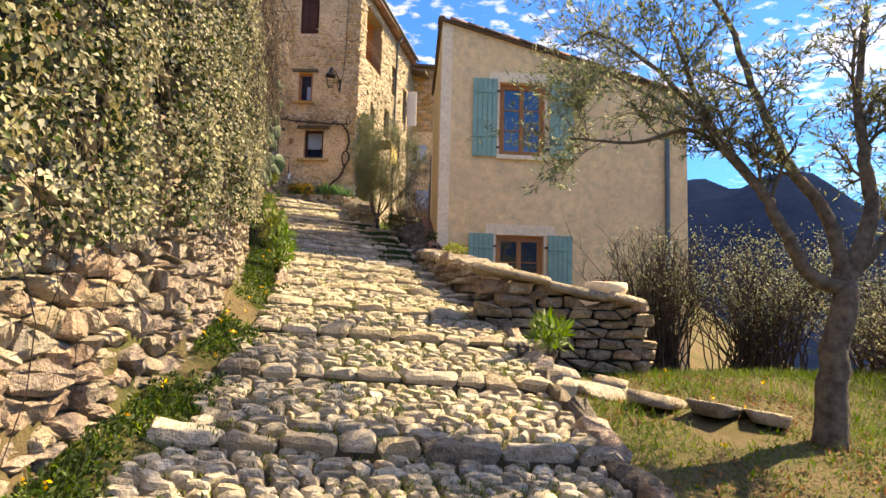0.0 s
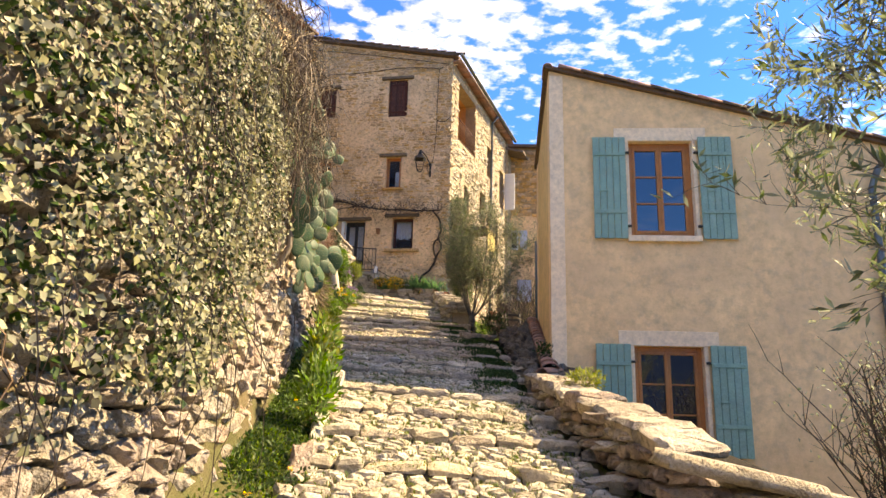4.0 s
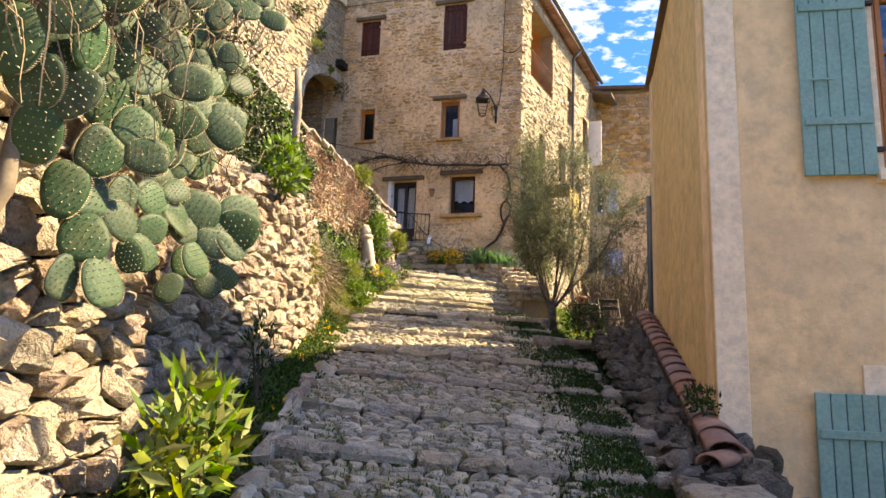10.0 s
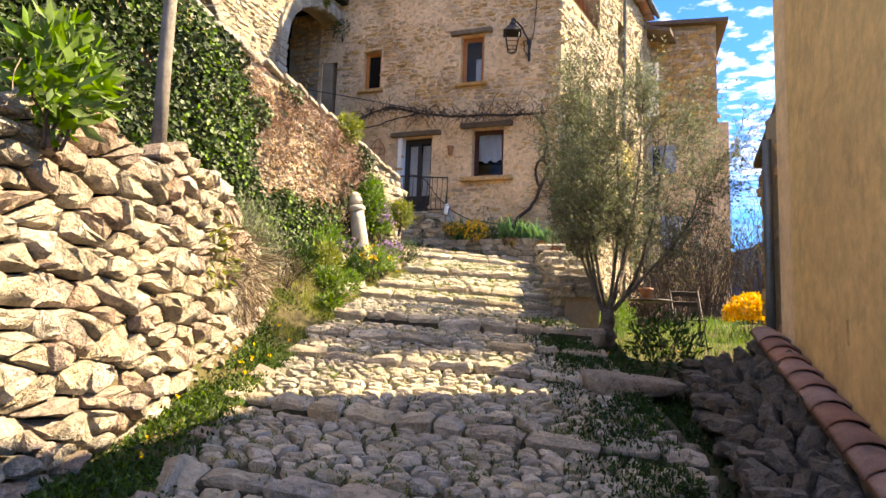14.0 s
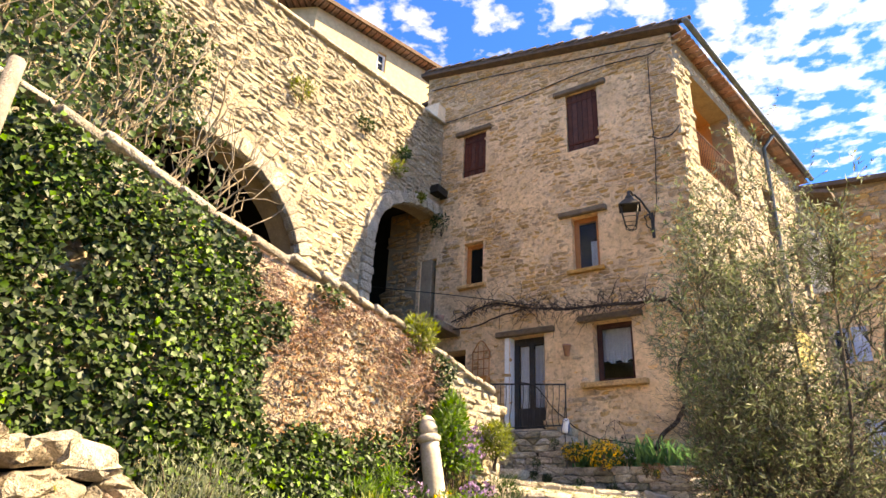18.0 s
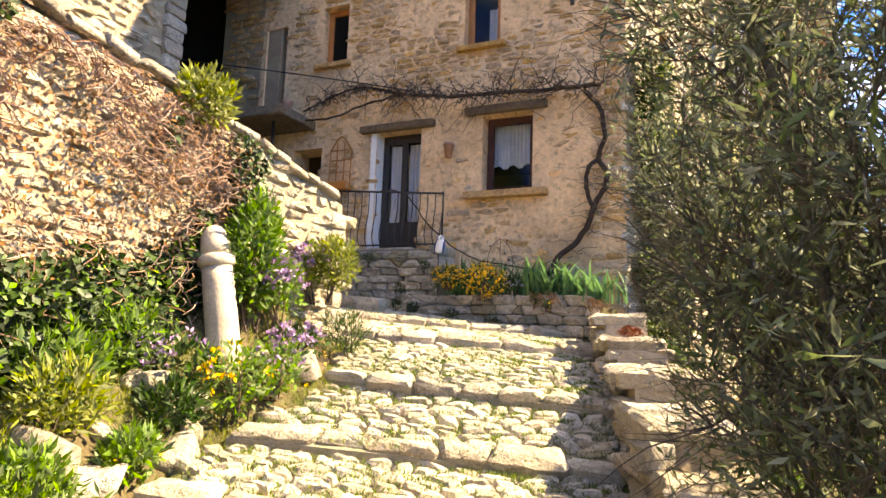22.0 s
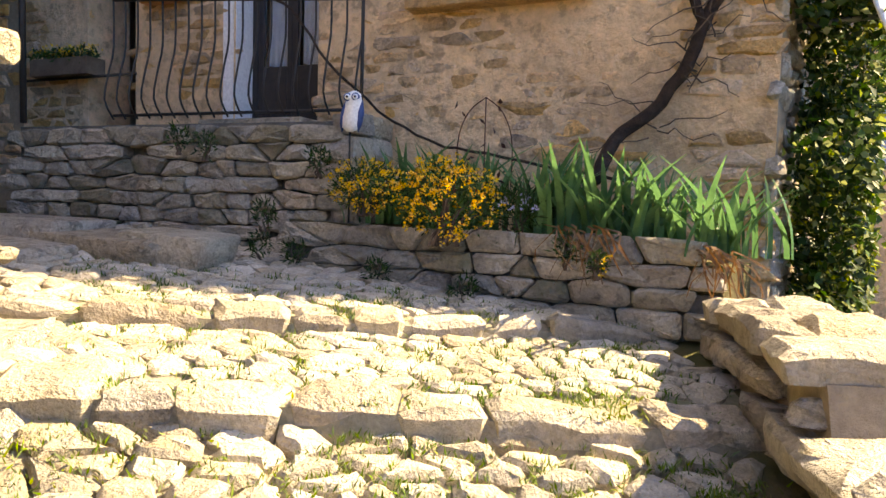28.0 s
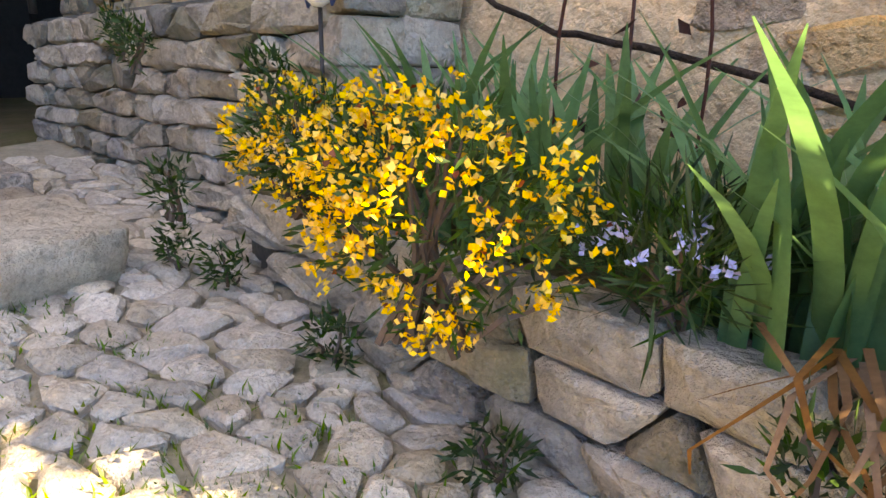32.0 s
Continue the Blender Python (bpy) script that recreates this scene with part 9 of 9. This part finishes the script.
wall("end_wall", Face((9.0, 33.0), (10.2, 39.0)), 1.5, 9.95, 0.4, [], M_OLDPLASTER, parent=far_house, kind="")
wall("end_wall", Face((8.65, 33.06), (9.8, 39.0)), 9.95, 13.45, 0.4, [], M_MORTAR, parent=far_house, kind="")
sp, rng = Soup(), random.Random(231)
for s, z, w, h in courses(FF.length - 0.4, 9.9, 13.3, lambda s: 9.9, lambda s: 13.3, rng, 0.1, 0.18, 0.2, 0.45):
    m = FF.stand(s, z, 0.0) @ Matrix.Diagonal((w, 0.1, h, 1))
    vs, fs = ROCKS_FAR[rng.randrange(14)]
    sp.add([m @ v for v in vs], fs)
sp.make("rubble", M_RUBBLE, far_house, "brown rubble stones", kind="stuff")
roof_slab("roof", [FF.at(-0.3, 13.45, 0.3), FF.at(FF.length + 0.0, 13.40, 0.3), (10.2, 39.0, 13.5), (5.0, 39.5, 13.9)], 0.14, M_OLDTILE, far_house)
for o in FW_O:
    w = window(far_house, FF, o, M_LAVENDER, (1, 1), 0.1, 0.06, M_DARKGLASS, 1)
box("shutter", FF.stand(2.0, 6.2, 0.03), (0.62, 0.04, 1.0), M_LAVENDER, far_house, "pale blue closed shutter")
box("shutter", FF.stand(1.97, 8.7, 0.04), (0.36, 0.04, 0.95), M_LAVENDER, far_house, "pale blue open shutter")
# second roofline behind the side of the tall house
rear = thing("house", (7.0, 34.0, 8.0), "rear wing with a tiled eave behind the tall house", "house")
wall("side_wall", Face((6.2, 32.7), (7.6, 35.4)), 2.0, 12.9, 0.4, [], M_MORTAR, parent=rear, kind="")
roof_slab("roof", [(5.9, 32.4, 13.0), (6.9, 32.2, 12.8), (8.3, 35.2, 12.8), (6.8, 36.0, 13.1)], 0.12, M_OLDTILE, rear)
# cream house high above the arches
UF, UR = Face((-14.0, 27.2), (-8.15, 28.4)), Face((-8.15, 28.4), (-4.2, 35.0))
upper = thing("house", (-9.0, 31.0, 8.0), "cream plastered house high above the arched wall", "house")
wall("front_wall", UF, 6.0, 19.9, 0.4, [], M_PALEWALL, parent=upper, kind="", s1=UF.length - 0.002)
UWIN = (2.6, 2.98, 18.75, 19.55)
wall("side_wall", UR, 6.0, 19.9, 0.4, [UWIN], M_PALEWALL, parent=upper, kind="")
wall("back_wall", Face((-4.2, 35.0), (-12.0, 37.0)), 6.0, 19.9, 0.4, [], M_PALEWALL, parent=upper, kind="")
window(upper, UR, UWIN, M_WHITE, (1, 2), 0.12, 0.04, M_DARKGLASS, 1)
u_roof = roof_slab("roof", [UF.at(0, 19.95, 0.45), UR.at(-0.45, 19.95, 0.45), UR.at(UR.length + 0.4, 19.95, 0.45), (-12.0, 37.4, 21.2)], 0.15, M_OLDTILE, upper)
for i in range(36):
    tile_at(UR.stand(-0.3 + i * 0.22, 19.9, 0.38), u_roof, M_TILE)
for i in range(26):
    tile_at(UF.stand(0.2 + i * 0.22, 19.9, 0.38), u_roof, M_TILE)
gable = thing("house", (-4.6, 29.6, 12.0), "small pink plastered gable beside the tall house", "house")
wall("front_wall", Face((-5.4, 28.9), (-3.5, 28.3)), 3.9, lambda s: 14.6 + 0.1 * s, 0.3, [], M_LOGGIA, parent=gable, kind="")
roof_slab("roof", [(-5.6, 28.6, 14.65), (-3.3, 27.9, 14.85), (-3.3, 29.9, 15.1), (-5.6, 30.4, 15.0)], 0.1, M_OLDTILE, gable)

# ---- garden table and chairs beyond the wall ----
gt = thing("garden_table", (3.55, 20.4, 2.55), "small black metal folding table in the garden", "table")
gz0 = land_z(3.55, 20.4)
lathe("tabletop", [(0.29, 0.0), (0.3, 0.01), (0.3, 0.025), (0.28, 0.03)], M_IRON, gt, (3.55, 20.4, gz0 + 0.68), 18)
for sx in (-1, 1):
    for sy in (-1, 1):
        tube("leg", [(3.55 + sx * 0.22, 20.4 + sy * 0.2, gz0), (3.55 - sx * 0.16, 20.4 + sy * 0.18, gz0 + 0.69)], 0.01, M_IRON, gt, 5)
gc = thing("garden_chair", (4.05, 20.3, 2.5), "black slatted metal folding chair", "chair")
gz1 = land_z(4.05, 20.3)
for i in range(4):
    box("seat_slat", Matrix.Translation((4.05, 20.15 + i * 0.1, gz1 + 0.45)), (0.38, 0.07, 0.015), M_IRON, gc)
for i in range(2):
    box("back_slat", Matrix.Translation((4.05, 20.53, gz1 + 0.68 + i * 0.14)), (0.38, 0.015, 0.07), M_IRON, gc)
for sx in (-1, 1):
    tube("leg", [(4.05 + sx * 0.19, 20.1, gz1), (4.05 + sx * 0.19, 20.54, gz1 + 0.86)], 0.009, M_IRON, gc, 5)
    tube("leg", [(4.05 + sx * 0.17, 20.5, gz1), (4.05 + sx * 0.17, 20.1, gz1 + 0.45)], 0.009, M_IRON, gc, 5)
tp = thing("flower_pot", (3.5, 20.4, gz0 + 0.71), "brown clay pot on the garden table", "pot")
lathe("pot", [(0.06, 0.0), (0.09, 0.13), (0.1, 0.13), (0.1, 0.16), (0.08, 0.16), (0.07, 0.05)], M_TILE, tp, (3.5, 20.4, gz0 + 0.71), 14)
